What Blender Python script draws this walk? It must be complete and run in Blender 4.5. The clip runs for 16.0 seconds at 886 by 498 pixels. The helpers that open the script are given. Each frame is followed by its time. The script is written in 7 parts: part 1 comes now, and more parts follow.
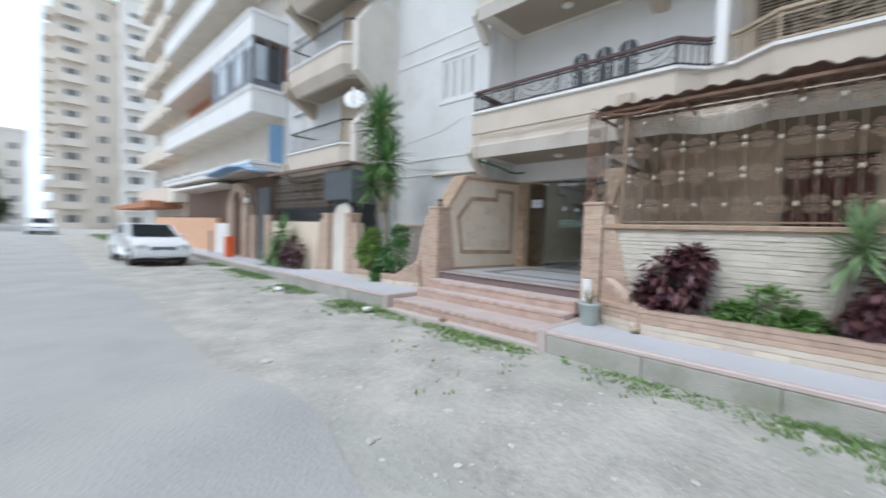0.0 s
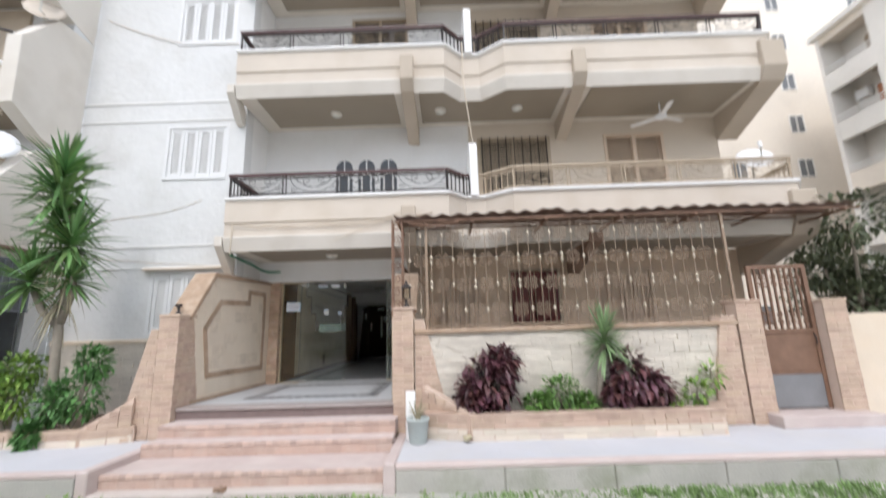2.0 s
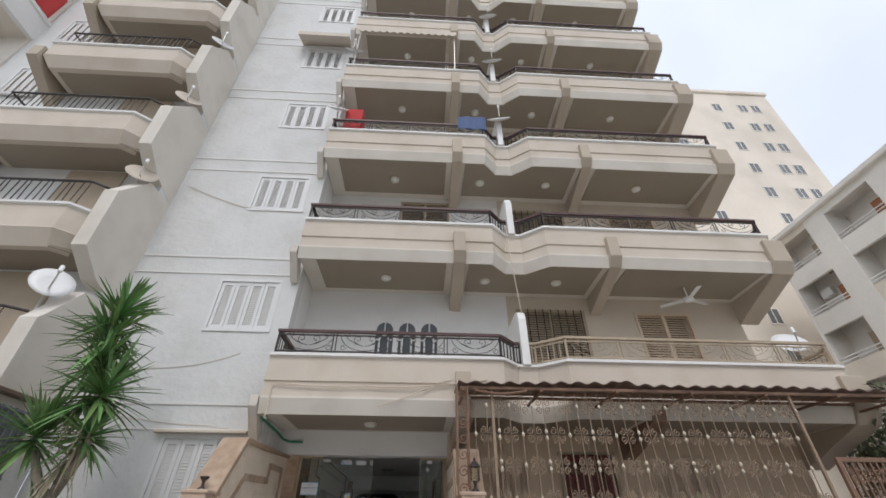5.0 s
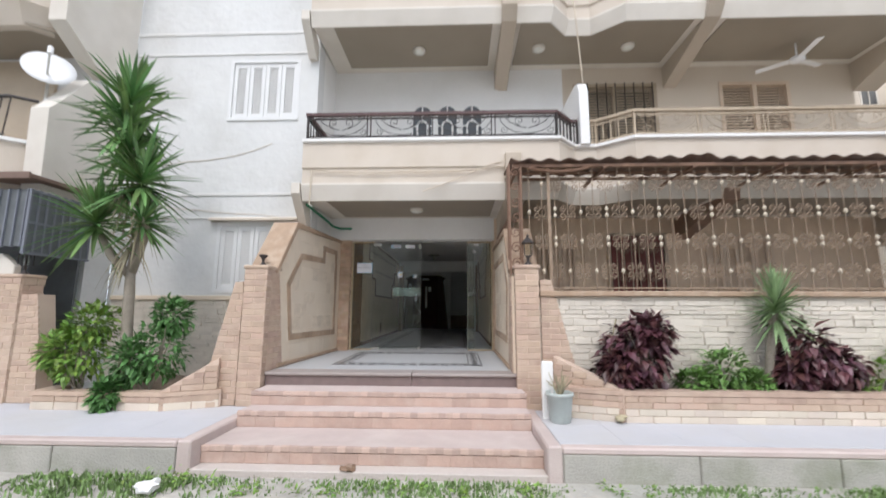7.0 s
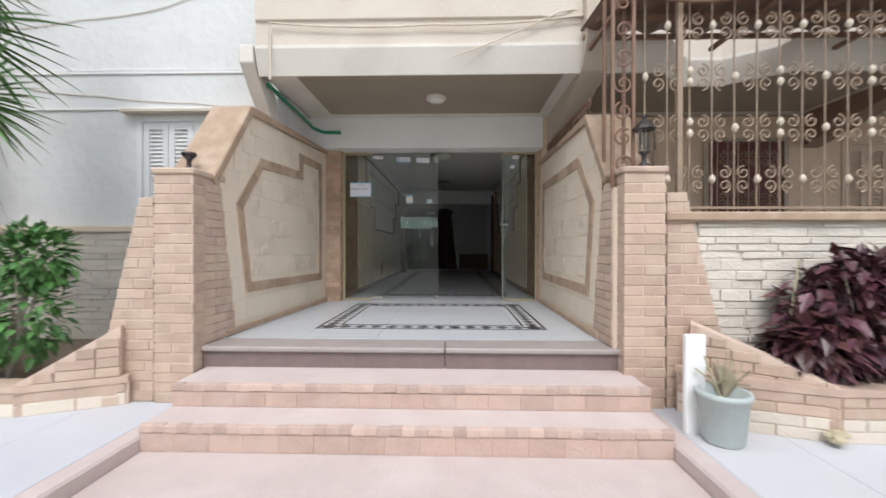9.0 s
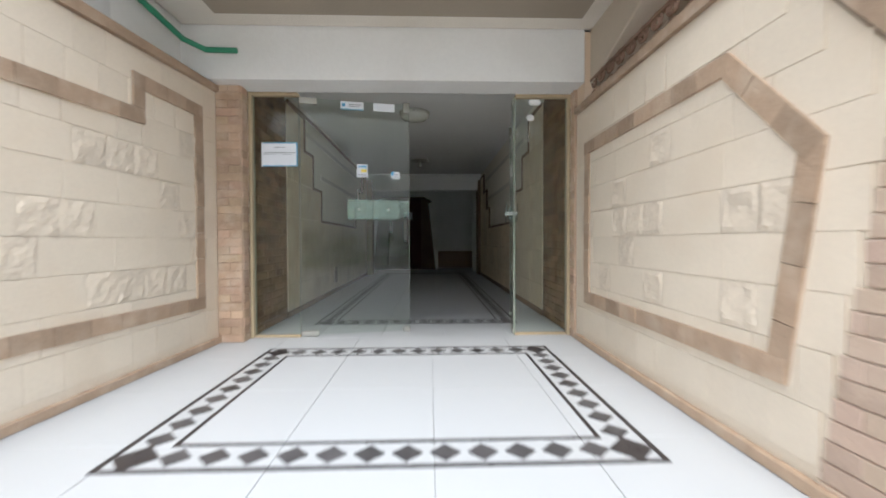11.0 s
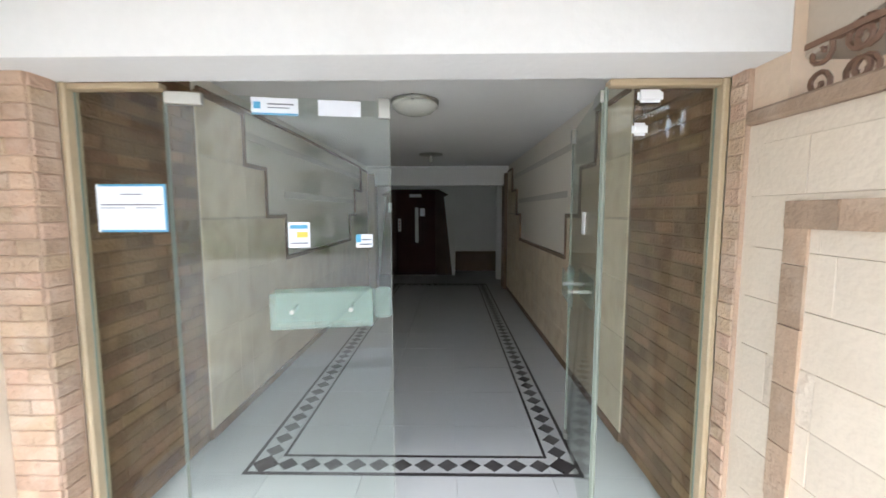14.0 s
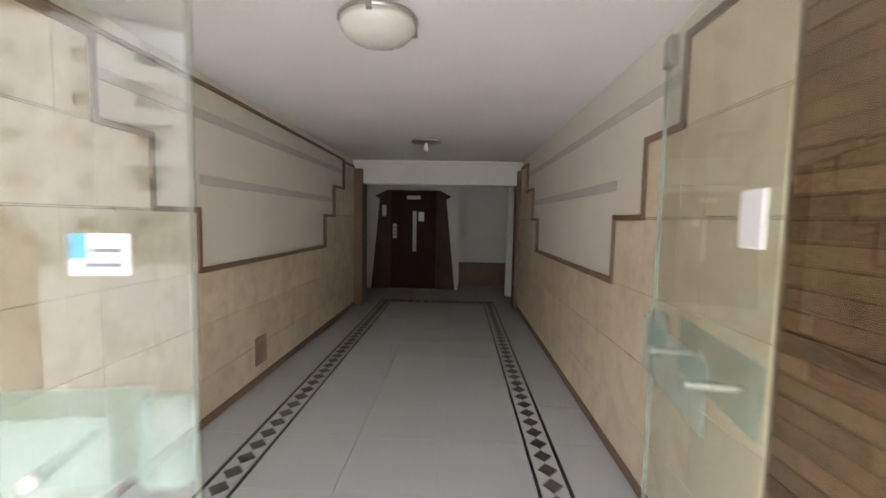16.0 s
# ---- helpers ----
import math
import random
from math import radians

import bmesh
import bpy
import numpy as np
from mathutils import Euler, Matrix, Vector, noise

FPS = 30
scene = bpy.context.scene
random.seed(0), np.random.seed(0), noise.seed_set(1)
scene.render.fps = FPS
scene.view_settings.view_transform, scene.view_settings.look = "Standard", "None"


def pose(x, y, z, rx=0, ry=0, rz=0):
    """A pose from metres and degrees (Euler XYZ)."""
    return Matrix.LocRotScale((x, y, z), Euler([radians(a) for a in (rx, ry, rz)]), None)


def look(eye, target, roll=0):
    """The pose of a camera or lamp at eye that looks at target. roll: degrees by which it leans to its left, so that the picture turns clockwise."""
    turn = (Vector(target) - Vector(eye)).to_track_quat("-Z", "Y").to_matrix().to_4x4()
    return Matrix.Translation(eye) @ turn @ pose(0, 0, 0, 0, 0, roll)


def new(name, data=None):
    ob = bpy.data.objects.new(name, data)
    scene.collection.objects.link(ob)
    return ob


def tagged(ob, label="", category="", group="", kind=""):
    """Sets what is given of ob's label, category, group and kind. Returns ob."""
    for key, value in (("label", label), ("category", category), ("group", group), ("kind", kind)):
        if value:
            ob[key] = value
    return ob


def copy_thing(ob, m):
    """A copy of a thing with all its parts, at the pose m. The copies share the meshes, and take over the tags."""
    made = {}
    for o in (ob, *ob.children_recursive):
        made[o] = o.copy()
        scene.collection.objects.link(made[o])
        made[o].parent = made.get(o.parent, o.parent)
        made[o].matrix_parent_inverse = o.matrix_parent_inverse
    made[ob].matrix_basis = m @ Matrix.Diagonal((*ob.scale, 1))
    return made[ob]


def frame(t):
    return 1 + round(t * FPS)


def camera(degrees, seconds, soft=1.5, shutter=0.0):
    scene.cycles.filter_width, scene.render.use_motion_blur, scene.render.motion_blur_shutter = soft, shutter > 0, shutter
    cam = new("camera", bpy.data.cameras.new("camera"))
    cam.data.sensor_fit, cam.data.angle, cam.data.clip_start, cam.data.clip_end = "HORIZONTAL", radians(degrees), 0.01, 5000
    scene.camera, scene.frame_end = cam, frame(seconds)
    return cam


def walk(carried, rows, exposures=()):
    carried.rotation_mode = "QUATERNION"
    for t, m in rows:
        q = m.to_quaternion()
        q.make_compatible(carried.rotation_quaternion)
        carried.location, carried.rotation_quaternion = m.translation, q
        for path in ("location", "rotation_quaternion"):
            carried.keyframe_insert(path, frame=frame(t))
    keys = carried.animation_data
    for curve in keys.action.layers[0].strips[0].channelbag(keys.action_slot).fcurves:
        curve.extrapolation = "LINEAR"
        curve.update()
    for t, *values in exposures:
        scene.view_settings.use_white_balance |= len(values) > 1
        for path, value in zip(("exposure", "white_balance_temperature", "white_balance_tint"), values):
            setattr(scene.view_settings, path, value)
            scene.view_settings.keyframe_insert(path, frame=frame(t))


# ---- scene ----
cam = camera(95.4, 16.0, 1.6, 0.6)
PATH = [
    (0, (4.616, -6.244, 1.646), (3.218, -4.816, 1.559), 2.1),
    (0.5, (3.988, -6.442, 1.623), (3.085, -4.658, 1.567), 0.8),
    (1, (3.526, -6.238, 1.68), (2.879, -4.346, 1.62), 0.3),
    (1.5, (3.148, -6.169, 1.788), (2.72, -4.217, 1.858), 1.8),
    (2, (2.562, -6.309, 1.821), (2.541, -4.349, 2.218), -1.7),
    (2.5, (2.209, -6.329, 1.877), (2.192, -4.485, 2.652), -0.6),
    (3, (1.936, -6.253, 1.832), (1.916, -4.574, 2.919), 0.6),
    (3.5, (1.662, -6.246, 1.789), (1.69, -4.643, 2.985), 0.5),
    (6, (1.037, -6.266, 1.632), (1.125, -4.551, 2.658), 0.4),
    (6.5, (1.05, -5.828, 1.592), (1.047, -3.903, 2.135), -0.8),
    (7, (0.971, -5.371, 1.62), (0.895, -3.394, 1.913), 0.2),
    (7.5, (0.732, -4.855, 1.621), (0.7, -2.861, 1.768), -0.9),
    (8, (0.681, -4.377, 1.552), (0.659, -2.38, 1.649), -1.7),
    (8.2, (0.624, -4.139, 1.583), (0.54, -2.14, 1.596), -0.5),
    (10.3, (0.342, -1.68, 1.572), (0.389, 0.32, 1.546), 0.3),
    (10.5, (0.365, -1.468, 1.599), (0.42, 0.53, 1.521), -0.1),
    (11, (0.386, -0.833, 1.666), (0.45, 1.166, 1.625), -0.2),
    (11.5, (0.372, -0.42, 1.835), (0.366, 1.579, 1.906), 0.4),
    (12, (0.368, -0.08, 2.004), (0.489, 1.917, 1.988), -0.7),
    (12.5, (0.418, 0.206, 2.164), (0.473, 2.201, 2.032), 0.3),
    (13, (0.387, 0.544, 2.263), (0.458, 2.535, 2.087), -1.0),
    (13.5, (0.375, 0.778, 2.383), (0.445, 2.75, 2.055), -1.6),
    (14, (0.478, 1.024, 2.427), (0.446, 3.015, 2.24), -0.1),
    (14.5, (0.512, 1.278, 2.395), (0.500, 3.265, 2.173), 0.0),
    (15, (0.520, 1.621, 2.422), (0.542, 3.613, 2.25), 0.2),
    (15.5, (0.584, 1.939, 2.353), (0.56, 3.932, 2.189), 1.0),
    (16, (0.616, 2.385, 2.347), (0.541, 4.378, 2.201), 1.1),
]
EXPOSURES = [(0, 0.2, 5900, 9), (0.5, 0.3, 5900, 9), (1.5, 0.5, 6300, 12), (2.0, 0.55, 6350, 13), (2.5, 0.2, 6450, 13), (3.0, -0.1, 6500, 13), (3.5, -0.15, 6500, 13), (5.8, -0.15, 6420, 13), (6.5, 0.35, 6300, 12), (7.0, 0.5, 6350, 13), (8.2, 0.55, 6500, 13), (10.3, 1.0, 6000, 8), (11.0, 1.35, 6250, 9), (11.5, 1.67, 6350, 12), (12.0, 1.95, 6350, 12), (12.5, 2.02, 6050, 11), (14.0, 2.47, 6080, 10), (14.5, 2.74, 6100, 10), (16, 3.2, 6600, 16)]
walk(cam, [(t, look(eye, target, roll)) for t, eye, target, roll in PATH], EXPOSURES)


# ---- light: a bright, thinly overcast sky and a weak, wide sun ----
world = bpy.data.worlds.new("sky")
scene.world = world
world.use_nodes = True
wn = world.node_tree
sky = wn.nodes.new("ShaderNodeTexSky")
sky.sky_type = "NISHITA"
sky.sun_disc = False
sky.sun_elevation = radians(58)
sky.sun_rotation = radians(205)
sky.dust_density = 4.0
cloud = wn.nodes.new("ShaderNodeTexNoise")
cloud.inputs["Scale"].default_value = 1.6
cloud.inputs["Detail"].default_value = 6
ramp = wn.nodes.new("ShaderNodeMapRange")
ramp.inputs["From Min"].default_value, ramp.inputs["From Max"].default_value = 0.3, 0.6
ramp.inputs["To Min"].default_value, ramp.inputs["To Max"].default_value = 0.75, 0.97
skymix = wn.nodes.new("ShaderNodeMix")
skymix.data_type = "RGBA"
skymix.inputs["B"].default_value = (7.4, 8.1, 8.9, 1)
wn.links.new(cloud.outputs["Fac"], ramp.inputs["Value"])
wn.links.new(ramp.outputs["Result"], skymix.inputs["Factor"])
wn.links.new(sky.outputs[0], skymix.inputs["A"])
wn.links.new(skymix.outputs["Result"], wn.nodes["Background"].inputs[0])
wn.nodes["Background"].inputs[1].default_value = 0.15
sun_data = bpy.data.lights.new("sun", "SUN")
sun_data.energy, sun_data.angle, sun_data.color = 1.2, radians(20), (1, 0.97, 0.93)
sun = new("sun", sun_data)
sun.matrix_world = look((0, 0, 0), (0.02, 0.8, -1.0))

# ---- materials ----
def mat(name, c, var=0.12, scale=2.0, fine=40.0, bump=0.15, rough=0.7, metal=0.0, rnd=0.0, island=0.0, dirt=None, dirt_amount=0.0, dirt_scale=1.2, hue=0.0, spec=0.5):
    """A surface with broad and fine variation, relief, wear of another colour, and variation from piece to piece."""
    m = bpy.data.materials.new(name)
    m.use_nodes = True
    nt = m.node_tree
    b = nt.nodes["Principled BSDF"]
    geo = nt.nodes.new("ShaderNodeNewGeometry")

    def noise_node(s, detail=4):
        n = nt.nodes.new("ShaderNodeTexNoise")
        n.inputs["Scale"].default_value, n.inputs["Detail"].default_value = s, detail
        nt.links.new(geo.outputs["Position"], n.inputs["Vector"])
        return n.outputs["Fac"]

    def math_node(op, a, bb):
        n = nt.nodes.new("ShaderNodeMath")
        n.operation = op
        for i, v in enumerate((a, bb)):
            if isinstance(v, (int, float)):
                n.inputs[i].default_value = v
            else:
                nt.links.new(v, n.inputs[i])
        return n.outputs[0]

    big, small = noise_node(scale), noise_node(fine, 3)
    value = math_node("ADD", math_node("MULTIPLY", math_node("SUBTRACT", big, 0.5), 3.2 * var), math_node("MULTIPLY", math_node("SUBTRACT", small, 0.5), 1.8 * var))
    if rnd:
        info = nt.nodes.new("ShaderNodeObjectInfo")
        value = math_node("ADD", value, math_node("MULTIPLY", math_node("SUBTRACT", info.outputs["Random"], 0.5), 2 * rnd))
    if island:
        value = math_node("ADD", value, math_node("MULTIPLY", math_node("SUBTRACT", geo.outputs["Random Per Island"], 0.5), 2 * island))
    value = math_node("ADD", value, 1.0)
    hsv = nt.nodes.new("ShaderNodeHueSaturation")
    hsv.inputs["Color"].default_value = (*c, 1)
    nt.links.new(value, hsv.inputs["Value"])
    if hue:
        src = nt.nodes.new("ShaderNodeObjectInfo").outputs["Random"] if rnd else geo.outputs["Random Per Island"]
        wave = math_node("FRACT", math_node("MULTIPLY", src, 7.31), 0)
        nt.links.new(math_node("ADD", 0.5, math_node("MULTIPLY", math_node("SUBTRACT", wave, 0.5), hue)), hsv.inputs["Hue"])
    col = hsv.outputs["Color"]
    if dirt:
        mask = nt.nodes.new("ShaderNodeMapRange")
        nt.links.new(noise_node(dirt_scale, 8), mask.inputs["Value"])
        mask.inputs["From Min"].default_value, mask.inputs["From Max"].default_value = 0.48, 0.68
        mask.inputs["To Max"].default_value = dirt_amount
        mix = nt.nodes.new("ShaderNodeMix")
        mix.data_type = "RGBA"
        mix.inputs["B"].default_value = (*dirt, 1)
        nt.links.new(mask.outputs["Result"], mix.inputs["Factor"])
        nt.links.new(col, mix.inputs["A"])
        col = mix.outputs["Result"]
    nt.links.new(col, b.inputs["Base Color"])
    b.inputs["Metallic"].default_value = metal
    b.inputs["Specular IOR Level"].default_value = spec
    nt.links.new(math_node("ADD", rough - 0.08, math_node("MULTIPLY", small, 0.16)), b.inputs["Roughness"])
    if bump:
        bn = nt.nodes.new("ShaderNodeBump")
        bn.inputs["Strength"].default_value, bn.inputs["Distance"].default_value = bump, 0.02
        nt.links.new(math_node("ADD", small, math_node("MULTIPLY", big, 0.6)), bn.inputs["Height"])
        nt.links.new(bn.outputs["Normal"], b.inputs["Normal"])
    return m


def glass_mat(name, tint, rough=0.0):
    """Thin pane glass: mostly clear, with a Fresnel gloss."""
    m = bpy.data.materials.new(name)
    m.use_nodes = True
    nt = m.node_tree
    nt.nodes.remove(nt.nodes["Principled BSDF"])
    clear, gloss, mix, fr, power, lift_n = (nt.nodes.new("ShaderNode" + k) for k in ("BsdfTransparent", "BsdfGlossy", "MixShader", "LayerWeight", "Math", "Math"))
    clear.inputs["Color"].default_value = (*tint, 1)
    gloss.inputs["Roughness"].default_value = rough
    power.operation, power.inputs[1].default_value = "POWER", 4.0
    lift_n.operation, lift_n.inputs[1].default_value, lift_n.inputs[2].default_value = "MULTIPLY_ADD", 0.4, 0.043
    nt.links.new(fr.outputs["Facing"], power.inputs[0])
    nt.links.new(power.outputs[0], lift_n.inputs[0])
    nt.links.new(lift_n.outputs[0], mix.inputs[0])
    nt.links.new(clear.outputs[0], mix.inputs[1])
    nt.links.new(gloss.outputs[0], mix.inputs[2])
    nt.links.new(mix.outputs[0], nt.nodes["Material Output"].inputs["Surface"])
    return m


PLASTER = mat("white_plaster", (0.66, 0.66, 0.65), 0.05, 0.7, 9, 0.5, 0.85, dirt=(0.52, 0.51, 0.48), dirt_amount=0.4)
PAINT_WHITE = mat("white_paint", (0.78, 0.772, 0.755), 0.04, 1.0, 30, 0.1, 0.6, dirt=(0.62, 0.60, 0.56), dirt_amount=0.25)
PAINT_HALL = mat("cream_hall_paint", (0.86, 0.815, 0.73), 0.03, 1.2, 60, 0.08, 0.7, dirt=(0.76, 0.70, 0.60), dirt_amount=0.3)
PAINT_CEILING = mat("ceiling_paint", (0.90, 0.89, 0.88), 0.03, 1.2, 60, 0.08, 0.75)
FASCIA = mat("cream_render", (0.60, 0.53, 0.45), 0.06, 1.3, 60, 0.25, 0.8, dirt=(0.48, 0.40, 0.31), dirt_amount=0.4)
FASCIA_LOW = mat("pale_render", (0.68, 0.635, 0.57), 0.05, 1.3, 60, 0.2, 0.8, dirt=(0.5, 0.45, 0.38), dirt_amount=0.35)
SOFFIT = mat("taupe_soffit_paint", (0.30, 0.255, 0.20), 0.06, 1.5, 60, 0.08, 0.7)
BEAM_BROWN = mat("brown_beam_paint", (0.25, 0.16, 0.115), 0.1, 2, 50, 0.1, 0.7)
BEAM = mat("beige_beam_paint", (0.47, 0.40, 0.32), 0.07, 1.5, 50, 0.12, 0.8)
WALL_BEIGE = mat("beige_wall_paint", (0.58, 0.50, 0.405), 0.05, 1.0, 40, 0.15, 0.8)
SHUTTER_PALE = mat("pale_tan_shutter_paint", (0.60, 0.47, 0.35), 0.08, 3, 50, 0.1, 0.6)
WALL_GROUND = mat("taupe_ground_wall", (0.66, 0.515, 0.38), 0.06, 1.0, 40, 0.15, 0.8)
BRICK = mat("salmon_brick", (0.475, 0.35, 0.268), 0.12, 7, 60, 0.25, 0.88, rnd=0.10, hue=0.015, dirt=(0.53, 0.415, 0.325), dirt_amount=0.6, dirt_scale=3.5)
BRICK_JOIN = mat("salmon_brick_far", (0.60, 0.37, 0.23), 0.10, 5, 70, 0.5, 0.85, island=0.16, hue=0.03)
PAVER = mat("pink_paver", (0.52, 0.43, 0.40), 0.07, 4, 70, 0.3, 0.8, rnd=0.06, dirt=(0.58, 0.51, 0.47), dirt_amount=0.5, dirt_scale=3)
RISER = mat("salmon_riser", (0.47, 0.335, 0.275), 0.12, 5, 60, 0.4, 0.85, rnd=0.10, dirt=(0.55, 0.44, 0.38), dirt_amount=0.5, dirt_scale=4)
NOSING = mat("mottled_nosing_brick", (0.50, 0.37, 0.31), 0.12, 7, 60, 0.4, 0.85, rnd=0.16)
MORTAR = mat("mortar", (0.58, 0.45, 0.36), 0.08, 4, 60, 0.3, 0.9)
PIER_MORTAR = mat("reddish_mortar", (0.47, 0.335, 0.24), 0.1, 5, 60, 0.3, 0.9)
BROWN_BRICK = mat("brown_brick", (0.22, 0.13, 0.073), 0.26, 7, 50, 0.6, 0.85, rnd=0.34, hue=0.02, dirt=(0.33, 0.21, 0.12), dirt_amount=0.6, dirt_scale=4, spec=0.1)
BROWN_MORTAR = mat("brown_mortar", (0.19, 0.122, 0.075), 0.08, 5, 60, 0.3, 0.9, spec=0.15)
SPLIT_STONE = mat("cream_split_stone", (0.64, 0.585, 0.505), 0.08, 5, 45, 0.6, 0.85, rnd=0.08, island=0.05)
CLAD = mat("cream_limestone", (0.70, 0.595, 0.47), 0.06, 2.2, 50, 0.15, 0.6, rnd=0.03, dirt=(0.67, 0.545, 0.41), dirt_amount=0.45, dirt_scale=2.5)
CLAD_ROUGH = mat("rock_faced_limestone", (0.65, 0.55, 0.435), 0.10, 9, 40, 0.4, 0.85, rnd=0.05, spec=0.2)
CLAD_BROWN = mat("brown_limestone", (0.385, 0.27, 0.185), 0.14, 9, 60, 0.3, 0.6, rnd=0.2, dirt=(0.52, 0.41, 0.31), dirt_amount=0.55, dirt_scale=6)
MARBLE = mat("white_floor_tile", (0.465, 0.475, 0.485), 0.012, 1.2, 12, 0, 0.42)
MARBLE_BLACK = mat("black_marble", (0.035, 0.03, 0.032), 0.2, 5, 40, 0.02, 0.3)
MARBLE_GREY = mat("grey_marble_chip", (0.075, 0.07, 0.072), 0.3, 6, 40, 0.02, 0.35, rnd=0.2)
FOOT = mat("pinkish_worn_concrete", (0.52, 0.46, 0.42), 0.10, 3, 40, 0.4, 0.9, dirt=(0.44, 0.38, 0.32), dirt_amount=0.6, dirt_scale=3)
GRANITE = mat("dark_rose_granite", (0.19, 0.14, 0.13), 0.15, 8, 120, 0.05, 0.35)
GRANITE_TOP = mat("worn_granite_top", (0.33, 0.285, 0.265), 0.10, 5, 120, 0.1, 0.5)
WAINSCOT = mat("beige_marble_wainscot", (0.78, 0.66, 0.50), 0.10, 3.4, 22, 0.03, 0.4, rnd=0.07, dirt=(0.62, 0.47, 0.31), dirt_amount=0.55, dirt_scale=6)
TRIM_BROWN = mat("brown_stone_trim", (0.22, 0.14, 0.09), 0.12, 6, 60, 0.1, 0.5)
BAND_GREY = mat("grey_painted_band", (0.64, 0.61, 0.55), 0.04, 2, 40, 0.05, 0.7)
WOOD = mat("yellow_varnished_wood", (0.46, 0.36, 0.23), 0.10, 7, 60, 0.05, 0.45)
DARK_WOOD = mat("dark_mahogany", (0.040, 0.012, 0.010), 0.25, 4, 40, 0.05, 0.6, spec=0.2)
LIFT_SURROUND = mat("brown_marble_surround", (0.075, 0.048, 0.038), 0.25, 3, 30, 0.05, 0.6, spec=0.2)
METAL = mat("brushed_steel", (0.55, 0.54, 0.50), 0.06, 4, 120, 0.03, 0.35, 1.0)
IRON = mat("black_iron", (0.035, 0.028, 0.026), 0.2, 6, 60, 0.1, 0.5, 0.3)
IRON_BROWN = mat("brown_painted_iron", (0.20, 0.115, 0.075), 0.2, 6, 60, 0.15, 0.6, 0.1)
HANDRAIL = mat("dark_red_brown_handrail", (0.085, 0.04, 0.038), 0.2, 6, 60, 0.1, 0.5)
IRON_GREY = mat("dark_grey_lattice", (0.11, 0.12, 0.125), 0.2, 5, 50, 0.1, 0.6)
IRON_CREAM = mat("cream_painted_iron", (0.56, 0.48, 0.38), 0.1, 6, 60, 0.1, 0.6)
IRON_TAN = mat("tan_painted_iron", (0.40, 0.32, 0.23), 0.15, 6, 60, 0.1, 0.6)
CANOPY = mat("brown_corrugated_sheet", (0.16, 0.10, 0.075), 0.2, 3, 40, 0.1, 0.6)
SHUTTER_WHITE = mat("white_shutter_paint", (0.70, 0.70, 0.695), 0.03, 2, 50, 0.05, 0.5)
SHUTTER_GREY = mat("louvre_paint", (0.65, 0.645, 0.63), 0.08, 3, 50, 0.1, 0.6)
SHUTTER_TAN = mat("tan_shutter_paint", (0.42, 0.34, 0.25), 0.08, 3, 50, 0.1, 0.6)
RED_SHUTTER = mat("dark_red_shutter", (0.15, 0.033, 0.026), 0.2, 4, 40, 0.1, 0.5)
CONCRETE = mat("weathered_concrete", (0.40, 0.385, 0.345), 0.14, 2, 50, 0.4, 0.9, dirt=(0.20, 0.225, 0.14), dirt_amount=0.6, dirt_scale=2.2)
PAVEMENT = mat("pale_pavement_tile", (0.50, 0.50, 0.525), 0.06, 1.5, 50, 0.15, 0.75, dirt=(0.50, 0.48, 0.45), dirt_amount=0.4)
DIRT = mat("sandy_ground", (0.425, 0.40, 0.36), 0.30, 1.6, 13, 1.0, 0.95, dirt=(0.36, 0.365, 0.32), dirt_amount=0.7, dirt_scale=0.55)
ASPHALT = mat("worn_asphalt", (0.37, 0.36, 0.345), 0.14, 0.8, 30, 0.6, 0.9, dirt=(0.42, 0.41, 0.375), dirt_amount=0.8, dirt_scale=0.7)
STONE_CHIP = mat("ground_stone", (0.46, 0.455, 0.43), 0.10, 6, 40, 0.4, 0.9, rnd=0.15, island=0.15)
GRASS = mat("grass_blade", (0.165, 0.26, 0.085), 0.25, 3, 30, 0, 0.6, island=0.35)
YUCCA = mat("yucca_leaf", (0.13, 0.25, 0.08), 0.2, 4, 30, 0, 0.45, island=0.35, hue=0.05)
YUCCA_DRY = mat("dry_yucca_leaf", (0.34, 0.30, 0.20), 0.2, 4, 30, 0, 0.8, island=0.3)
BUSH = mat("light_green_leaf", (0.17, 0.29, 0.05), 0.25, 3, 30, 0, 0.5, island=0.4, hue=0.04)
BUSH_LOW = mat("low_green_leaf", (0.115, 0.225, 0.05), 0.25, 3, 30, 0, 0.5, island=0.4)
BUSH_DARK = mat("mid_green_leaf", (0.085, 0.20, 0.055), 0.25, 3, 30, 0, 0.5, island=0.4)
PURPLE = mat("purple_leaf", (0.095, 0.036, 0.042), 0.25, 3, 30, 0, 0.4, island=0.45, hue=0.06)
GATE_GREY = mat("dull_grey_gate_paint", (0.20, 0.20, 0.205), 0.12, 3, 50, 0.1, 0.6)
OLIVE = mat("far_tree_leaf", (0.11, 0.13, 0.07), 0.25, 1, 20, 0, 0.7, island=0.4)
BARK = mat("grey_bark", (0.30, 0.26, 0.21), 0.2, 8, 50, 0.7, 0.9)
SOIL = mat("planter_soil", (0.20, 0.15, 0.11), 0.3, 6, 40, 0.8, 1.0)
CAR_WHITE = mat("white_car_paint", (0.78, 0.79, 0.80), 0.02, 1, 20, 0, 0.25)
RUBBER = mat("black_rubber", (0.02, 0.02, 0.02), 0.2, 6, 40, 0.1, 0.8)
CAR_GLASS = mat("dark_car_glass", (0.03, 0.04, 0.045), 0.1, 2, 20, 0, 0.08)
RED_LAMP = mat("red_lens", (0.4, 0.02, 0.015), 0.1, 5, 30, 0, 0.3)
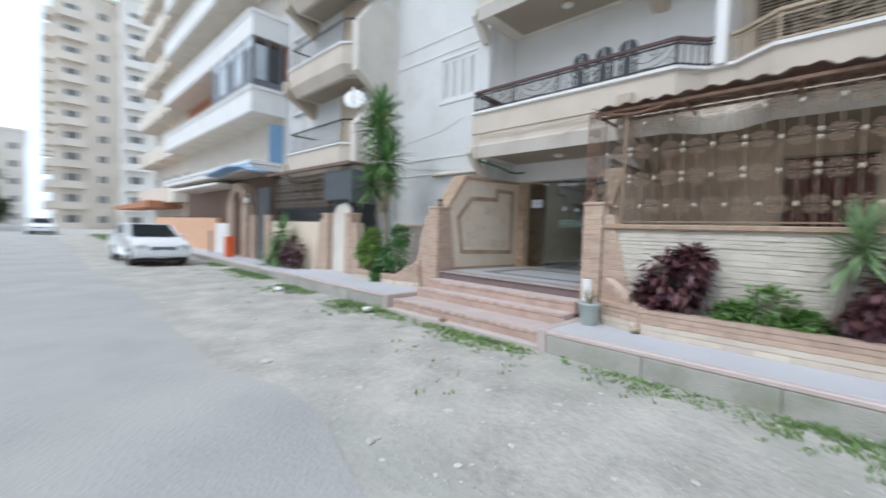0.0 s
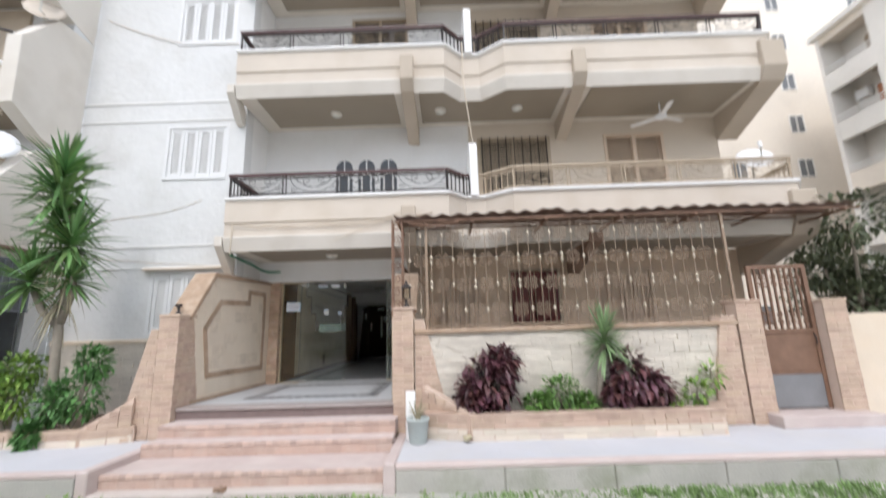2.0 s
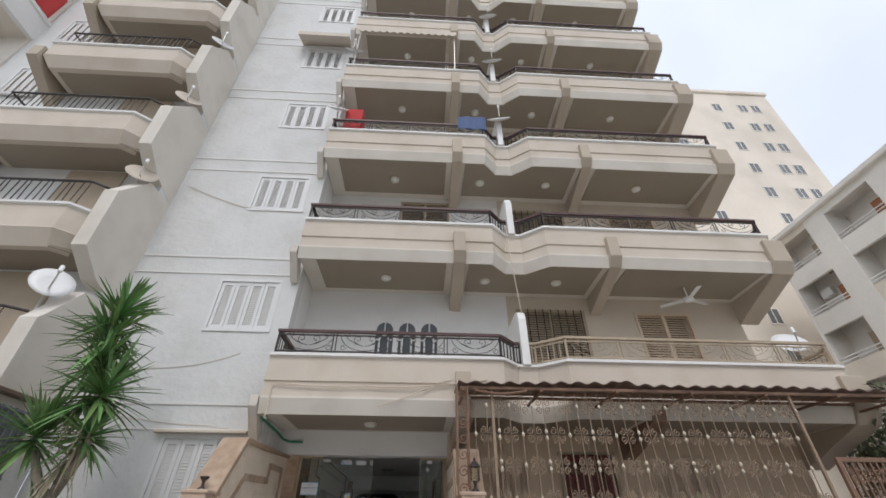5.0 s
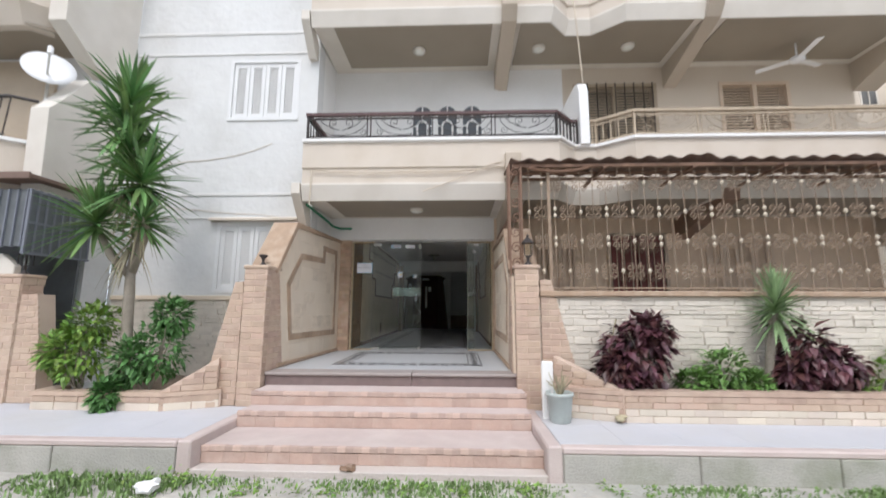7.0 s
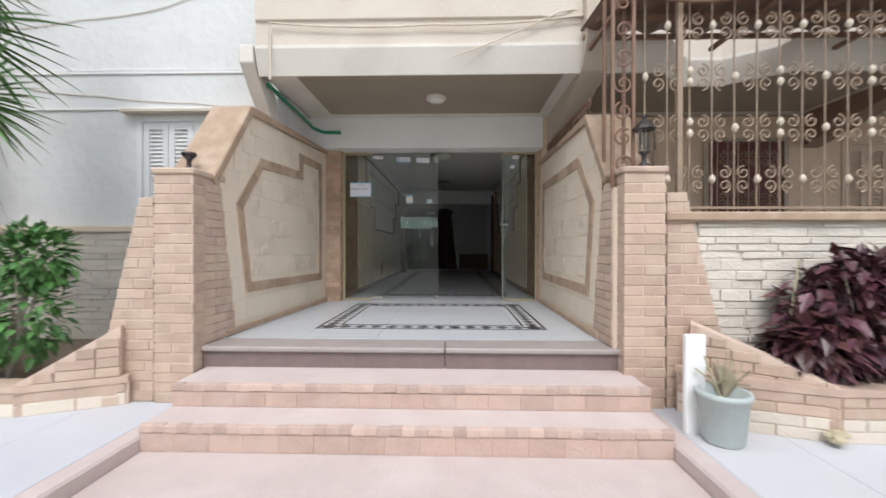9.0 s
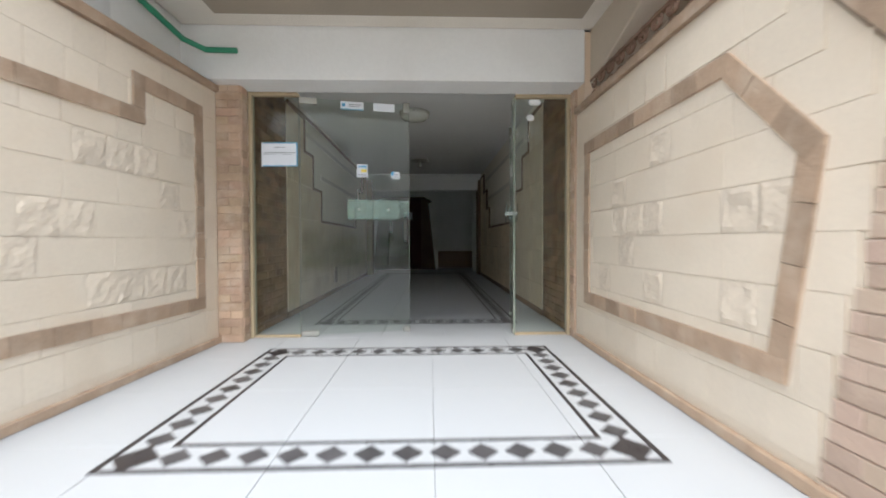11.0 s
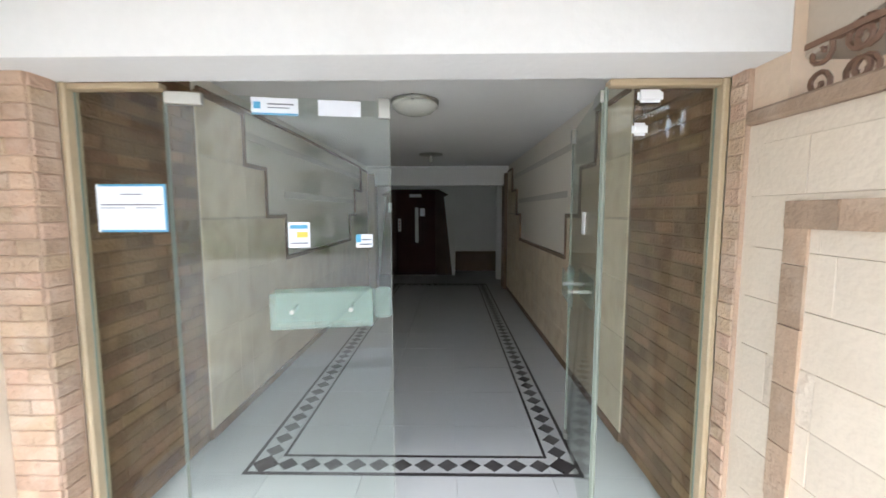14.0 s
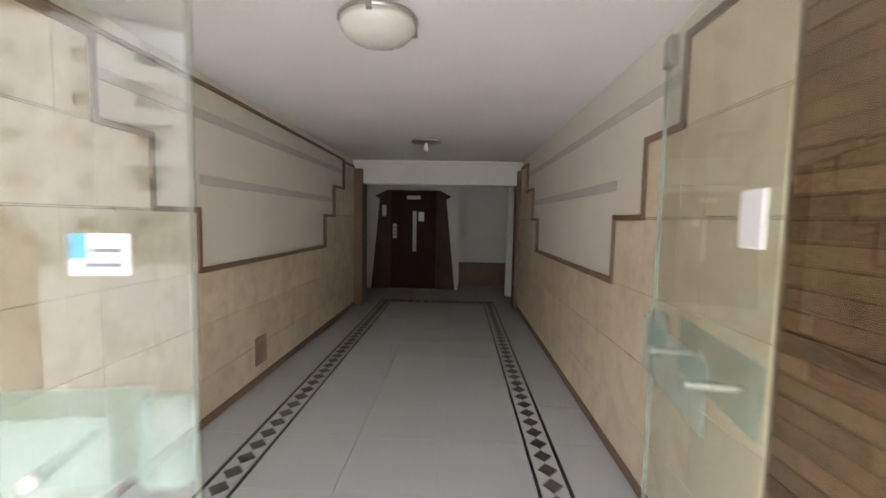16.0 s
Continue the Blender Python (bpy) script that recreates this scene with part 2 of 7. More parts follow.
PLASTIC_WHITE = mat("white_plastic", (0.80, 0.80, 0.80), 0.03, 4, 40, 0.02, 0.4)
PAPER = mat("printed_paper", (0.80, 0.82, 0.86), 0.03, 6, 40, 0.02, 0.6)
PAPER_BLUE = mat("blue_print", (0.10, 0.35, 0.55), 0.05, 6, 40, 0, 0.6)
INK = mat("grey_ink", (0.16, 0.17, 0.20), 0.1, 6, 40, 0, 0.6)
YELLOW = mat("yellow_print", (0.75, 0.6, 0.10), 0.05, 6, 40, 0, 0.6)
OPAL = mat("opal_glass", (0.74, 0.74, 0.68), 0.04, 4, 40, 0, 0.25)
GREEN_PIPE = mat("green_pipe_plastic", (0.03, 0.22, 0.12), 0.1, 4, 30, 0.02, 0.45)
ORANGE = mat("orange_plastic", (0.75, 0.13, 0.03), 0.08, 3, 30, 0.02, 0.5)
RED_CLOTH = mat("red_cloth", (0.50, 0.05, 0.05), 0.1, 3, 50, 0.1, 0.9)
BLUE_CLOTH = mat("blue_tarpaulin", (0.06, 0.10, 0.22), 0.1, 2, 40, 0.1, 0.7)
FAR_CREAM = mat("far_cream_render", (0.73, 0.66, 0.57), 0.06, 0.3, 5, 0.1, 0.85, dirt=(0.45, 0.40, 0.34), dirt_amount=0.4, dirt_scale=0.2)
FAR_WHITE = mat("far_white_render", (0.79, 0.76, 0.71), 0.05, 0.3, 5, 0.1, 0.85, dirt=(0.50, 0.48, 0.44), dirt_amount=0.4, dirt_scale=0.2)
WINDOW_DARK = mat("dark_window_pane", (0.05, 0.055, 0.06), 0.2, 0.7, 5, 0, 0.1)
TERRACOTTA = mat("terracotta_render", (0.45, 0.20, 0.11), 0.08, 1, 20, 0.1, 0.85)
POT = mat("grey_zinc_pot", (0.42, 0.46, 0.44), 0.1, 4, 40, 0.1, 0.6)
YUCCA_PALE = mat("pale_yucca_leaf", (0.22, 0.32, 0.15), 0.2, 4, 30, 0, 0.5, island=0.3)
BLUE_SHUTTER = mat("faded_blue_paint", (0.22, 0.37, 0.56), 0.1, 2, 40, 0.1, 0.6)
BED_CREAM = mat("cream_bedding", (0.64, 0.58, 0.50), 0.08, 4, 60, 0.3, 0.9)
PLANTER_BRICK = mat("cream_brick", (0.62, 0.54, 0.45), 0.08, 4, 60, 0.4, 0.85, rnd=0.10, hue=0.02)
PIER_BRICK = mat("red_brown_brick", (0.48, 0.335, 0.23), 0.16, 8, 60, 0.6, 0.8, rnd=0.18, hue=0.02, dirt=(0.58, 0.46, 0.36), dirt_amount=0.6, dirt_scale=7)
FAR_PANE = mat("far_window_pane", (0.15, 0.155, 0.16), 0.2, 0.7, 5, 0, 0.3)
WINDOW_PALE = mat("pale_window_pane", (0.45, 0.50, 0.53), 0.15, 0.9, 5, 0, 0.15)
SCREEN_IRON = mat("brown_screen_iron", (0.27, 0.195, 0.135), 0.15, 6, 60, 0.1, 0.6)
GLASS = glass_mat("greenish_pane_glass", (0.945, 0.975, 0.955))
GLASS_EDGE = mat("green_glass_edge", (0.27, 0.30, 0.25), 0.05, 3, 30, 0, 0.1)
LAMP_GLASS = glass_mat("lantern_glass", (0.8, 0.8, 0.75), 0.1)


# ---- shape helpers ----
def bx(bm, x0, x1, y0, y1, z0, z1):
    v = [bm.verts.new((x, y, z)) for x in (x0, x1) for y in (y0, y1) for z in (z0, z1)]
    for f in ((0, 1, 3, 2), (4, 6, 7, 5), (0, 4, 5, 1), (2, 3, 7, 6), (0, 2, 6, 4), (1, 5, 7, 3)):
        bm.faces.new([v[i] for i in f])
    return v


def boxes(*rows):
    bm = bmesh.new()
    for r in rows:
        bx(bm, *r)
    return bm


def soft_box(x0, x1, y0, y1, z0, z1, w=0.01, seg=1):
    bm = boxes((x0, x1, y0, y1, z0, z1))
    bmesh.ops.bevel(bm, geom=bm.edges[:], offset=w, segments=seg, affect="EDGES")
    return bm


def prism(bm, pts, axis, a, b):
    """A polygon of 2D points, drawn out along axis from a to b."""
    def put(p, q):
        return {"x": (q, p[0], p[1]), "y": (p[0], q, p[1]), "z": (p[0], p[1], q)}[axis]
    lo, hi = [bm.verts.new(put(p, a)) for p in pts], [bm.verts.new(put(p, b)) for p in pts]
    n = len(pts)
    faces = [bm.faces.new(lo), bm.faces.new(hi)]
    for i in range(n):
        faces.append(bm.faces.new((lo[i], lo[(i + 1) % n], hi[(i + 1) % n], hi[i])))
    return faces


def prisms(pts, axis, a, b, w=0.0):
    bm = bmesh.new()
    prism(bm, pts, axis, a, b)
    if w:
        bmesh.ops.bevel(bm, geom=bm.edges[:], offset=w, segments=1, affect="EDGES")
    return bm


def tube(bm, pts, r, n=6, r1=None):
    """A round bar along a polyline."""
    pts = [Vector(p) for p in pts]
    rings, side = [], None
    for i, p in enumerate(pts):
        d = (pts[min(i + 1, len(pts) - 1)] - pts[max(i - 1, 0)]).normalized()
        if side is None:
            side = d.orthogonal().normalized()
        side = (side - d * side.dot(d)).normalized()
        up = d.cross(side)
        rr = r if r1 is None else r + (r1 - r) * i / (len(pts) - 1)
        rings.append([bm.verts.new(p + rr * (math.cos(k * math.tau / n) * side + math.sin(k * math.tau / n) * up)) for k in range(n)])
    for a, b in zip(rings, rings[1:]):
        for k in range(n):
            bm.faces.new((a[k], a[(k + 1) % n], b[(k + 1) % n], b[k]))
    bm.faces.new(rings[0][::-1])
    bm.faces.new(rings[-1])


def tubes(pts, r, n=6, r1=None):
    bm = bmesh.new()
    tube(bm, pts, r, n, r1)
    return bm


def turned(profile, n=16, at=(0, 0, 0)):
    """A body turned round the z axis from rows of radius and height."""
    bm = bmesh.new()
    rings = [[bm.verts.new((at[0] + r * math.cos(k * math.tau / n), at[1] + r * math.sin(k * math.tau / n), at[2] + z)) for k in range(n)] for r, z in profile]
    for a, b in zip(rings, rings[1:]):
        for k in range(n):
            bm.faces.new((a[k], a[(k + 1) % n], b[(k + 1) % n], b[k]))
    bm.faces.new(rings[0][::-1])
    bm.faces.new(rings[-1])
    return bm


def sweep(path, profile):
    """A profile of outward offsets and heights, swept along a plan with mitred corners; outward lies to the right of the way."""
    bm, n = bmesh.new(), len(path)
    path = [Vector(p) for p in path]
    rows = []
    for i, p in enumerate(path):
        d0 = (p - path[i - 1]).normalized() if i else (path[1] - p).normalized()
        d1 = (path[i + 1] - p).normalized() if i < n - 1 else d0
        n0, n1 = Vector((d0.y, -d0.x)), Vector((d1.y, -d1.x))
        m = (n0 + n1).normalized()
        m = m / max(m.dot(n0), 0.3)
        rows.append([bm.verts.new((p.x + m.x * o, p.y + m.y * o, z)) for o, z in profile])
    k = len(profile)
    for a, b in zip(rows, rows[1:]):
        for j in range(k):
            bm.faces.new((a[j], a[(j + 1) % k], b[(j + 1) % k], b[j]))
    bm.faces.new(rows[0])
    bm.faces.new(rows[-1][::-1])
    return bm


def spiral(cx, cz, r0, r1, turns, start=0.0, n=18):
    return [(cx + (r0 + (r1 - r0) * i / n) * math.cos(start + math.tau * turns * i / n), 0, cz + (r0 + (r1 - r0) * i / n) * math.sin(start + math.tau * turns * i / n)) for i in range(n + 1)]


def mesh_of(name, bm, material, smooth=False):
    bmesh.ops.recalc_face_normals(bm, faces=bm.faces[:])
    me = bpy.data.meshes.new(name)
    bm.to_mesh(me)
    bm.free()
    me.materials.append(material)
    if smooth:
        me.polygons.foreach_set("use_smooth", [True] * len(me.polygons))
    return me


def part(name, bm, material, parent, label="", smooth=False):
    ob = new(name, mesh_of(name, bm, material, smooth))
    ob.parent = parent
    ob.matrix_parent_inverse = parent.matrix_basis.inverted()
    return tagged(ob, label)


def piece(name, me, parent, m):
    """One more piece on a shared mesh, at a pose in the world."""
    ob = new(name, me)
    ob.parent = parent
    ob.matrix_parent_inverse = parent.matrix_basis.inverted()
    ob.matrix_basis = m
    return ob


def thing(name, at, label, category, group=""):
    ob = new(name)
    ob.location = at
    ob.empty_display_size = 0.1
    return tagged(ob, label, category, group)


def solid(name, bm, material, label, category, group="", smooth=False):
    return tagged(new(name, mesh_of(name, bm, material, smooth)), label, category, group)


def built(name, bm, material, label="", smooth=False):
    return tagged(new(name, mesh_of(name, bm, material, smooth)), label, "", "", "structure")


def cell(w, h, d, bev=0.006):
    """The mesh data of a brick or tile: w along x, h along z, its face at y = -d."""
    bm = bmesh.new()
    back = [bm.verts.new((sx * w / 2, 0, sz * h / 2)) for sx, sz in ((-1, -1), (1, -1), (1, 1), (-1, 1))]
    mid = [bm.verts.new((sx * w / 2, -d + bev, sz * h / 2)) for sx, sz in ((-1, -1), (1, -1), (1, 1), (-1, 1))]
    top = [bm.verts.new((sx * (w / 2 - bev), -d, sz * (h / 2 - bev))) for sx, sz in ((-1, -1), (1, -1), (1, 1), (-1, 1))]
    for a, b in ((back, mid), (mid, top)):
        for k in range(4):
            bm.faces.new((a[k], a[(k + 1) % 4], b[(k + 1) % 4], b[k]))
    bm.faces.new(top)
    return bm

# ---- ground, street and pavement ----
GZ, PZ, FZ = 0.08, 0.38, 0.80
built("ground", boxes((-900, 900, -900, 900, -0.6, GZ)), DIRT, "sandy unpaved ground with stones and weeds")
rng = random.Random(4)
edge = [(-300 + 6 * i, -4.75 + rng.uniform(-0.25, 0.25)) for i in range(50)] + [(-0.0 + 0.8 * i, -4.8 + 0.35 * math.sin(i * 0.9) + rng.uniform(-0.12, 0.12) - 0.04 * i) for i in range(25)] + [(22 + 8 * i, -5.8) for i in range(20)]
built("road", prisms([(-300, -12.5), (182, -12.5)] + edge[::-1], "z", GZ - 0.05, GZ + 0.012), ASPHALT, "worn grey asphalt road")
built("pavement_right", boxes((1.91, 14.0, -1.36, 2.6, -0.2, PZ)), PAVEMENT, "pale tiled pavement")
built("pavement_left", boxes((-6.5, -1.672, -1.36, 2.6, -0.2, PZ)), PAVEMENT, "pale tiled pavement")
built("pavement_far", boxes((-40, -6.5, -1.1, 2.6, -0.2, PZ - 0.09)), PAVEMENT, "pale pavement before the neighbouring house")
for nm, x0, x1, y, z in (("kerb_right", 1.91, 14.0, -1.36, PZ), ("kerb_left", -6.5, -1.672, -1.36, PZ), ("kerb_far", -40, -6.5, -1.1, PZ - 0.09)):
    row = built(nm, prisms([(y - 0.085, -0.2), (y - 0.085, z - 0.065), (y, z - 0.065), (y, -0.2)], "x", x0, x1), CONCRETE, "weathered mossy concrete kerb")
    n = max(1, round((x1 - x0) / 1.25))
    w = (x1 - x0) / n
    for k in range(n):
        if x0 + k * w > -14:
            part("kerb_stone", soft_box(x0 + k * w + 0.006, x0 + (k + 1) * w - 0.006, y - 0.105, y - 0.02, -0.2, z - 0.06, 0.01), CONCRETE, row)
    built("kerb_edging", soft_box(x0, x1, y - 0.11, y + 0.0, z - 0.058, z + 0.002, 0.012), PAVER, "pinkish kerb edging strip")

# ---- entrance steps ----
STEPS = ((-1.47, 0.14), (-1.31, 0.30), (-0.69, 0.47), (-0.40, 0.63))
SX0, SX1 = -1.53, 1.77
steps = thing("entrance_steps", (0.1, -1.47, GZ), "pink brick entrance steps with a concrete foot", "steps")
for i, (y, z) in enumerate(STEPS):
    y1 = STEPS[i + 1][0] if i < 3 else 0.02
    part("tread", soft_box(SX0 + 0.0 * i, SX1, y + (0 if i == 0 else 0.03), y1 + 0.04, -0.1 if i == 0 else z - 0.2, z, 0.008), FOOT if i == 0 else PAVER, steps, "pale concrete foot" if i == 0 else "worn pink paving")
for x in (SX0 - 0.14, SX1 + 0.0):
    part("cheek", soft_box(x + 0.002, x + 0.138, -1.47, -0.1, 0, PZ + 0.012, 0.015), PAVER, steps, "pink brick edging beside the steps")
platform = thing("platform_edge", (0.1, 0.1, 0.63), "dark granite edge of the entrance platform", "stone edge")
for x0, x1 in ((-1.56, 0.365), (0.37, 1.74)):
    part("riser", boxes((x0, x1, 0.0, 0.26, 0.60, 0.755)), GRANITE, platform, "dark granite riser")
    part("tread_slab", soft_box(x0, x1, -0.035, 0.27, 0.757, FZ - 0.002, 0.01), GRANITE_TOP, platform, "worn grey-pink granite slab")
built("floor", boxes((-2.2, 2.6, 0.27, 13.0, 0.4, FZ - 0.008)), MARBLE, "white tiled floor")

# ---- vestibule walls ----
LX, RX = -1.52, 1.68
# the left wall stands slightly askew
SKEW = Matrix.Translation((-1.535, 0.8, 0)) @ Matrix.Rotation(radians(-3.4), 4, "Z") @ Matrix.Translation((1.52, -0.8, 0))
built("wall_vestibule_left", prisms([(0.02, 0.3), (0.02, 2.05), (0.20, 2.12), (0.72, 2.86), (2.75, 2.93), (2.75, 0.3)], "x", LX - 0.34, LX), CLAD, "cream limestone-clad side wall of the entrance").matrix_basis = SKEW
built("wall_vestibule_right", prisms([(0.02, 0.3), (0.02, 2.05), (0.20, 2.12), (0.66, 2.74), (2.75, 2.76), (2.75, 0.3)], "x", RX, RX + 0.34), CLAD, "cream limestone-clad side wall of the entrance")
built("wall_cap", prisms([(0.16, 2.10), (0.64, 2.745), (2.68, 2.76), (2.68, 2.815), (0.61, 2.815), (0.11, 2.16)], "x", RX - 0.035, RX + 0.37, 0.01), CLAD_BROWN, "brown stone coping on the wall")
for x0, x1 in ((LX - 0.37, LX + 0.035),):
    prof = [(0.16, 2.10), (0.70, 2.865), (2.68, 2.93), (2.68, 2.985), (0.67, 2.945), (0.11, 2.16)]
    built("wall_cap", prisms(prof, "x", x0, x1, 0.01), CLAD_BROWN, "brown stone coping on the wall").matrix_basis = SKEW
built("wall_pier_left", boxes((LX - 0.34, -1.215, 2.66, 2.79, 0.4, 3.02)), PIER_MORTAR)
built("wall_pier_right", boxes((1.662, RX + 0.5, 2.69, 2.79, 0.4, 3.02)), PIER_MORTAR)
for x0, x1 in ((LX, LX + 0.03), (RX - 0.03, RX)):
    built("baseboard", soft_box(x0, x1, 0.30, 2.66, FZ, FZ + 0.055, 0.006), CLAD_BROWN, "brown stone skirting").matrix_basis = SKEW if x0 < 0 else Matrix.Identity(4)

# ---- hall shell ----
HL, HR, CZ = -1.23, 1.69, 3.35
built("wall_hall_left", boxes((HL - 0.3, HL, 2.86, 9.7, 0.4, 3.6)), PAINT_HALL, "cream plastered hall wall")
built("wall_hall_right", boxes((HR, HR + 0.3, 2.86, 9.7, 0.4, 3.6)), PAINT_HALL, "cream plastered hall wall")
built("ceiling", boxes((-3.2, 3.2, 2.80, 13.2, CZ, CZ + 0.15)), PAINT_CEILING, "white painted hall ceiling")
built("beam_entrance", boxes((-1.9, 1.68, 2.52, 2.80, 2.985, 3.47)), PAINT_WHITE, "white painted beam above the glass doors")
built("lintel_hall", boxes((HL, HR, 9.42, 9.68, 2.95, CZ)), PAINT_CEILING, "white painted lintel")
built("trim_lintel", soft_box(HL, HR, 9.38, 9.42, CZ - 0.05, CZ, 0.01), PAINT_CEILING)
built("wall_lobby_back", boxes((-3.2, 3.2, 12.0, 12.2, 0.4, 3.5)), PAINT_WHITE, "white lobby back wall")
built("wall_lobby_left", boxes((-3.2, -3.0, 9.7, 12.0, 0.4, 3.5)), PAINT_WHITE)
built("wall_lobby_right", boxes((1.85, 2.05, 9.7, 12.0, 0.4, 3.5)), PAINT_WHITE)
built("wall_lobby_front", boxes((-3.2, HL - 0.3, 9.5, 9.7, 0.4, 3.5)), PAINT_WHITE)
for x0, x1 in ((HL, HL + 0.17), (HR - 0.09, HR)):
    built("pilaster", soft_box(x0, x1, 9.36, 9.72, FZ, 3.20, 0.01), TRIM_BROWN, "dark brown stone pilaster at the hall's end")
TOP = [(3.74, 3.22), (4.36, 3.22), (4.36, 2.81), (4.73, 2.81), (4.73, 2.38), (5.15, 2.38), (5.15, 1.95), (7.85, 1.95), (7.85, 2.37), (8.25, 2.37), (8.25, 2.80), (8.75, 2.80), (8.75, 3.22), (9.36, 3.22)]
for x, s in ((HL, 1), (HR, -1)):
    a, b = sorted((x, x + s * 0.012))
    built("wainscot_bed", prisms([(3.74, FZ)] + TOP + [(9.36, FZ)], "x", a, b), TRIM_BROWN, "brown bedding of the marble wainscot")
    rail = thing("wainscot_trim", (x, 6.5, 1.95), "brown stone trim along the stepped marble wainscot", "wall trim")
    for (y0, z0), (y1, z1) in zip(TOP, TOP[1:]):
        a, b = sorted((x, x + s * 0.036))
        part("trim_strip", boxes((a, b, min(y0, y1) - 0.018, max(y0, y1) + 0.018, min(z0, z1) - 0.016, max(z0, z1) + 0.02)) if z0 != z1 else boxes((a, b, min(y0, y1) + 0.019, max(y0, y1) - 0.019, z0 - 0.018, z0 + 0.018)), TRIM_BROWN, rail)
    for z in (2.60, 3.06):
        lo = 5.2 if z < 2.7 else 4.40
        hi = 8.2 if z < 2.7 else 8.70
        a, b = sorted((x, x + s * 0.008))
        built("wall_band", soft_box(a, b, lo, hi, z - 0.035, z + 0.035, 0.003), BAND_GREY, "grey moulded band on the wall")
    a, b = sorted((x, x + s * 0.03))
    built("baseboard", soft_box(a, b, 3.74, 9.36, FZ, FZ + 0.07, 0.005), TRIM_BROWN, "dark stone skirting")

# ---- glass door wall ----
GY = 2.84
door_frame = thing("door_frame", (0.2, GY, FZ), "yellow varnished wooden frame round the glass doors", "door frame")
for x0, x1 in ((-1.215, -1.185), (1.632, 1.662)):
    part("jamb", soft_box(x0, x1, GY - 0.05, GY + 0.03, FZ, 2.985, 0.006), WOOD, door_frame)
for x0, x1 in ((-1.185, -0.78), (1.16, 1.632)):
    part("head", soft_box(x0, x1, GY - 0.04, GY + 0.02, 2.957, 2.985, 0.005), WOOD, door_frame)
for x0, x1 in ((-1.185, -0.78), (1.16, 1.632)):
    part("sill_bead", soft_box(x0, x1, GY - 0.03, GY + 0.02, FZ + 0.002, FZ + 0.022, 0.004), WOOD, door_frame)


def pane(name, x0, x1, y, z0, z1, parent, label):
    ob = part(name, boxes((x0, x1, y - 0.005, y + 0.005, z0, z1)), GLASS, parent, label)
    ob.visible_shadow = False
    e = part("pane_edge", boxes((x0 - 0.001, x0 + 0.001, y - 0.006, y + 0.006, z0, z1), (x1 - 0.001, x1 + 0.001, y - 0.006, y + 0.006, z0, z1)), GLASS_EDGE, ob, "green polished glass edge")
    return ob


fixed_l = thing("glass_panel", (-0.97, GY, FZ), "fixed clear glass side panel beside the doors", "glass panel", "fixed glass panels")
pane("pane", -1.183, -0.785, GY, FZ + 0.024, 2.953, fixed_l, "clear greenish glass")
fixed_r = thing("glass_panel", (1.38, GY, FZ), "fixed clear glass side panel beside the doors", "glass panel", "fixed glass panels")
pane("pane", 1.165, 1.63, GY, FZ + 0.024, 2.953, fixed_r, "clear greenish glass")


def patch(door, x0, x1, z0, z1, y=GY):
    part("patch_fitting", soft_box(x0, x1, y - 0.016, y + 0.016, z0, z1, 0.004), METAL, door, "brushed steel patch fitting")


def glass_door(name, x0, x1, label):
    """A frameless door leaf with patch fittings, a bolted glass pull and a lock."""
    d = thing(name, (x0, GY, FZ), label, "glass door", "entrance doors")
    pane("leaf", x0, x1, GY, FZ + 0.012, 2.95, d, "clear greenish glass leaf")
    for z0, z1 in ((FZ + 0.006, FZ + 0.05), (2.90, 2.956)):
        patch(d, x0 - 0.004, x0 + 0.15, z0, z1)
    patch(d, x1 - 0.055, x1 + 0.004, 2.87, 2.965)
    patch(d, x1 - 0.06, x1 + 0.004, FZ + 0.006, FZ + 0.05)
    for y, s in ((GY - 0.055, -1), (GY + 0.055, 1)):
        plate = part("pull_plate", soft_box(x1 - 0.57, x1 - 0.095, y - 0.005, y + 0.005, 1.87, 2.045, 0.004), PLATE_GLASS, d, "bolted glass pull plate")
        for x in (x1 - 0.47, x1 - 0.20):
            part("stud", tubes([(x, GY - s * 0.004, 1.955), (x, y + s * 0.012, 1.955)], 0.011, 10), METAL, plate, "steel stud")
    part("lock_case", soft_box(x1 - 0.088, x1 - 0.002, GY - 0.022, GY + 0.022, 1.895, 2.05, 0.012, 2), PLATE_GLASS, d, "pale lock case")
    return d


PLATE_GLASS = mat("green_pull_glass", (0.36, 0.48, 0.42), 0.04, 3, 40, 0, 0.2)
PLATE_GLASS.node_tree.nodes["Principled BSDF"].inputs["Alpha"].default_value = 0.30
AJAR = Matrix.Translation((-0.775, GY, FZ)) @ Matrix.Rotation(radians(10.5), 4, "Z")
door_shut = glass_door("glass_door", -0.775, 0.205, "frameless glass door leaf with stickers, slightly ajar")
door_shut.matrix_basis = AJAR
door_open = glass_door("glass_door", 1.16, 2.14, "open frameless glass door leaf swung into the hall")
door_open.matrix_basis = Matrix.Translation((1.155, GY + 0.02, FZ)) @ Matrix.Rotation(radians(80.5), 4, "Z") 
closer = tubes([(1.157, GY, FZ), (1.157, GY, 2.96)], 0.006, 8)
solid("door_pivot_bar", closer, GLASS_EDGE, "thin steel pivot bar of the open glass door", "door bar")


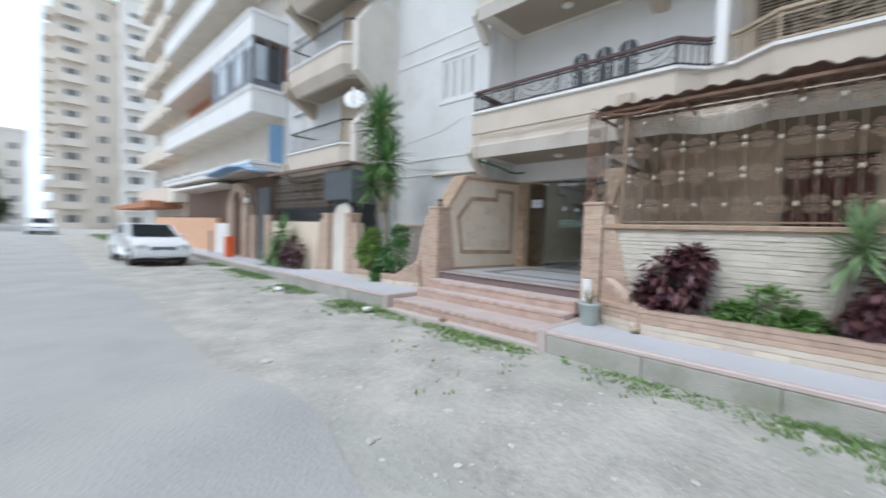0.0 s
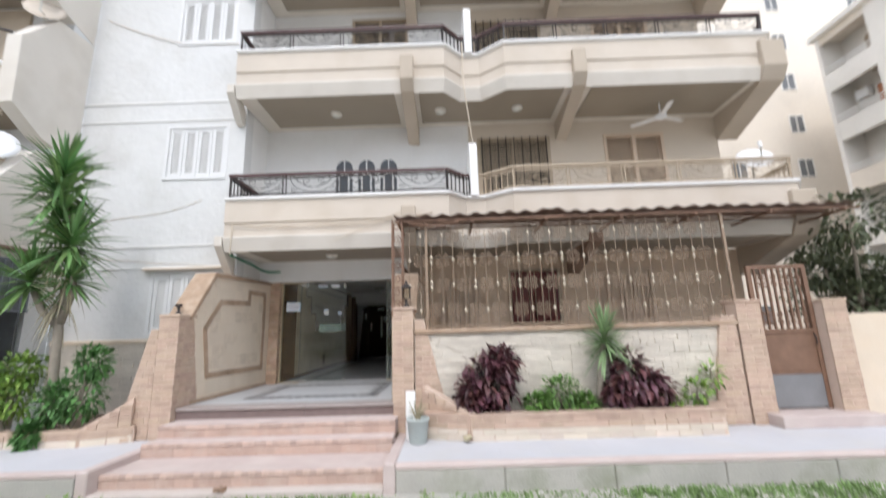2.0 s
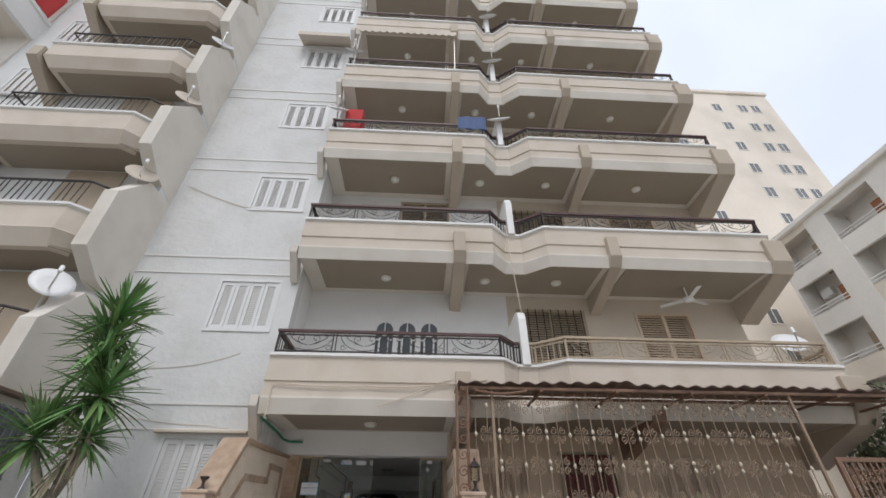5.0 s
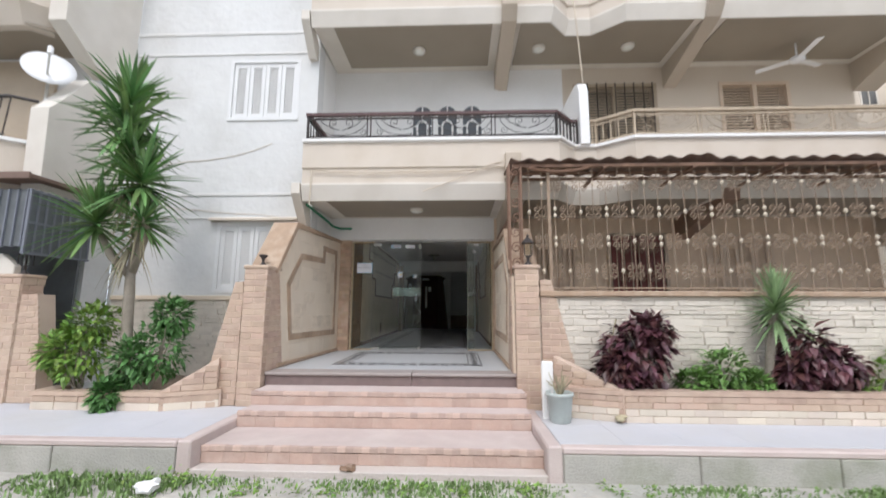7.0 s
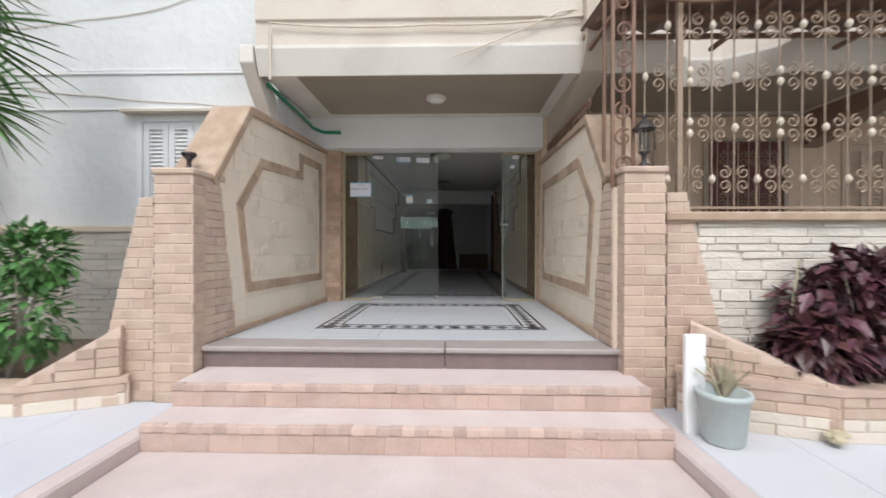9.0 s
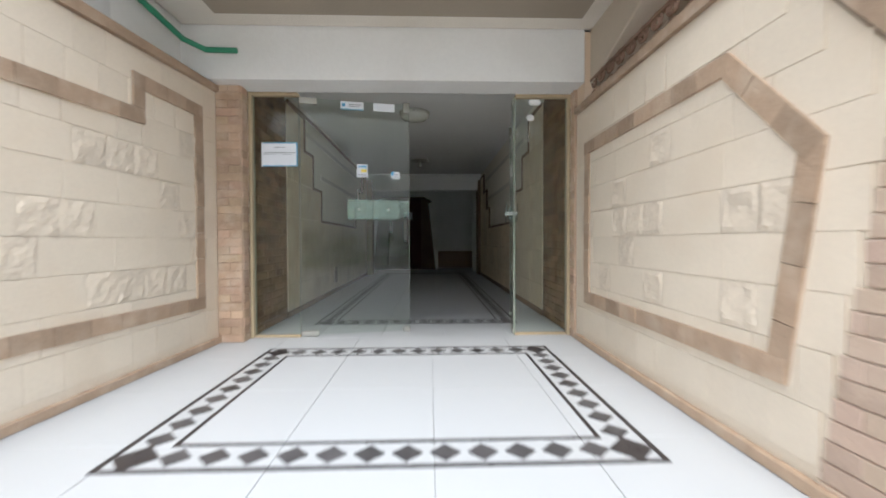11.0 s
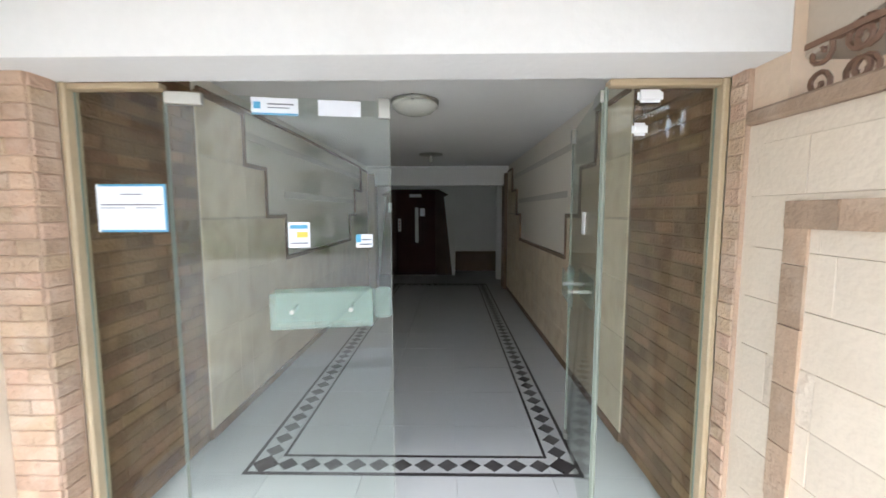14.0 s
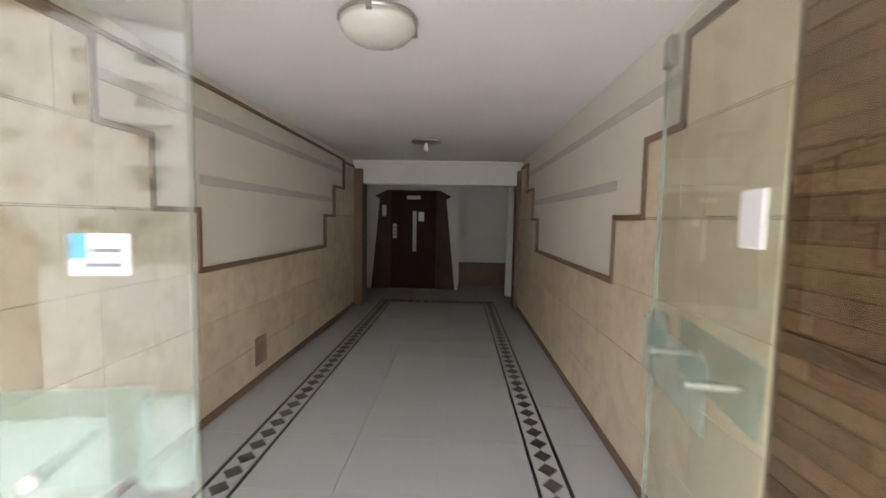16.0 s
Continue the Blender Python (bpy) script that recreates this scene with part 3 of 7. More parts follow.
def sticker(name, x0, x1, z0, z1, label, bars, y=GY - 0.007, base=None):
    s = thing(name, ((x0 + x1) / 2, y, z0), label, "sticker", "papers on the glass")
    part("sheet", boxes((x0, x1, y - 0.0015, y + 0.001, z0, z1)), base or PAPER, s)
    for k, (u0, u1, v0, v1, m) in enumerate(bars):
        w, h = x1 - x0, z1 - z0
        part("print", boxes((x0 + u0 * w, x0 + u1 * w, y - 0.003, y - 0.0016, z0 + v0 * h, z0 + v1 * h)), m, s)
    if name == "sticker":
        s.matrix_basis = AJAR @ Matrix.Translation((0.775, -GY, -FZ)) @ s.matrix_basis
    return s


sticker("notice_sheet", -1.115, -0.795, 2.335, 2.55, "white printed notice with a blue edge taped to the glass", [(0.04, 0.97, 0.0, 0.045, PAPER_BLUE), (0.04, 0.97, 0.955, 1.0, PAPER_BLUE), (0.965, 1.0, 0.0, 1.0, PAPER_BLUE), (0.06, 0.94, 0.56, 0.585, INK), (0.06, 0.40, 0.50, 0.515, INK), (0.55, 0.85, 0.50, 0.515, INK), (0.35, 0.65, 0.78, 0.80, INK)])
sticker("sticker", -0.42, -0.215, 2.868, 2.945, "blue and white card stuck to the glass", [(0.0, 1.0, 0.0, 0.12, PAPER_BLUE), (0.05, 0.2, 0.35, 0.75, PAPER_BLUE), (0.35, 0.9, 0.6, 0.68, INK), (0.35, 0.8, 0.4, 0.46, INK)])
sticker("sticker", -0.125, 0.07, 2.872, 2.945, "blank white card stuck to the glass", [])
sticker("sticker", -0.28, -0.18, 2.255, 2.375, "white card with a yellow print stuck to the glass", [(0.1, 0.9, 0.75, 0.9, PAPER_BLUE), (0.4, 0.9, 0.4, 0.62, YELLOW), (0.1, 0.9, 0.15, 0.2, INK)])
sticker("sticker", 0.035, 0.115, 2.25, 2.315, "small white and blue card stuck to the glass", [(0.0, 0.3, 0.4, 1.0, PAPER_BLUE), (0.35, 0.9, 0.55, 0.65, INK), (0.2, 0.9, 0.2, 0.3, INK)])
for x, z in ((1.285, 2.93), (1.265, 2.79)):
    solid("door_contact", soft_box(x, x + (0.11 if z > 2.9 else 0.07), GY - 0.03, GY - 0.008, z - 0.04, z + 0.015, 0.012, 2), PLASTIC_WHITE, "small white plastic door contact on the glass", "door contact", "door contacts")
solid("switch_plate", soft_box(-0.008, 0.0, -0.045, 0.045, -0.06, 0.06, 0.003), PLASTIC_WHITE, "white plastic plate on the open glass door", "switch plate").matrix_basis = pose(1.206, 3.215, 2.36, 0, 0, -9.5)


# ---- floor inlays ----
def inlay(name, x0, x1, y0, y1, w, step, label):
    """A border of two black lines with a row of diamonds between them."""
    t = thing(name, ((x0 + x1) / 2, (y0 + y1) / 2, FZ), label, "floor border", "floor borders")
    for k, (o, lw) in enumerate(((0.0, 0.024), (w - 0.02, 0.02))):
        a0, a1, b0, b1 = x0 + o, x1 - o, y0 + o, y1 - o
        for r in ((a0, a1, b0, b0 + lw), (a0, a1, b1 - lw, b1), (a0, a0 + lw, b0 + lw, b1 - lw), (a1 - lw, a1, b0 + lw, b1 - lw)):
            part("line", boxes((*r, FZ - 0.004, FZ + 0.0025)), MARBLE_BLACK, t, "black marble line")
    h = (w - 0.05) / 2
    bm = bmesh.new()
    prism(bm, [(-step * 0.44, 0), (0, -h * 0.8), (step * 0.44, 0), (0, h * 0.8)], "z", -0.004, 0.0025)
    dia = mesh_of("diamond", bm, MARBLE_GREY)
    big = mesh_of("diamond", prisms([(-h * 1.15, 0), (0, -h * 1.15), (h * 1.15, 0), (0, h * 1.15)], "z", -0.004, 0.0027), MARBLE_BLACK)
    c = w / 2
    for cx in (x0 + c, x1 - c):
        for cy in (y0 + c, y1 - c):
            piece("diamond", big, t, pose(cx, cy, FZ))
    for along, fixed, lo, hi in (("x", y0 + c, x0 + c, x1 - c), ("x", y1 - c, x0 + c, x1 - c), ("y", x0 + c, y0 + c, y1 - c), ("y", x1 - c, y0 + c, y1 - c)):
        n = max(1, round((hi - lo) / step) - 1)
        for i in range(n):
            q = lo + (hi - lo) * (i + 1) / (n + 1)
            piece("diamond", dia, t, pose(q, fixed, FZ) if along == "x" else pose(fixed, q, FZ, 0, 0, 90))


inlay("floor_border", -0.90, 1.325, 0.69, 2.43, 0.215, 0.15, "black diamond border inlaid in the white vestibule floor")
inlay("floor_border", -0.815, 1.305, 3.37, 10.0, 0.205, 0.15, "black diamond border inlaid in the hall floor")


# ---- hall things ----
def bowl_lamp(x, y, z, r, label, group=""):
    t = thing("ceiling_lamp", (x, y, z), label, "ceiling lamp", group)
    part("rim", turned([(r * 0.7, 0), (r, -0.012), (r, -0.03), (r * 0.8, -0.035)], 24, (x, y, z)), METAL, t, "steel rim", True)
    part("bowl", turned([(r * 0.96, -0.03), (r * 0.93, -0.06), (r * 0.75, -0.10), (r * 0.4, -0.125), (0.01, -0.13)], 24, (x, y, z)), OPAL, t, "opal glass bowl", True)
    for a in (0.5, 2.6, 4.7):
        part("clip", boxes((x + r * math.cos(a) - 0.012, x + r * math.cos(a) + 0.012, y + r * math.sin(a) - 0.012, y + r * math.sin(a) + 0.012, z - 0.055, z - 0.01)), METAL, t, "steel clip")
    return t


solid("wall_pipe", tubes([(HL + 0.02, 3.78, 3.25), (HL + 0.02, 5.3, 3.27), (HL + 0.02, 7.2, 3.26), (HL + 0.02, 8.75, 3.25)], 0.018, 8), TRIM_BROWN, "brown pipe run along the top of the hall wall", "pipe")
bowl_lamp(0.19, 4.47, CZ, 0.20, "opal glass bowl lamp on the hall ceiling")
bare = thing("ceiling_lamp", (0.18, 7.6, CZ), "ceiling lamp without its bowl, with a bare bulb", "ceiling lamp")
part("plate", turned([(0.10, 0), (0.19, -0.012), (0.19, -0.03), (0.05, -0.04)], 20, (0.18, 7.6, CZ)), METAL, bare, "steel back plate", True)
part("bulb", turned([(0.02, -0.04), (0.022, -0.08), (0.035, -0.11), (0.03, -0.14), (0.008, -0.155)], 12, (0.18, 7.6, CZ)), OPAL, bare, "white bulb", True)
solid("wall_cover", soft_box(HL + 0.012, HL + 0.032, 5.90, 6.11, 0.97, 1.23, 0.006), CLAD_BROWN, "brown cover plate set in the marble wainscot", "wall cover")

# ---- lift ----
LY = 11.2
built("wall_lift", boxes((-3.0, 0.62, LY + 0.04, 12.0, 0.4, CZ)), PAINT_WHITE, "white wall round the lift")
lift = thing("lift_entrance", (-0.37, LY, FZ), "lift entrance with a dark wooden door and brown marble surround", "lift")
part("surround", prisms([(-1.30, FZ), (-1.12, 2.78), (-1.22, 2.84), (-0.95, 2.97), (0.20, 2.97), (0.45, 2.84), (0.34, 2.78), (0.55, FZ)], "y", LY + 0.002, LY + 0.04), LIFT_SURROUND, lift, "brown marble surround")
part("door", soft_box(-0.86, 0.12, LY - 0.04, LY + 0.001, FZ + 0.02, 2.93, 0.01), DARK_WOOD, lift, "dark mahogany door")
part("window_slit", soft_box(-0.385, -0.30, LY - 0.05, LY - 0.039, 1.64, 2.52, 0.01), SHUTTER_GREY, lift, "narrow frosted window")
part("sign", boxes((-0.52, -0.22, LY - 0.046, LY - 0.0405, 2.77, 2.85)), PAPER, lift, "pale sign plate")
part("note", soft_box(-0.26, -0.14, LY - 0.046, LY - 0.0405, 2.30, 2.50, 0.002), PAPER, lift, "torn white note")
part("button_panel", soft_box(-0.815, -0.735, LY - 0.052, LY - 0.0405, 1.92, 2.24, 0.004), PLASTIC_WHITE, lift, "white call panel")
for z in (2.0, 2.08, 2.16):
    part("button", turned([(0.018, 0), (0.018, 0.008), (0.01, 0.01)], 10, (0, 0, 0)), RED_LAMP, lift, "red button").matrix_basis = pose(-0.775, LY - 0.052, z, 90)
part("threshold", soft_box(-0.9, 0.16, LY - 0.12, LY, FZ, FZ + 0.018, 0.004), METAL, lift, "metal threshold")
solid("intercom", soft_box(-1.06, -0.97, LY - 0.035, LY + 0.001, 2.40, 2.64, 0.012, 2), PLASTIC_WHITE, "white intercom beside the lift", "intercom")
solid("niche_panel", soft_box(0.64, 1.84, 11.95, 11.999, FZ, 1.34, 0.01), TRIM_BROWN, "dark brown low panel in the lobby niche", "wall panel")
solid("lobby_post", soft_box(1.60, 1.84, 10.6, 10.8, FZ, 3.3, 0.01), PAINT_WHITE, "square white post in the lobby", "post")

# ---- main building ----
F1, STOREY, LEVELS = 4.414, 3.17, 7
TOPZ = F1 + STOREY * LEVELS + 0.6
WY = 1.5


def wall_with_holes(name, x0, x1, y0, y1, z0, z1, holes, material, label):
    """A wall in the xz plane, with openings right through it."""
    xs = sorted({x0, x1, *[h[0] for h in holes], *[h[1] for h in holes]})
    zs = sorted({z0, z1, *[h[2] for h in holes], *[h[3] for h in holes]})
    bm = bmesh.new()
    for a, b in zip(xs, xs[1:]):
        for c, d in zip(zs, zs[1:]):
            mx, mz = (a + b) / 2, (c + d) / 2
            if not any(h[0] < mx < h[1] and h[2] < mz < h[3] for h in holes):
                bx(bm, a, b, y0, y1, c, d)
    bmesh.ops.remove_doubles(bm, verts=bm.verts[:], dist=0.0005)
    return built(name, bm, material, label)


WINS = [(-3.30, -1.97, 1.88, 3.12)] + [(-3.30, -1.97, F1 + STOREY * i + 0.62, F1 + STOREY * i + 1.84) for i in range(LEVELS)]
wall_with_holes("wall_left", -5.17, -1.62, WY, WY + 0.3, 0, TOPZ, WINS, PLASTER, "white textured plaster wall with shuttered windows")
built("wall_return", boxes((-1.92, -1.62, WY + 0.3, 2.55, 0.3, TOPZ)), PAINT_WHITE, "white side wall of the balcony recess")
built("wall_side_left", boxes((-5.17, -4.75, WY + 0.3, 14, 0, TOPZ)), PLASTER)
DOORS = [(0.35, 1.75), (3.35, 5.05), (6.3, 7.7)]
DOOR_TOP = 1.82
holes = [(a, b, F1 - 0.1 + STOREY * i, F1 + STOREY * i + (DOOR_TOP if a > 3 else 2.0)) for i in range(LEVELS) for a, b in DOORS] + [(3.91, 4.97, 1.93, 3.06), (2.35, 3.25, 0.9, 2.95), (5.75, 7.0, 1.2, 3.05)]
wall_with_holes("wall_balcony_back", 1.683, 8.95, 2.52, 2.80, 0, 3.4, [h for h in holes if h[3] < 3.4], WALL_GROUND, "taupe ground floor wall behind the iron screen")
wall_with_holes("wall_balcony_back_upper", -1.62, 3.14, 2.52, 2.80, 3.47, TOPZ, [h for h in holes if h[2] > 3.4 and h[1] < 3.14], PAINT_WHITE, "white wall behind the left balconies")
wall_with_holes("wall_balcony_back_right", 3.14, 8.95, 2.52, 2.80, 3.47, TOPZ, [h for h in holes if h[2] > 3.4 and h[0] > 3.14], WALL_BEIGE, "beige wall behind the right balconies")
built("wall_side_right", boxes((8.65, 8.95, 2.80, 14, 0, TOPZ)), WALL_BEIGE)
built("wall_rear", boxes((-5.05, 8.95, 13.9, 14.2, 0, TOPZ)), WALL_BEIGE)
built("roof", boxes((-5.05, 8.95, 1.5, 14.2, TOPZ, TOPZ + 0.2)), CONCRETE)
# no rooms inside: a near-black sheet gives the openings their shade
built("wall_core", boxes((-4.7, 8.6, 3.4, 3.5, 3.6, TOPZ), (2.2, 8.6, 3.4, 3.5, 0, 3.6)), WINDOW_DARK, "dark sheet standing in for the unlit rooms behind the openings")
for i in range(LEVELS + 1):
    z = F1 + STOREY * i
    for dz, h in ((-0.80, 0.035), (-1.22, 0.025), (2.40 - STOREY + 0.0, 0.02)):
        if 2.2 < z + dz < TOPZ:
            built("string_course", boxes((-5.178, -1.78, WY - 0.02, WY, z + dz, z + dz + h)), PAINT_WHITE, "narrow plaster band")


# ---- shuttered windows of the left wall ----
def louvre_window(x0, x1, z0, z1, y, frame_mat, slat_mat, group, label):
    """A window with two pairs of louvred shutters in a moulded frame."""
    t = thing("shuttered_window", ((x0 + x1) / 2, y, z0), label, "window", group)
    fw = 0.07
    part("frame", boxes((x0 - 0.06, x1 + 0.06, y - 0.028, y + 0.02, z1, z1 + 0.06), (x0 - 0.06, x1 + 0.06, y - 0.045, y + 0.02, z0 - 0.06, z0), (x0 - 0.06, x0, y - 0.028, y + 0.02, z0, z1), (x1, x1 + 0.06, y - 0.028, y + 0.02, z0, z1)), frame_mat, t, "white painted frame")
    n = 4
    w = (x1 - x0) / n
    for k in range(n):
        a, b = x0 + k * w, x0 + (k + 1) * w
        leaf = part("shutter", boxes((a + 0.004, a + fw, y + 0.0, y + 0.045, z0, z1), (b - fw, b - 0.004, y + 0.0, y + 0.045, z0, z1), (a + fw, b - fw, y + 0.0, y + 0.045, z0, z0 + 0.09), (a + fw, b - fw, y + 0.0, y + 0.045, z1 - 0.09, z1)), frame_mat, t, "white louvred shutter leaf")
        part("back_panel", boxes((a + fw - 0.004, b - fw + 0.004, y + 0.0435, y + 0.05, z0 + 0.08, z1 - 0.08)), slat_mat, leaf)
        bm = bmesh.new()
        m = int((z1 - z0 - 0.18) / 0.045)
        for j in range(m):
            zz = z0 + 0.09 + (j + 0.5) * (z1 - z0 - 0.18) / m
            prism(bm, [(y + 0.010, zz - 0.022), (y + 0.018, zz - 0.022), (y + 0.034, zz + 0.018), (y + 0.026, zz + 0.018)], "x", a + fw, b - fw)
        tagged(part("louvre", bm, slat_mat, leaf, "grey louvre slats"), kind="stuff")
    return t


for i, (a, b, c, d) in enumerate(WINS):
    louvre_window(a + 0.06, b - 0.06, c + 0.06, d - 0.06, WY + 0.02, SHUTTER_WHITE, SHUTTER_GREY, "bedroom windows", "white louvred shutters in the plaster wall, closed" if i else "white louvred shutters at ground level, closed")
solid("window_hood", prisms([(WY - 0.12, 3.14), (WY - 0.12, 3.17), (WY, 3.22), (WY, 3.14)], "x", -3.42, -1.85), FASCIA, "cream ledge above the ground floor window", "ledge")

# ---- balconies ----
OUT = [(-1.62, 2.5), (-1.62, 0.95), (2.62, 0.95), (2.97, 1.32), (3.35, 1.32), (3.84, 0.95), (9.16, 0.95), (9.5, 1.35), (9.5, 2.8)]
FRONT = OUT[1:]


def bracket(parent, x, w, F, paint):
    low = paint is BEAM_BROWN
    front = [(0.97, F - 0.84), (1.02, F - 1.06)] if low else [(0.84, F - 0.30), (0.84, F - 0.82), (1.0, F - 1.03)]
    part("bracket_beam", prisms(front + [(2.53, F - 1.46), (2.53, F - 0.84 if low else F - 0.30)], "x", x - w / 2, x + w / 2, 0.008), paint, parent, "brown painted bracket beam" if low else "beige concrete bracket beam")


def balcony(F, ground=False):
    t = thing("balcony", (3.8, 1.7, F - 1.1), "cream rendered balcony with a notched front and taupe soffit", "balcony", "front balconies")
    part("parapet", sweep(FRONT, [(0.0, F - 0.06), (0.0, F - 0.49), (-0.028, F - 0.505), (-0.028, F - 0.77), (-0.20, F - 0.77), (-0.14, F - 0.06)]), FASCIA, t, "cream rendered parapet")
    part("apron", sweep(FRONT, [(0.004, F - 0.755), (0.004, F - 0.79), (-0.088, F - 1.035), (-0.105, F - 1.035), (-0.105, F - 0.755)]), FASCIA_LOW, t, "pale sloping apron")
    part("coping", sweep(FRONT, [(0.05, F), (0.05, F - 0.05), (0.0, F - 0.07), (-0.18, F - 0.07), (-0.18, F)]), PAINT_WHITE, t, "white coping")
    part("slab", prisms([(-1.60, 2.51), (-1.60, 1.05), (2.56, 1.05), (2.92, 1.42), (3.40, 1.42), (3.90, 1.05), (9.05, 1.05), (9.38, 1.4), (9.38, 2.51)], "z", F - 1.0, F - 0.1), FASCIA_LOW, t, "pale slab")
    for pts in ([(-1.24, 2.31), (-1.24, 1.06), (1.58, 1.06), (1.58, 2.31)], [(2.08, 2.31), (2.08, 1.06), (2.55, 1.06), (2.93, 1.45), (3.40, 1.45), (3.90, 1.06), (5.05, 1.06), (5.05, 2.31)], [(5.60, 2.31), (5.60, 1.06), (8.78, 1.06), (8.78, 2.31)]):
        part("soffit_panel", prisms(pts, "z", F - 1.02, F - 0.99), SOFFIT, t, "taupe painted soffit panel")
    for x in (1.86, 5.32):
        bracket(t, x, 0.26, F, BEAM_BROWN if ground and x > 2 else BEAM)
    part("bracket_beam", prisms([(0.86, F - 0.22), (0.86, F - 0.80), (1.02, F - 1.06), (2.53, F - 1.60), (2.53, F - 0.22)], "x", 8.93, 9.40, 0.012), BEAM, t, "beige concrete end bracket")
    part("bracket_beam", prisms([(0.96, F - 0.74), (0.96, F - 0.92), (1.40, F - 1.40), (1.49, F - 1.40), (1.49, F - 1.10), (1.20, F - 0.74)], "x", -1.79, -1.64, 0.008), FASCIA_LOW, t, "pale stub beam")
    part("divider", prisms([(1.22, F - 0.02), (1.22, F + 0.95), (1.30, F + 1.12), (1.45, F + 1.18), (2.51, F + 1.18), (2.51, F - 0.02)], "x", 3.06, 3.22, 0.01), PAINT_WHITE, t, "white party wall between the flats")
    return t


RAIL_PATH = [(-1.57, 2.4), (-1.57, 1.0), (2.60, 1.0), (2.93, 1.37), (3.05, 1.37)]
RAIL_PATH2 = [(3.24, 1.37), (3.37, 1.37), (3.87, 1.0), (9.12, 1.0), (9.42, 1.36), (9.42, 2.5)]


def scroll_panel():
    """A wrought panel one metre wide: two hung bows, curls and a pair of top hooks."""
    bm = bmesh.new()
    for s in (-1, 1):
        tube(bm, [(0.5 + s * x, 0, z) for x, z in ((0.46, 0.34), (0.44, 0.25), (0.36, 0.14), (0.22, 0.06), (0.06, 0.03), (0.0, 0.028))], 0.0065, 5)
        tube(bm, [(0.5 + s * x, 0, z) for x, z in ((0.40, 0.35), (0.30, 0.24), (0.16, 0.16), (0.02, 0.12))], 0.0065, 5)
        tube(bm, [(0.5 + s * x, 0, z) for x, y, z in spiral(0.13, 0.25, 0.085, 0.02, 1.2, -math.pi / 2, 16)], 0.006, 5)
        tube(bm, [(0.5 + s * x, 0, z) for x, y, z in spiral(0.39, 0.09, 0.06, 0.015, 1.1, math.pi, 14)], 0.006, 5)
        tube(bm, [(0.5 + s * x, 0, z) for x, y, z in spiral(0.31, 0.32, 0.032, 0.01, 1.2, math.pi / 2, 10)], 0.006, 5)
    return bm


def railing(path, F, material, label, group):
    """A wrought balcony railing: handrail, lower rail, posts, bars and curled panels."""
    z0, z1 = F + 0.01, F + 0.43
    t = thing("balcony_railing", (path[1][0], path[1][1], F), label, "railing", group)
    p = [Vector((x, y, 0)) for x, y in path]
    part("handrail", sweep(path, [(0.035, z1), (0.035, z1 + 0.05), (-0.035, z1 + 0.05), (-0.035, z1)]), HANDRAIL if material is IRON else material, t, "flat handrail")
    part("lower_rail", sweep(path, [(0.012, z0 + 0.04), (0.012, z0 + 0.065), (-0.012, z0 + 0.065), (-0.012, z0 + 0.04)]), material, t)
    part("upper_rail", sweep(path, [(0.012, z1 - 0.06), (0.012, z1 - 0.035), (-0.012, z1 - 0.035), (-0.012, z1 - 0.06)]), material, t)
    bar = mesh_of("bar", boxes((-0.009, 0.009, -0.009, 0.009, 0, 0.42)), material)
    post = mesh_of("post", boxes((-0.018, 0.018, -0.018, 0.018, -0.01, 0.42)), material)
    curl = mesh_of("scroll_panel", scroll_panel(), material)
    for a, b in zip(p, p[1:]):
        d = b - a
        L, ang = d.length, math.degrees(math.atan2(d.y, d.x))
        piece("post", post, t, pose(a.x, a.y, z0, 0, 0, ang))
        if L > 1.6:
            n = round(L / 1.12)
            for k in range(n):
                s = a + d * ((k + 0.06) / n)
                ob = piece("scroll_panel", curl, t, pose(s.x, s.y, z0 + 0.05, 0, 0, ang))
                if k:
                    for o in (-0.03, 0.03):
                        q = a + d * (k / n) + d.normalized() * o
                        piece("bar", bar, t, pose(q.x, q.y, z0, 0, 0, ang))
        else:
            n = max(2, round(L / 0.13))
            for k in range(1, n):
                q = a + d * (k / n)
                piece("bar", bar, t, pose(q.x, q.y, z0, 0, 0, ang))
    piece("post", post, t, pose(p[-1].x, p[-1].y, z0))
    return t


def balcony_door(x0, x1, F, dark):
    """A tall louvred or grilled balcony door."""
    t = thing("balcony_door", ((x0 + x1) / 2, 2.55, F - 0.1), "dark arched iron-grilled balcony door" if dark else "tan louvred balcony door, closed", "door", "balcony doors")
    z0, z1 = F - 0.1, F + (DOOR_TOP if x0 > 3 else 2.0)
    m, pale = IRON, SHUTTER_PALE if x0 > 6 else SHUTTER_TAN
    part("leaf_frame", boxes((x0, x0 + 0.07, 2.50, 2.58, z0, z1), (x1 - 0.07, x1, 2.50, 2.58, z0, z1), (x0 + 0.07, x1 - 0.07, 2.50, 2.58, z1 - 0.07, z1), ((x0 + x1) / 2 - 0.04, (x0 + x1) / 2 + 0.04, 2.50, 2.58, z0, z1 - 0.07)), pale if not dark else IRON_TAN, t)
    bm = bmesh.new()
    for j in range(30):
        zz = z0 + 0.03 + j * (z1 - z0 - 0.1) / 30
        prism(bm, [(2.53, zz), (2.54, zz), (2.57, zz + 0.05), (2.56, zz + 0.05)], "x", x0 + 0.07, x1 - 0.07)
    tagged(part("louvre", bm, pale, t), kind="stuff")
    if dark:
        bars = bmesh.new()
        for k in range(9):
            x = x0 + 0.1 + k * (x1 - x0 - 0.2) / 8
            tube(bars, [(x, 2.47, z0), (x, 2.47, z1)], 0.012, 5)
        part("grille", bars, m, t, "dark iron bars")
    return t


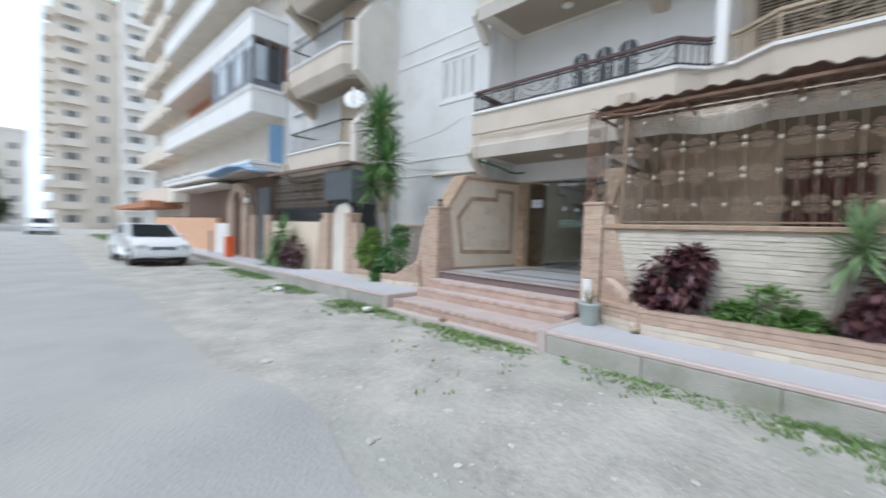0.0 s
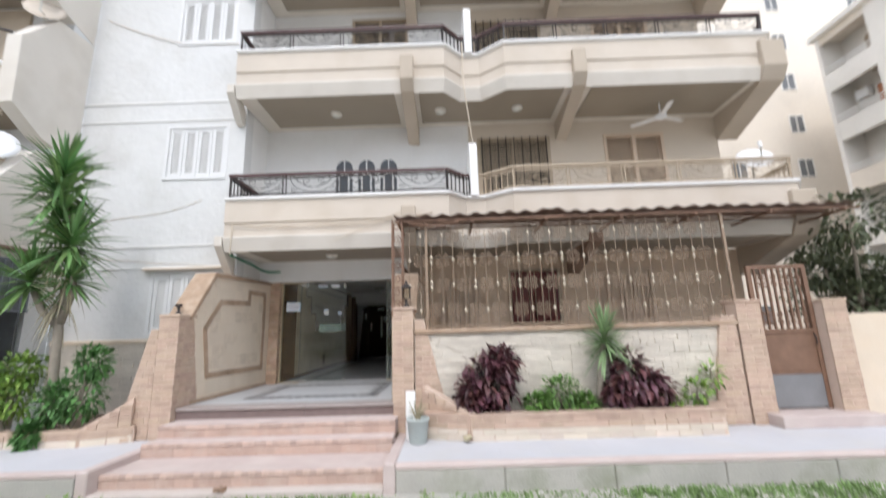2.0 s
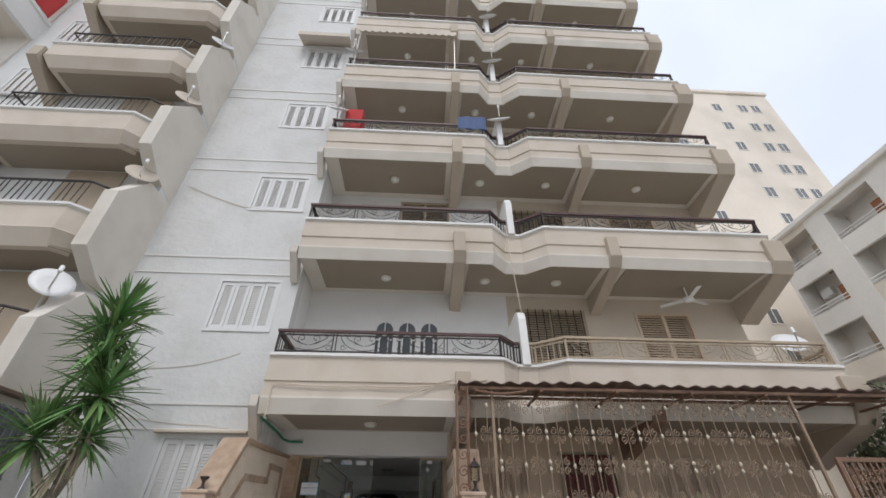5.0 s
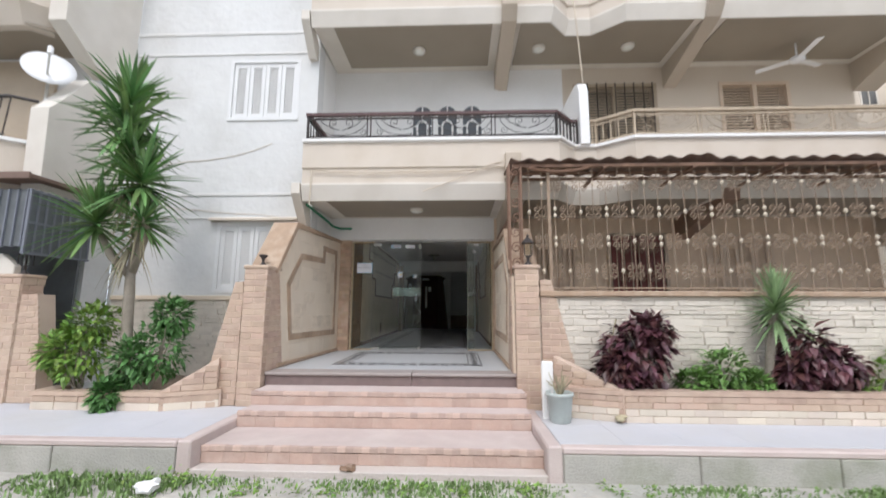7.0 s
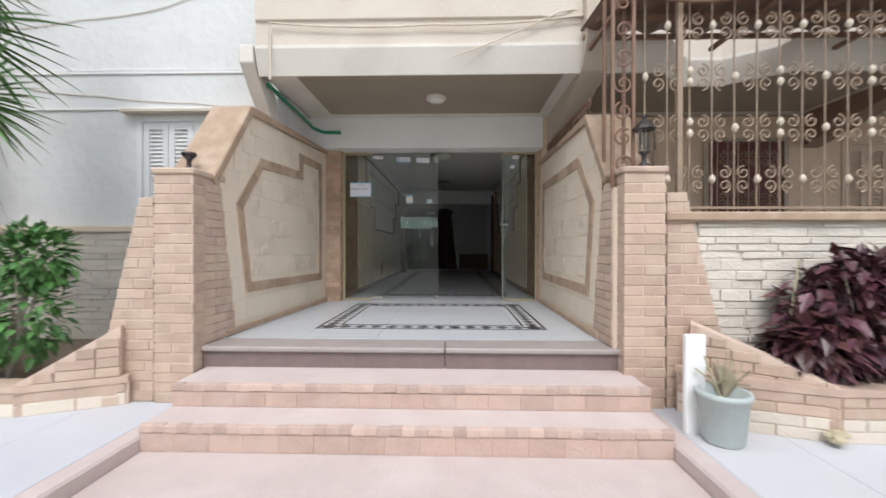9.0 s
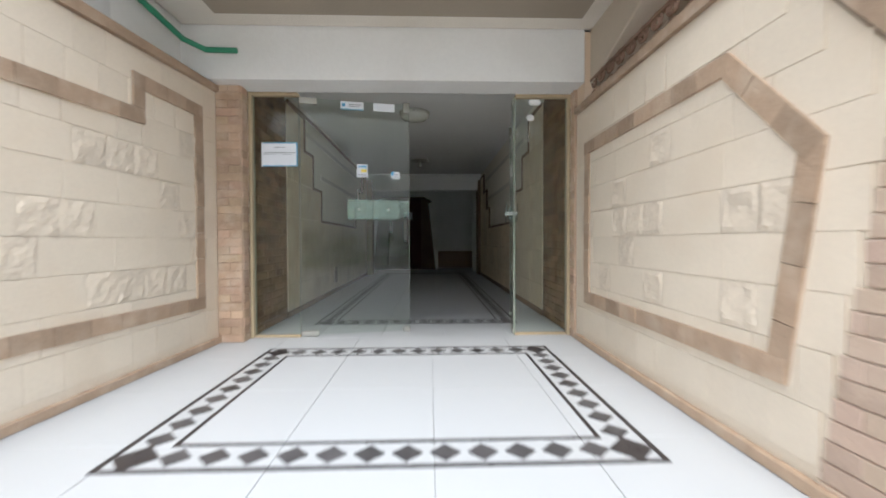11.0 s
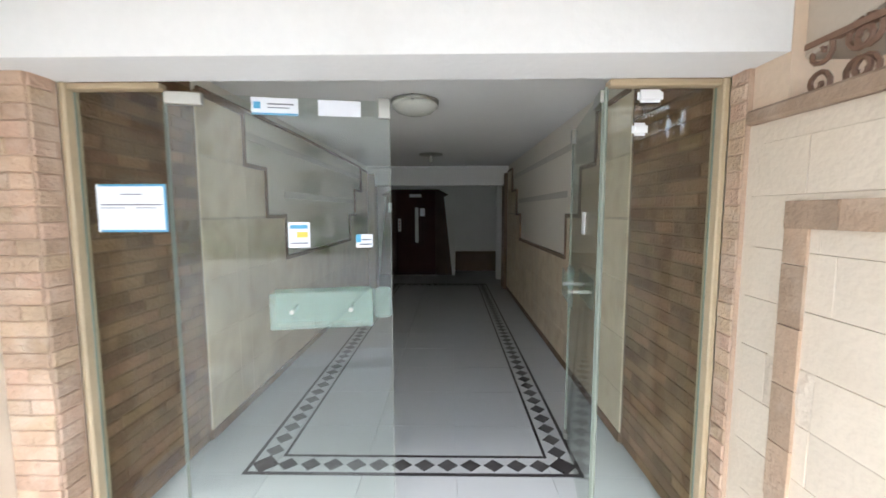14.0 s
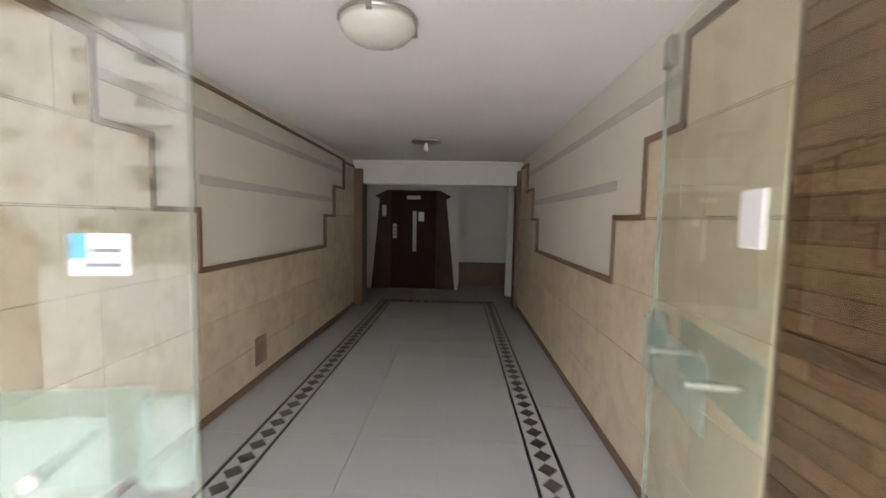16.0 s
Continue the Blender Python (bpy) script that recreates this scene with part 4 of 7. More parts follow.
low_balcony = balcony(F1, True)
base_balcony = balcony(F1 + STOREY)
base_rails = [railing(RAIL_PATH, F1, IRON, "black wrought iron balcony railing with curled panels", "front railings"), railing(RAIL_PATH2, F1, IRON_TAN, "tan wrought iron balcony railing with curled panels", "front railings")]
base_doors = [balcony_door(3.35, 5.05, F1, True), balcony_door(6.3, 7.7, F1, False)]
upper_rail = railing(RAIL_PATH2, F1 + STOREY, IRON, "black wrought iron balcony railing with curled panels", "front railings")
for i in range(1, LEVELS):
    up = STOREY * i
    for b in (base_rails[0], *base_doors):
        copy_thing(b, Matrix.Translation(b.matrix_basis.translation + Vector((0, 0, up))))
    if i > 1:
        for b in (base_balcony, upper_rail):
            copy_thing(b, Matrix.Translation(b.matrix_basis.translation + Vector((0, 0, up - STOREY))))
copy_door = balcony_door(0.35, 1.75, F1 + STOREY, False)
for i in range(2, LEVELS):
    copy_thing(copy_door, Matrix.Translation(copy_door.matrix_basis.translation + Vector((0, 0, STOREY * (i - 1)))))
# the lowest left door: three arched dark grilles
arched = thing("arched_window", (1.05, 2.5, F1), "three narrow arched openings with white bars behind the railing", "window")
part("panel", boxes((0.0, 1.80, 2.49, 2.60, F1 - 0.1, F1 + 2.05)), PAINT_WHITE, arched, "white panel")
for x in (0.235, 0.75, 1.26):
    pn = part("opening", prisms([(x - 0.19, F1), (x + 0.19, F1)] + [(x + 0.19 * math.cos(a), F1 + 1.17 + 0.19 * math.sin(a)) for a in [math.pi * k / 10 for k in range(11)]], "y", 2.475, 2.488), WINDOW_DARK, arched, "dark arched opening")
    bm = bmesh.new()
    tube(bm, [(x + 0.105, 2.465, F1)] + [(x + 0.105 * math.cos(a), 2.465, F1 + 0.93 + 0.105 * math.sin(a)) for a in [math.pi * k / 8 for k in range(9)]] + [(x - 0.105, 2.465, F1)], 0.022, 6)
    for u in (-1, 1):
        tube(bm, [(x + u * 0.20, 2.465, F1 + 0.93), (x + u * 0.105, 2.465, F1 + 0.93)], 0.018, 6)
    tube(bm, [(x, 2.465, F1 + 1.03), (x, 2.465, F1 + 1.36)], 0.016, 6)
    part("bars", bm, PAINT_WHITE, pn, "white arched bars")


def disc_lamp(x, y, z, r=0.12, group="balcony lamps"):
    t = thing("ceiling_lamp", (x, y, z), "round white flush lamp under a soffit", "ceiling lamp", group)
    part("ring", turned([(r, 0), (r, -0.03), (r * 0.8, -0.045)], 18, (x, y, z)), FASCIA_LOW, t, "pale ring", True)
    part("lens", turned([(r * 0.8, -0.04), (r * 0.7, -0.06), (0.01, -0.075)], 18, (x, y, z)), OPAL, t, "opal lens", True)
    return t


lamp0 = [disc_lamp(x, y, F1 - 1.02) for x, y in ((0.22, 1.70),)]
for i in range(1, LEVELS):
    for x in (0.2, 2.55, 4.4, 7.0) if i > 1 else (0.22, 2.51, 4.19):
        copy_thing(lamp0[0], Matrix.Translation((x, 1.76, F1 + STOREY * i - 1.02)))

# a ceiling fan under the second balcony
fan = thing("ceiling_fan", (7.3, 1.8, F1 + STOREY - 1.02), "white three-bladed ceiling fan under the balcony", "fan")
fz = F1 + STOREY - 1.02
part("rod", tubes([(7.3, 1.8, fz), (7.3, 1.8, fz - 0.28)], 0.015, 8), PLASTIC_WHITE, fan)
part("motor", turned([(0.03, -0.26), (0.11, -0.28), (0.12, -0.34), (0.05, -0.38)], 16, (7.3, 1.8, fz)), PLASTIC_WHITE, fan, "", True)
for k in range(3):
    ob = part("blade", soft_box(0.1, 0.62, -0.06, 0.06, -0.005, 0.005, 0.003), PLASTIC_WHITE, fan, "white blade")
    ob.matrix_basis = pose(7.3, 1.8, fz - 0.32, 8, 0, 20 + 120 * k)


def dish(at, yaw, r, material=PLASTIC_WHITE, pitch=55):
    """A satellite dish on a bracket arm."""
    t = thing("satellite_dish", at, "white satellite dish on a bent arm", "satellite dish", "satellite dishes")
    m = Matrix.Translation(at) @ pose(0, 0, 0, 0, 0, yaw)
    part("reflector", turned([(0.02, 0.0), (r * 0.5, r * 0.05), (r * 0.85, r * 0.16), (r, r * 0.24), (r, r * 0.26), (r * 0.5, r * 0.09), (0.02, 0.03)], 22), material, t, "shallow white reflector", True).matrix_basis = m @ pose(0, 0, 0.25, -pitch, 0, 0)
    part("arm", tubes([(0, 0.05, 0.2), (0, r * 0.9, -0.02 + r * 0.3), (0, r * 1.1, 0.3 + r * 0.4)], 0.014, 6), METAL, t, "feed arm").matrix_basis = m
    part("feed", tubes([(0, r * 1.1, 0.26 + r * 0.4), (0, r * 1.0, 0.38 + r * 0.4)], 0.035, 8), PLASTIC_WHITE, t, "feed horn").matrix_basis = m
    part("mast", tubes([(0, -0.03, 0.25), (0, -0.10, 0.1), (0, -0.10, -0.25)], 0.022, 6), METAL, t, "mast").matrix_basis = m
    return t


dish((8.75, 1.35, F1 + 0.3), 165, 0.32)
for i, x in ((2, 3.15), (3, 3.15), (4, 3.2)):
    dish((x, 1.2, F1 + STOREY * i + 0.75), 170, 0.34)
dish((-1.55, 1.05, F1 + STOREY * 2 + 0.7), 190, 0.3)
dish((-1.5, 1.05, F1 + STOREY * 3 + 0.7), 190, 0.3)
# an air conditioner box and washing on the upper balconies
solid("storage_crate", soft_box(-1.35, -0.85, 1.15, 1.55, F1 + STOREY * 2 + 0.02 - 0.1, F1 + STOREY * 2 + 1.2, 0.02), RED_CLOTH, "red covered box on an upper balcony", "box")
bm = bmesh.new()
prism(bm, [(1.9 + 0.1 * k, 0.93 + 0.02 * math.sin(k * 1.7)) for k in range(9)] + [(2.7 - 0.1 * k, 0.96 + 0.02 * math.sin(k * 1.7)) for k in range(9)], "z", F1 + STOREY * 2 + 0.25, F1 + STOREY * 2 + 0.78)
solid("hanging_cloth", bm, BLUE_CLOTH, "dark blue cloth hung over an upper railing", "cloth")
bm = bmesh.new()
for k in range(14):
    x = -1.45 + k * 0.24
    prism(bm, [(x, F1 + STOREY * 3 + 2.0), (x + 0.12, F1 + STOREY * 3 + 1.9), (x + 0.24, F1 + STOREY * 3 + 2.0), (x + 0.24, F1 + STOREY * 3 + 2.18), (x, F1 + STOREY * 3 + 2.18)], "y", 0.82, 0.85)
bmesh.ops.remove_doubles(bm, verts=bm.verts[:], dist=0.001)
aw = solid("awning", bm, FASCIA, "scalloped cream awning on an upper balcony", "awning")
bm = boxes((-1.45, 1.91, 0.86, 1.6, F1 + STOREY * 3 + 2.16, F1 + STOREY * 3 + 2.18))
part("awning_top", bm, FASCIA, aw)
for x in (-1.4, 1.85):
    part("awning_post", tubes([(x, 0.95, F1 + STOREY * 3), (x, 0.95, F1 + STOREY * 3 + 2.17)], 0.02, 6), METAL, aw)
win_aw = solid("window_awning", prisms([(0.95, F1 + STOREY * 3 + 1.75), (0.95, F1 + STOREY * 3 + 1.95), (1.5, F1 + STOREY * 3 + 2.1), (1.5, F1 + STOREY * 3 + 2.05)], "x", -3.5, -1.8), FASCIA, "striped cream awning over a window", "awning")


# ---- loose cables ----
def cable(pts, r=0.008, label="thin dark cable slung along the wall"):
    """A slack line through a few points."""
    out = []
    for a, b in zip(pts, pts[1:]):
        a, b = Vector(a), Vector(b)
        sag = 0.05 * (b - a).length
        for k in range(8):
            u = k / 8
            out.append(a.lerp(b, u) - Vector((0, 0, sag * 4 * u * (1 - u) * 0.4)))
    out.append(Vector(pts[-1]))
    solid("cable", tubes(out, r, 5), IRON_CREAM, label, "cable", "wall cables")


cable([(-1.45, 0.93, 3.3), (-1.45, 0.93, 3.88), (0.2, 0.93, 3.84), (1.6, 0.93, 3.9), (2.3, 0.93, 4.0)], 0.012)
cable([(3.15, 1.25, F1 + 1.1), (3.0, 1.0, F1 + STOREY - 1.0), (3.0, 1.2, F1 + STOREY + 0.2)], 0.012, "pale cable hanging between the balconies")
cable([(-4.9, 1.49, 4.16), (-3.96, 1.49, 4.26), (-3.08, 1.49, 4.36), (-2.41, 1.49, 4.59)], 0.005)
cable([(-4.6, 1.49, 3.45), (-3.74, 1.49, 3.36), (-2.6, 1.49, 3.27), (-1.94, 1.49, 3.21)], 0.005)
cable([(-4.9, 1.48, 8.9), (-3.4, 1.48, 8.3), (-1.9, 1.48, 8.2)])
cable([(0.4, 0.92, 3.5), (1.5, 0.92, 3.95), (3.0, 1.2, 4.35)])
solid("wall_pipe", tubes([(-1.60, 1.2, 3.36), (-1.56, 2.0, 3.30), (-1.5, 2.35, 3.22), (-1.4, 2.48, 3.20), (-1.16, 2.49, 3.20)], 0.022, 8), GREEN_PIPE, "green plastic pipe bent along the porch wall", "pipe")

# ---- right: iron screen, canopy, planter ----
SY = 0.10
built("wall_screen_base", boxes((2.02, 6.9, -0.06, 0.25, 0.2, 1.78)), BED_CREAM, "low wall under the iron screen")
built("wall_screen_coping", soft_box(2.02, 6.9, -0.13, 0.30, 1.78, 1.85, 0.012), CLAD_BROWN, "brown coping of the low wall")
screen = thing("iron_screen", (4.4, SY, 1.85), "brown wrought iron screen with cream knobs and curls", "iron screen")
bar = mesh_of("bar", boxes((-0.0045, 0.0045, -0.0045, 0.0045, 0, 1.78)), SCREEN_IRON)
knob = mesh_of("knob", turned([(0.006, -0.036), (0.020, -0.020), (0.026, 0), (0.020, 0.020), (0.006, 0.036)], 8), IRON_CREAM, True)


def scroll_pair(r):
    """Four curls, two each side of a bar, back to back."""
    bm = bmesh.new()
    for s in (-1, 1):
        for u in (-1, 1):
            tube(bm, [(s * 0.072 + x * s, y, z * u) for x, y, z in spiral(0, 0.052, 0.054, 0.012, 1.3, math.pi / 2, 14)], r, 5)
    return bm


curl_dark = mesh_of("scroll", scroll_pair(0.009), IRON_BROWN)
curl = mesh_of("scroll", scroll_pair(0.0075), SCREEN_IRON)
NB = 29
for k in range(NB + 1):
    x = 1.95 + k * 0.175
    piece("bar", bar, screen, pose(x, SY, 1.85))
    for z in (2.125, 2.53, 2.935, 3.34):
        odd_row = z < 2.3 or z > 3.2
        if (k % 2 == 1) == odd_row:
            double = not odd_row and k % 4 == 2
            for dz in ((-0.045, 0.045) if double else (0,)):
                piece("knob", knob, screen, pose(x, SY - 0.010, z + dz))
        elif 0 < k < NB:
            piece("scroll", curl, screen, pose(x, SY, z))
for z in (1.90, 3.58):
    part("cross_bar", boxes((1.80, 7.07, SY - 0.012, SY + 0.012, z - 0.01, z + 0.01)), SCREEN_IRON, screen)
for x in (2.22, 7.02):
    part("stanchion", boxes((x - 0.02, x + 0.02, SY - 0.02, SY + 0.02, 1.85, 3.6)), SCREEN_IRON, screen)
post = thing("lattice_post", (1.80, 0.05, 1.9), "brown iron lattice post under the canopy", "post")
for dx, dy in ((-0.08, -0.06), (0.08, -0.06), (-0.08, 0.12), (0.08, 0.12)):
    part("upright", boxes((1.755 + dx - 0.012, 1.755 + dx + 0.012, 0.1 + dy - 0.012, 0.1 + dy + 0.012, 2.05, 3.62)), IRON_BROWN, post)
for k in range(7):
    z = 2.15 + 0.21 * k
    part("scroll", tubes([(1.755 + p[0], 0.03, z + p[2]) for p in spiral(0, 0.08, 0.075, 0.015, 1.4, k)], 0.009, 5), IRON_BROWN, post)
canopy = thing("canopy", (5.0, 0.8, 3.62), "brown corrugated canopy on an iron frame", "canopy")
bm = bmesh.new()
N = 210
rows = []
for i in range(N + 1):
    x = 1.70 + i * (9.3 - 1.70) / N
    w = 0.022 * math.sin(math.tau * x / 0.27)
    tear = 0.05 * math.exp(-((x - 4.28) / 0.16) ** 2) + 0.012 * math.sin(x * 2.1)
    rows.append([bm.verts.new((x, y, z + w)) for y, z in ((-0.02 - 0.015 * math.sin(x * 7), 3.66 + tear), (0.5, 3.70), (0.94, 3.74), (0.94, 3.748), (0.5, 3.708), (-0.02, 3.668 + tear))])
for a, b in zip(rows, rows[1:]):
    for j in range(6):
        bm.faces.new((a[j], a[(j + 1) % 6], b[(j + 1) % 6], b[j]))
part("sheet", bm, CANOPY, canopy, "brown corrugated sheet", True)
for y, z in ((0.06, 3.60), (0.5, 3.64), (0.90, 3.68)):
    part("purlin", boxes((1.72, 9.25, y - 0.02, y + 0.02, z - 0.03, z + 0.012)), IRON_BROWN, canopy)
for k in range(7):
    x = 1.78 + k * 1.2
    part("rafter", boxes((x - 0.02, x + 0.02, 0.0, 0.93, 3.535, 3.57)), IRON_BROWN, canopy)
bm = bmesh.new()
tube(bm, [(1.95 + 0.09 * k, 0.03, 3.55 - 0.05 * math.sin(k * math.pi / 9)) for k in range(10)], 0.02, 6)
part("rolled_sheet", bm, IRON_BROWN, canopy, "sagging rolled sheet")

# windows of the ground floor behind the screen
red = thing("red_window", (4.33, 2.5, 1.93), "dark red shuttered window behind an iron grille", "window")
part("shutter", soft_box(3.94, 4.435, 2.50, 2.56, 1.95, 3.04, 0.01), RED_SHUTTER, red, "dark red shutter")
part("shutter", soft_box(4.445, 4.94, 2.50, 2.56, 1.95, 3.04, 0.01), RED_SHUTTER, red, "dark red shutter")
part("frame", boxes((3.87, 3.93, 2.48, 2.56, 1.90, 3.09), (4.95, 5.01, 2.48, 2.56, 1.90, 3.09), (3.93, 4.95, 2.48, 2.56, 3.05, 3.09), (3.93, 4.95, 2.48, 2.56, 1.90, 1.94)), SHUTTER_TAN, red)
for x in (4.02, 4.16, 4.30, 4.44, 4.58, 4.72, 4.86):
    part("grille_bar", tubes([(x, 2.44, 1.92), (x, 2.44, 3.07)], 0.010, 5), IRON_TAN, red)
for x in (4.16, 4.44, 4.72):
    for z in (2.25, 2.8):
        piece("scroll", curl, red, pose(x, 2.44, z))
louvre_window(5.80, 6.95, 1.3, 3.0, 2.53, SHUTTER_PALE, SHUTTER_PALE, "ground floor shutters", "tan louvred shutters behind the iron screen")
louvre_window(2.40, 3.20, 1.3, 2.9, 2.53, SHUTTER_PALE, SHUTTER_PALE, "ground floor shutters", "tan louvred shutters behind the iron screen")


# ---- brick gate piers, buttresses and planters (cores; their bricks follow below) ----
def pier(x0, x1, y0, y1, z0, z1, label):
    t = thing("brick_pier", ((x0 + x1) / 2, (y0 + y1) / 2, z0), label, "brick pier", "brick piers")
    part("core", boxes((x0 + 0.013, x1 - 0.013, y0 + 0.011, y1 - 0.013, z0, z1 - 0.03)), MORTAR, t)
    part("cap", soft_box(x0 - 0.01, x1 + 0.01, y0 - 0.01, y1 + 0.01, z1 - 0.03, z1 + 0.02, 0.012), BRICK, t, "brick cap")
    return t, (x0, x1, y0, y1, z0, z1)


def buttress(pts, y0, y1, label):
    t = thing("brick_buttress", (sum(p[0] for p in pts) / len(pts), y0, PZ), label, "brick buttress", "brick buttresses")
    cx, cz = sum(p[0] for p in pts) / len(pts), sum(p[1] for p in pts) / len(pts)
    part("core", prisms([(cx + (x - cx) * 0.95, cz + (z - cz) * 0.99) for x, z in pts], "y", y0 + 0.011, y1), MORTAR, t)
    return t, pts, y0


PIERS = [
    pier(1.70, 2.02, -0.12, 0.30, PZ, 2.17, "salmon brick pier beside the entrance steps"),
    pier(-1.88, -1.56, -0.12, 0.30, PZ, 2.17, "salmon brick pier beside the entrance steps"),
    pier(6.85, 7.22, -0.15, 0.20, PZ, 2.13, "salmon brick gate pier"),
    pier(8.14, 8.50, -0.15, 0.20, PZ, 2.11, "salmon brick gate pier"),
    pier(-5.28, -4.96, -0.12, 0.22, PZ, 2.05, "salmon brick gate pier with a lantern"),
    pier(-6.52, -6.20, -0.12, 0.22, PZ - 0.09, 2.05, "salmon brick gate pier with a lantern"),
    pier(-10.85, -10.42, -0.12, 0.22, PZ - 0.09, 2.0, "salmon brick gate pier of the neighbouring house"),
    pier(-12.25, -11.9, -0.12, 0.22, PZ - 0.09, 2.0, "salmon brick gate pier of the neighbouring house"),
]
BUTTS = [
    buttress([(2.025, PZ), (2.60, PZ), (2.42, 1.0), (2.17, 2.0), (2.025, 2.0)], -0.10, 0.15, "sloping salmon brick buttress"),
    buttress([(-1.885, PZ), (-2.38, PZ), (-2.24, 1.0), (-2.0, 1.97), (-1.885, 1.97)], -0.10, 0.15, "sloping salmon brick buttress"),
    buttress([(6.84, PZ), (6.35, PZ), (6.42, 1.0), (6.62, 1.93), (6.84, 1.93)], -0.13, 0.15, "sloping salmon brick buttress"),
    buttress([(-4.955, PZ), (-4.55, PZ), (-4.62, 1.2), (-4.72, 1.8), (-4.955, 1.8)], -0.10, 0.15, "sloping salmon brick buttress"),
    buttress([(-6.525, PZ - 0.09), (-6.95, PZ - 0.09), (-6.85, 1.1), (-6.7, 1.9), (-6.525, 1.9)], -0.10, 0.15, "sloping salmon brick buttress"),
]


def planter(path, z0, z1, label, soil):
    t = thing("planter", (path[1][0], path[1][1], z0), label, "planter", "planters")
    part("wall", sweep(path, [(0, z0), (0, z1 - 0.05), (-0.14, z1 - 0.05), (-0.14, z0)]), MORTAR, t, "brick planter wall")
    part("coping", sweep(path, [(0.02, z1 - 0.049), (0.02, z1), (-0.16, z1), (-0.16, z1 - 0.049)]), BRICK, t, "brick coping")
    part("soil", prisms(soil, "z", z0, z1 - 0.10), SOIL, t, "dark soil")
    return t


PR = [(2.08, -0.14), (2.20, -0.42), (2.80, -0.62), (6.15, -0.62), (6.42, -0.14)]
PL = [(-4.35, -0.0), (-4.28, -0.40), (-2.62, -0.40), (-2.05, -0.14)]
planter_r = planter(PR, PZ, 0.72, "low cream brick planter full of shrubs", [(2.2, -0.1), (2.3, -0.36), (2.84, -0.5), (6.05, -0.5), (6.3, -0.1)])
planter_l = planter(PL, PZ, 0.60, "low cream brick planter round the yucca", [(-4.3, 1.48), (-4.2, -0.3), (-2.64, -0.3), (-2.1, -0.05), (-1.9, 1.48)])


WINGS = []


def planter_wing(t, a, b, za, zb, z0, thick=0.13):
    """A planter wall whose top slopes from za at a to zb at b."""
    d = Vector((b[0] - a[0], b[1] - a[1], 0)).normalized()
    n = Vector((-d.y, d.x, 0)) * thick
    if n.y < 0:
        n = -n
    bm = bmesh.new()
    v = [bm.verts.new(Vector((*p, z)) + o) for o in (Vector((0, 0, 0)), n) for p, z in ((a, z0), (b, z0), (b, zb), (a, za))]
    for f in ((0, 1, 2, 3), (4, 5, 6, 7), (0, 1, 5, 4), (1, 2, 6, 5), (2, 3, 7, 6), (3, 0, 4, 7)):
        bm.faces.new([v[i] for i in f])
    part("sloping_wall", bm, MORTAR, t, "sloping planter wall")
    WINGS.append((t, a, b, za, zb, z0))


planter_wing(planter_r, (2.14, -0.205), (2.80, -0.625), 1.04, 0.725, PZ)
planter_wing(planter_l, (-2.66, -0.405), (-2.10, -0.155), 0.605, 0.98, PZ)
built("wall_dado_left", boxes((-5.05, -1.88, WY - 0.05, WY, 0.3, 1.75)), BED_CREAM, "stone-faced base of the plaster wall")
built("trim_dado_left", soft_box(-5.05, -1.88, WY - 0.09, WY, 1.75, 1.83, 0.01), CLAD, "cream stone ledge")


def lantern(x, y, z):
    t = thing("lantern", (x, y, z), "small black iron lantern standing on a brick pier", "lantern", "pier lanterns")
    part("foot", turned([(0.06, 0), (0.055, 0.02), (0.02, 0.05), (0.018, 0.10), (0.045, 0.13)], 10, (x, y, z)), IRON, t, "", True)
    for a in (-1, 1):
        for b in (-1, 1):
            part("cage_bar", boxes((x + a * 0.055 - 0.005, x + a * 0.055 + 0.005, y + b * 0.055 - 0.005, y + b * 0.055 + 0.005, z + 0.13, z + 0.30)), IRON, t)
    part("pane", turned([(0.05, 0.135), (0.062, 0.295)], 4, (x, y, z)), LAMP_GLASS, t, "clouded glass")
    part("roof", turned([(0.09, 0.30), (0.075, 0.325), (0.03, 0.37), (0.015, 0.385), (0.018, 0.40), (0.006, 0.425)], 8, (x, y, z)), IRON, t)
    return t


for x, y, z in ((1.90, 0.0, 2.19), (-5.12, 0.05, 2.07), (-6.36, 0.05, 2.07)):
    lantern(x, y, z)

stub = thing("lantern", (-1.74, 0.10, 2.19), "broken black iron lantern foot on a brick pier", "lantern")
part("foot", turned([(0.06, 0), (0.055, 0.02), (0.02, 0.05), (0.018, 0.10), (0.045, 0.13)], 10, (-1.74, 0.10, 2.19)), IRON, stub, "", True)
part("cup", turned([(0.045, 0.128), (0.06, 0.15), (0.055, 0.165), (0.012, 0.16)], 8, (-1.74, 0.10, 2.19)), IRON, stub)

# zinc pot with a slab behind it
pot = thing("plant_pot", (2.10, -0.62, PZ), "grey zinc pot with a dry plant, leaning slab behind", "plant pot")
part("pot", turned([(0.10, 0), (0.115, 0.02), (0.14, 0.28), (0.155, 0.29), (0.155, 0.32), (0.13, 0.32), (0.12, 0.25)], 18, (2.10, -0.62, PZ)), POT, pot, "grey zinc pot", True)
bm = bmesh.new()
rng = random.Random(8)
for k in range(26):
    a, r = rng.uniform(0, math.tau), rng.uniform(0.03, 0.16)
    tube(bm, [(2.10, -0.62, PZ + 0.25), (2.10 + r * math.cos(a) * 0.5, -0.62 + r * math.sin(a) * 0.5, PZ + 0.38), (2.10 + r * math.cos(a), -0.62 + r * math.sin(a), PZ + rng.uniform(0.36, 0.55))], 0.006, 4)
part("dry_stalk", bm, YUCCA_DRY, pot, "dry grey stems")
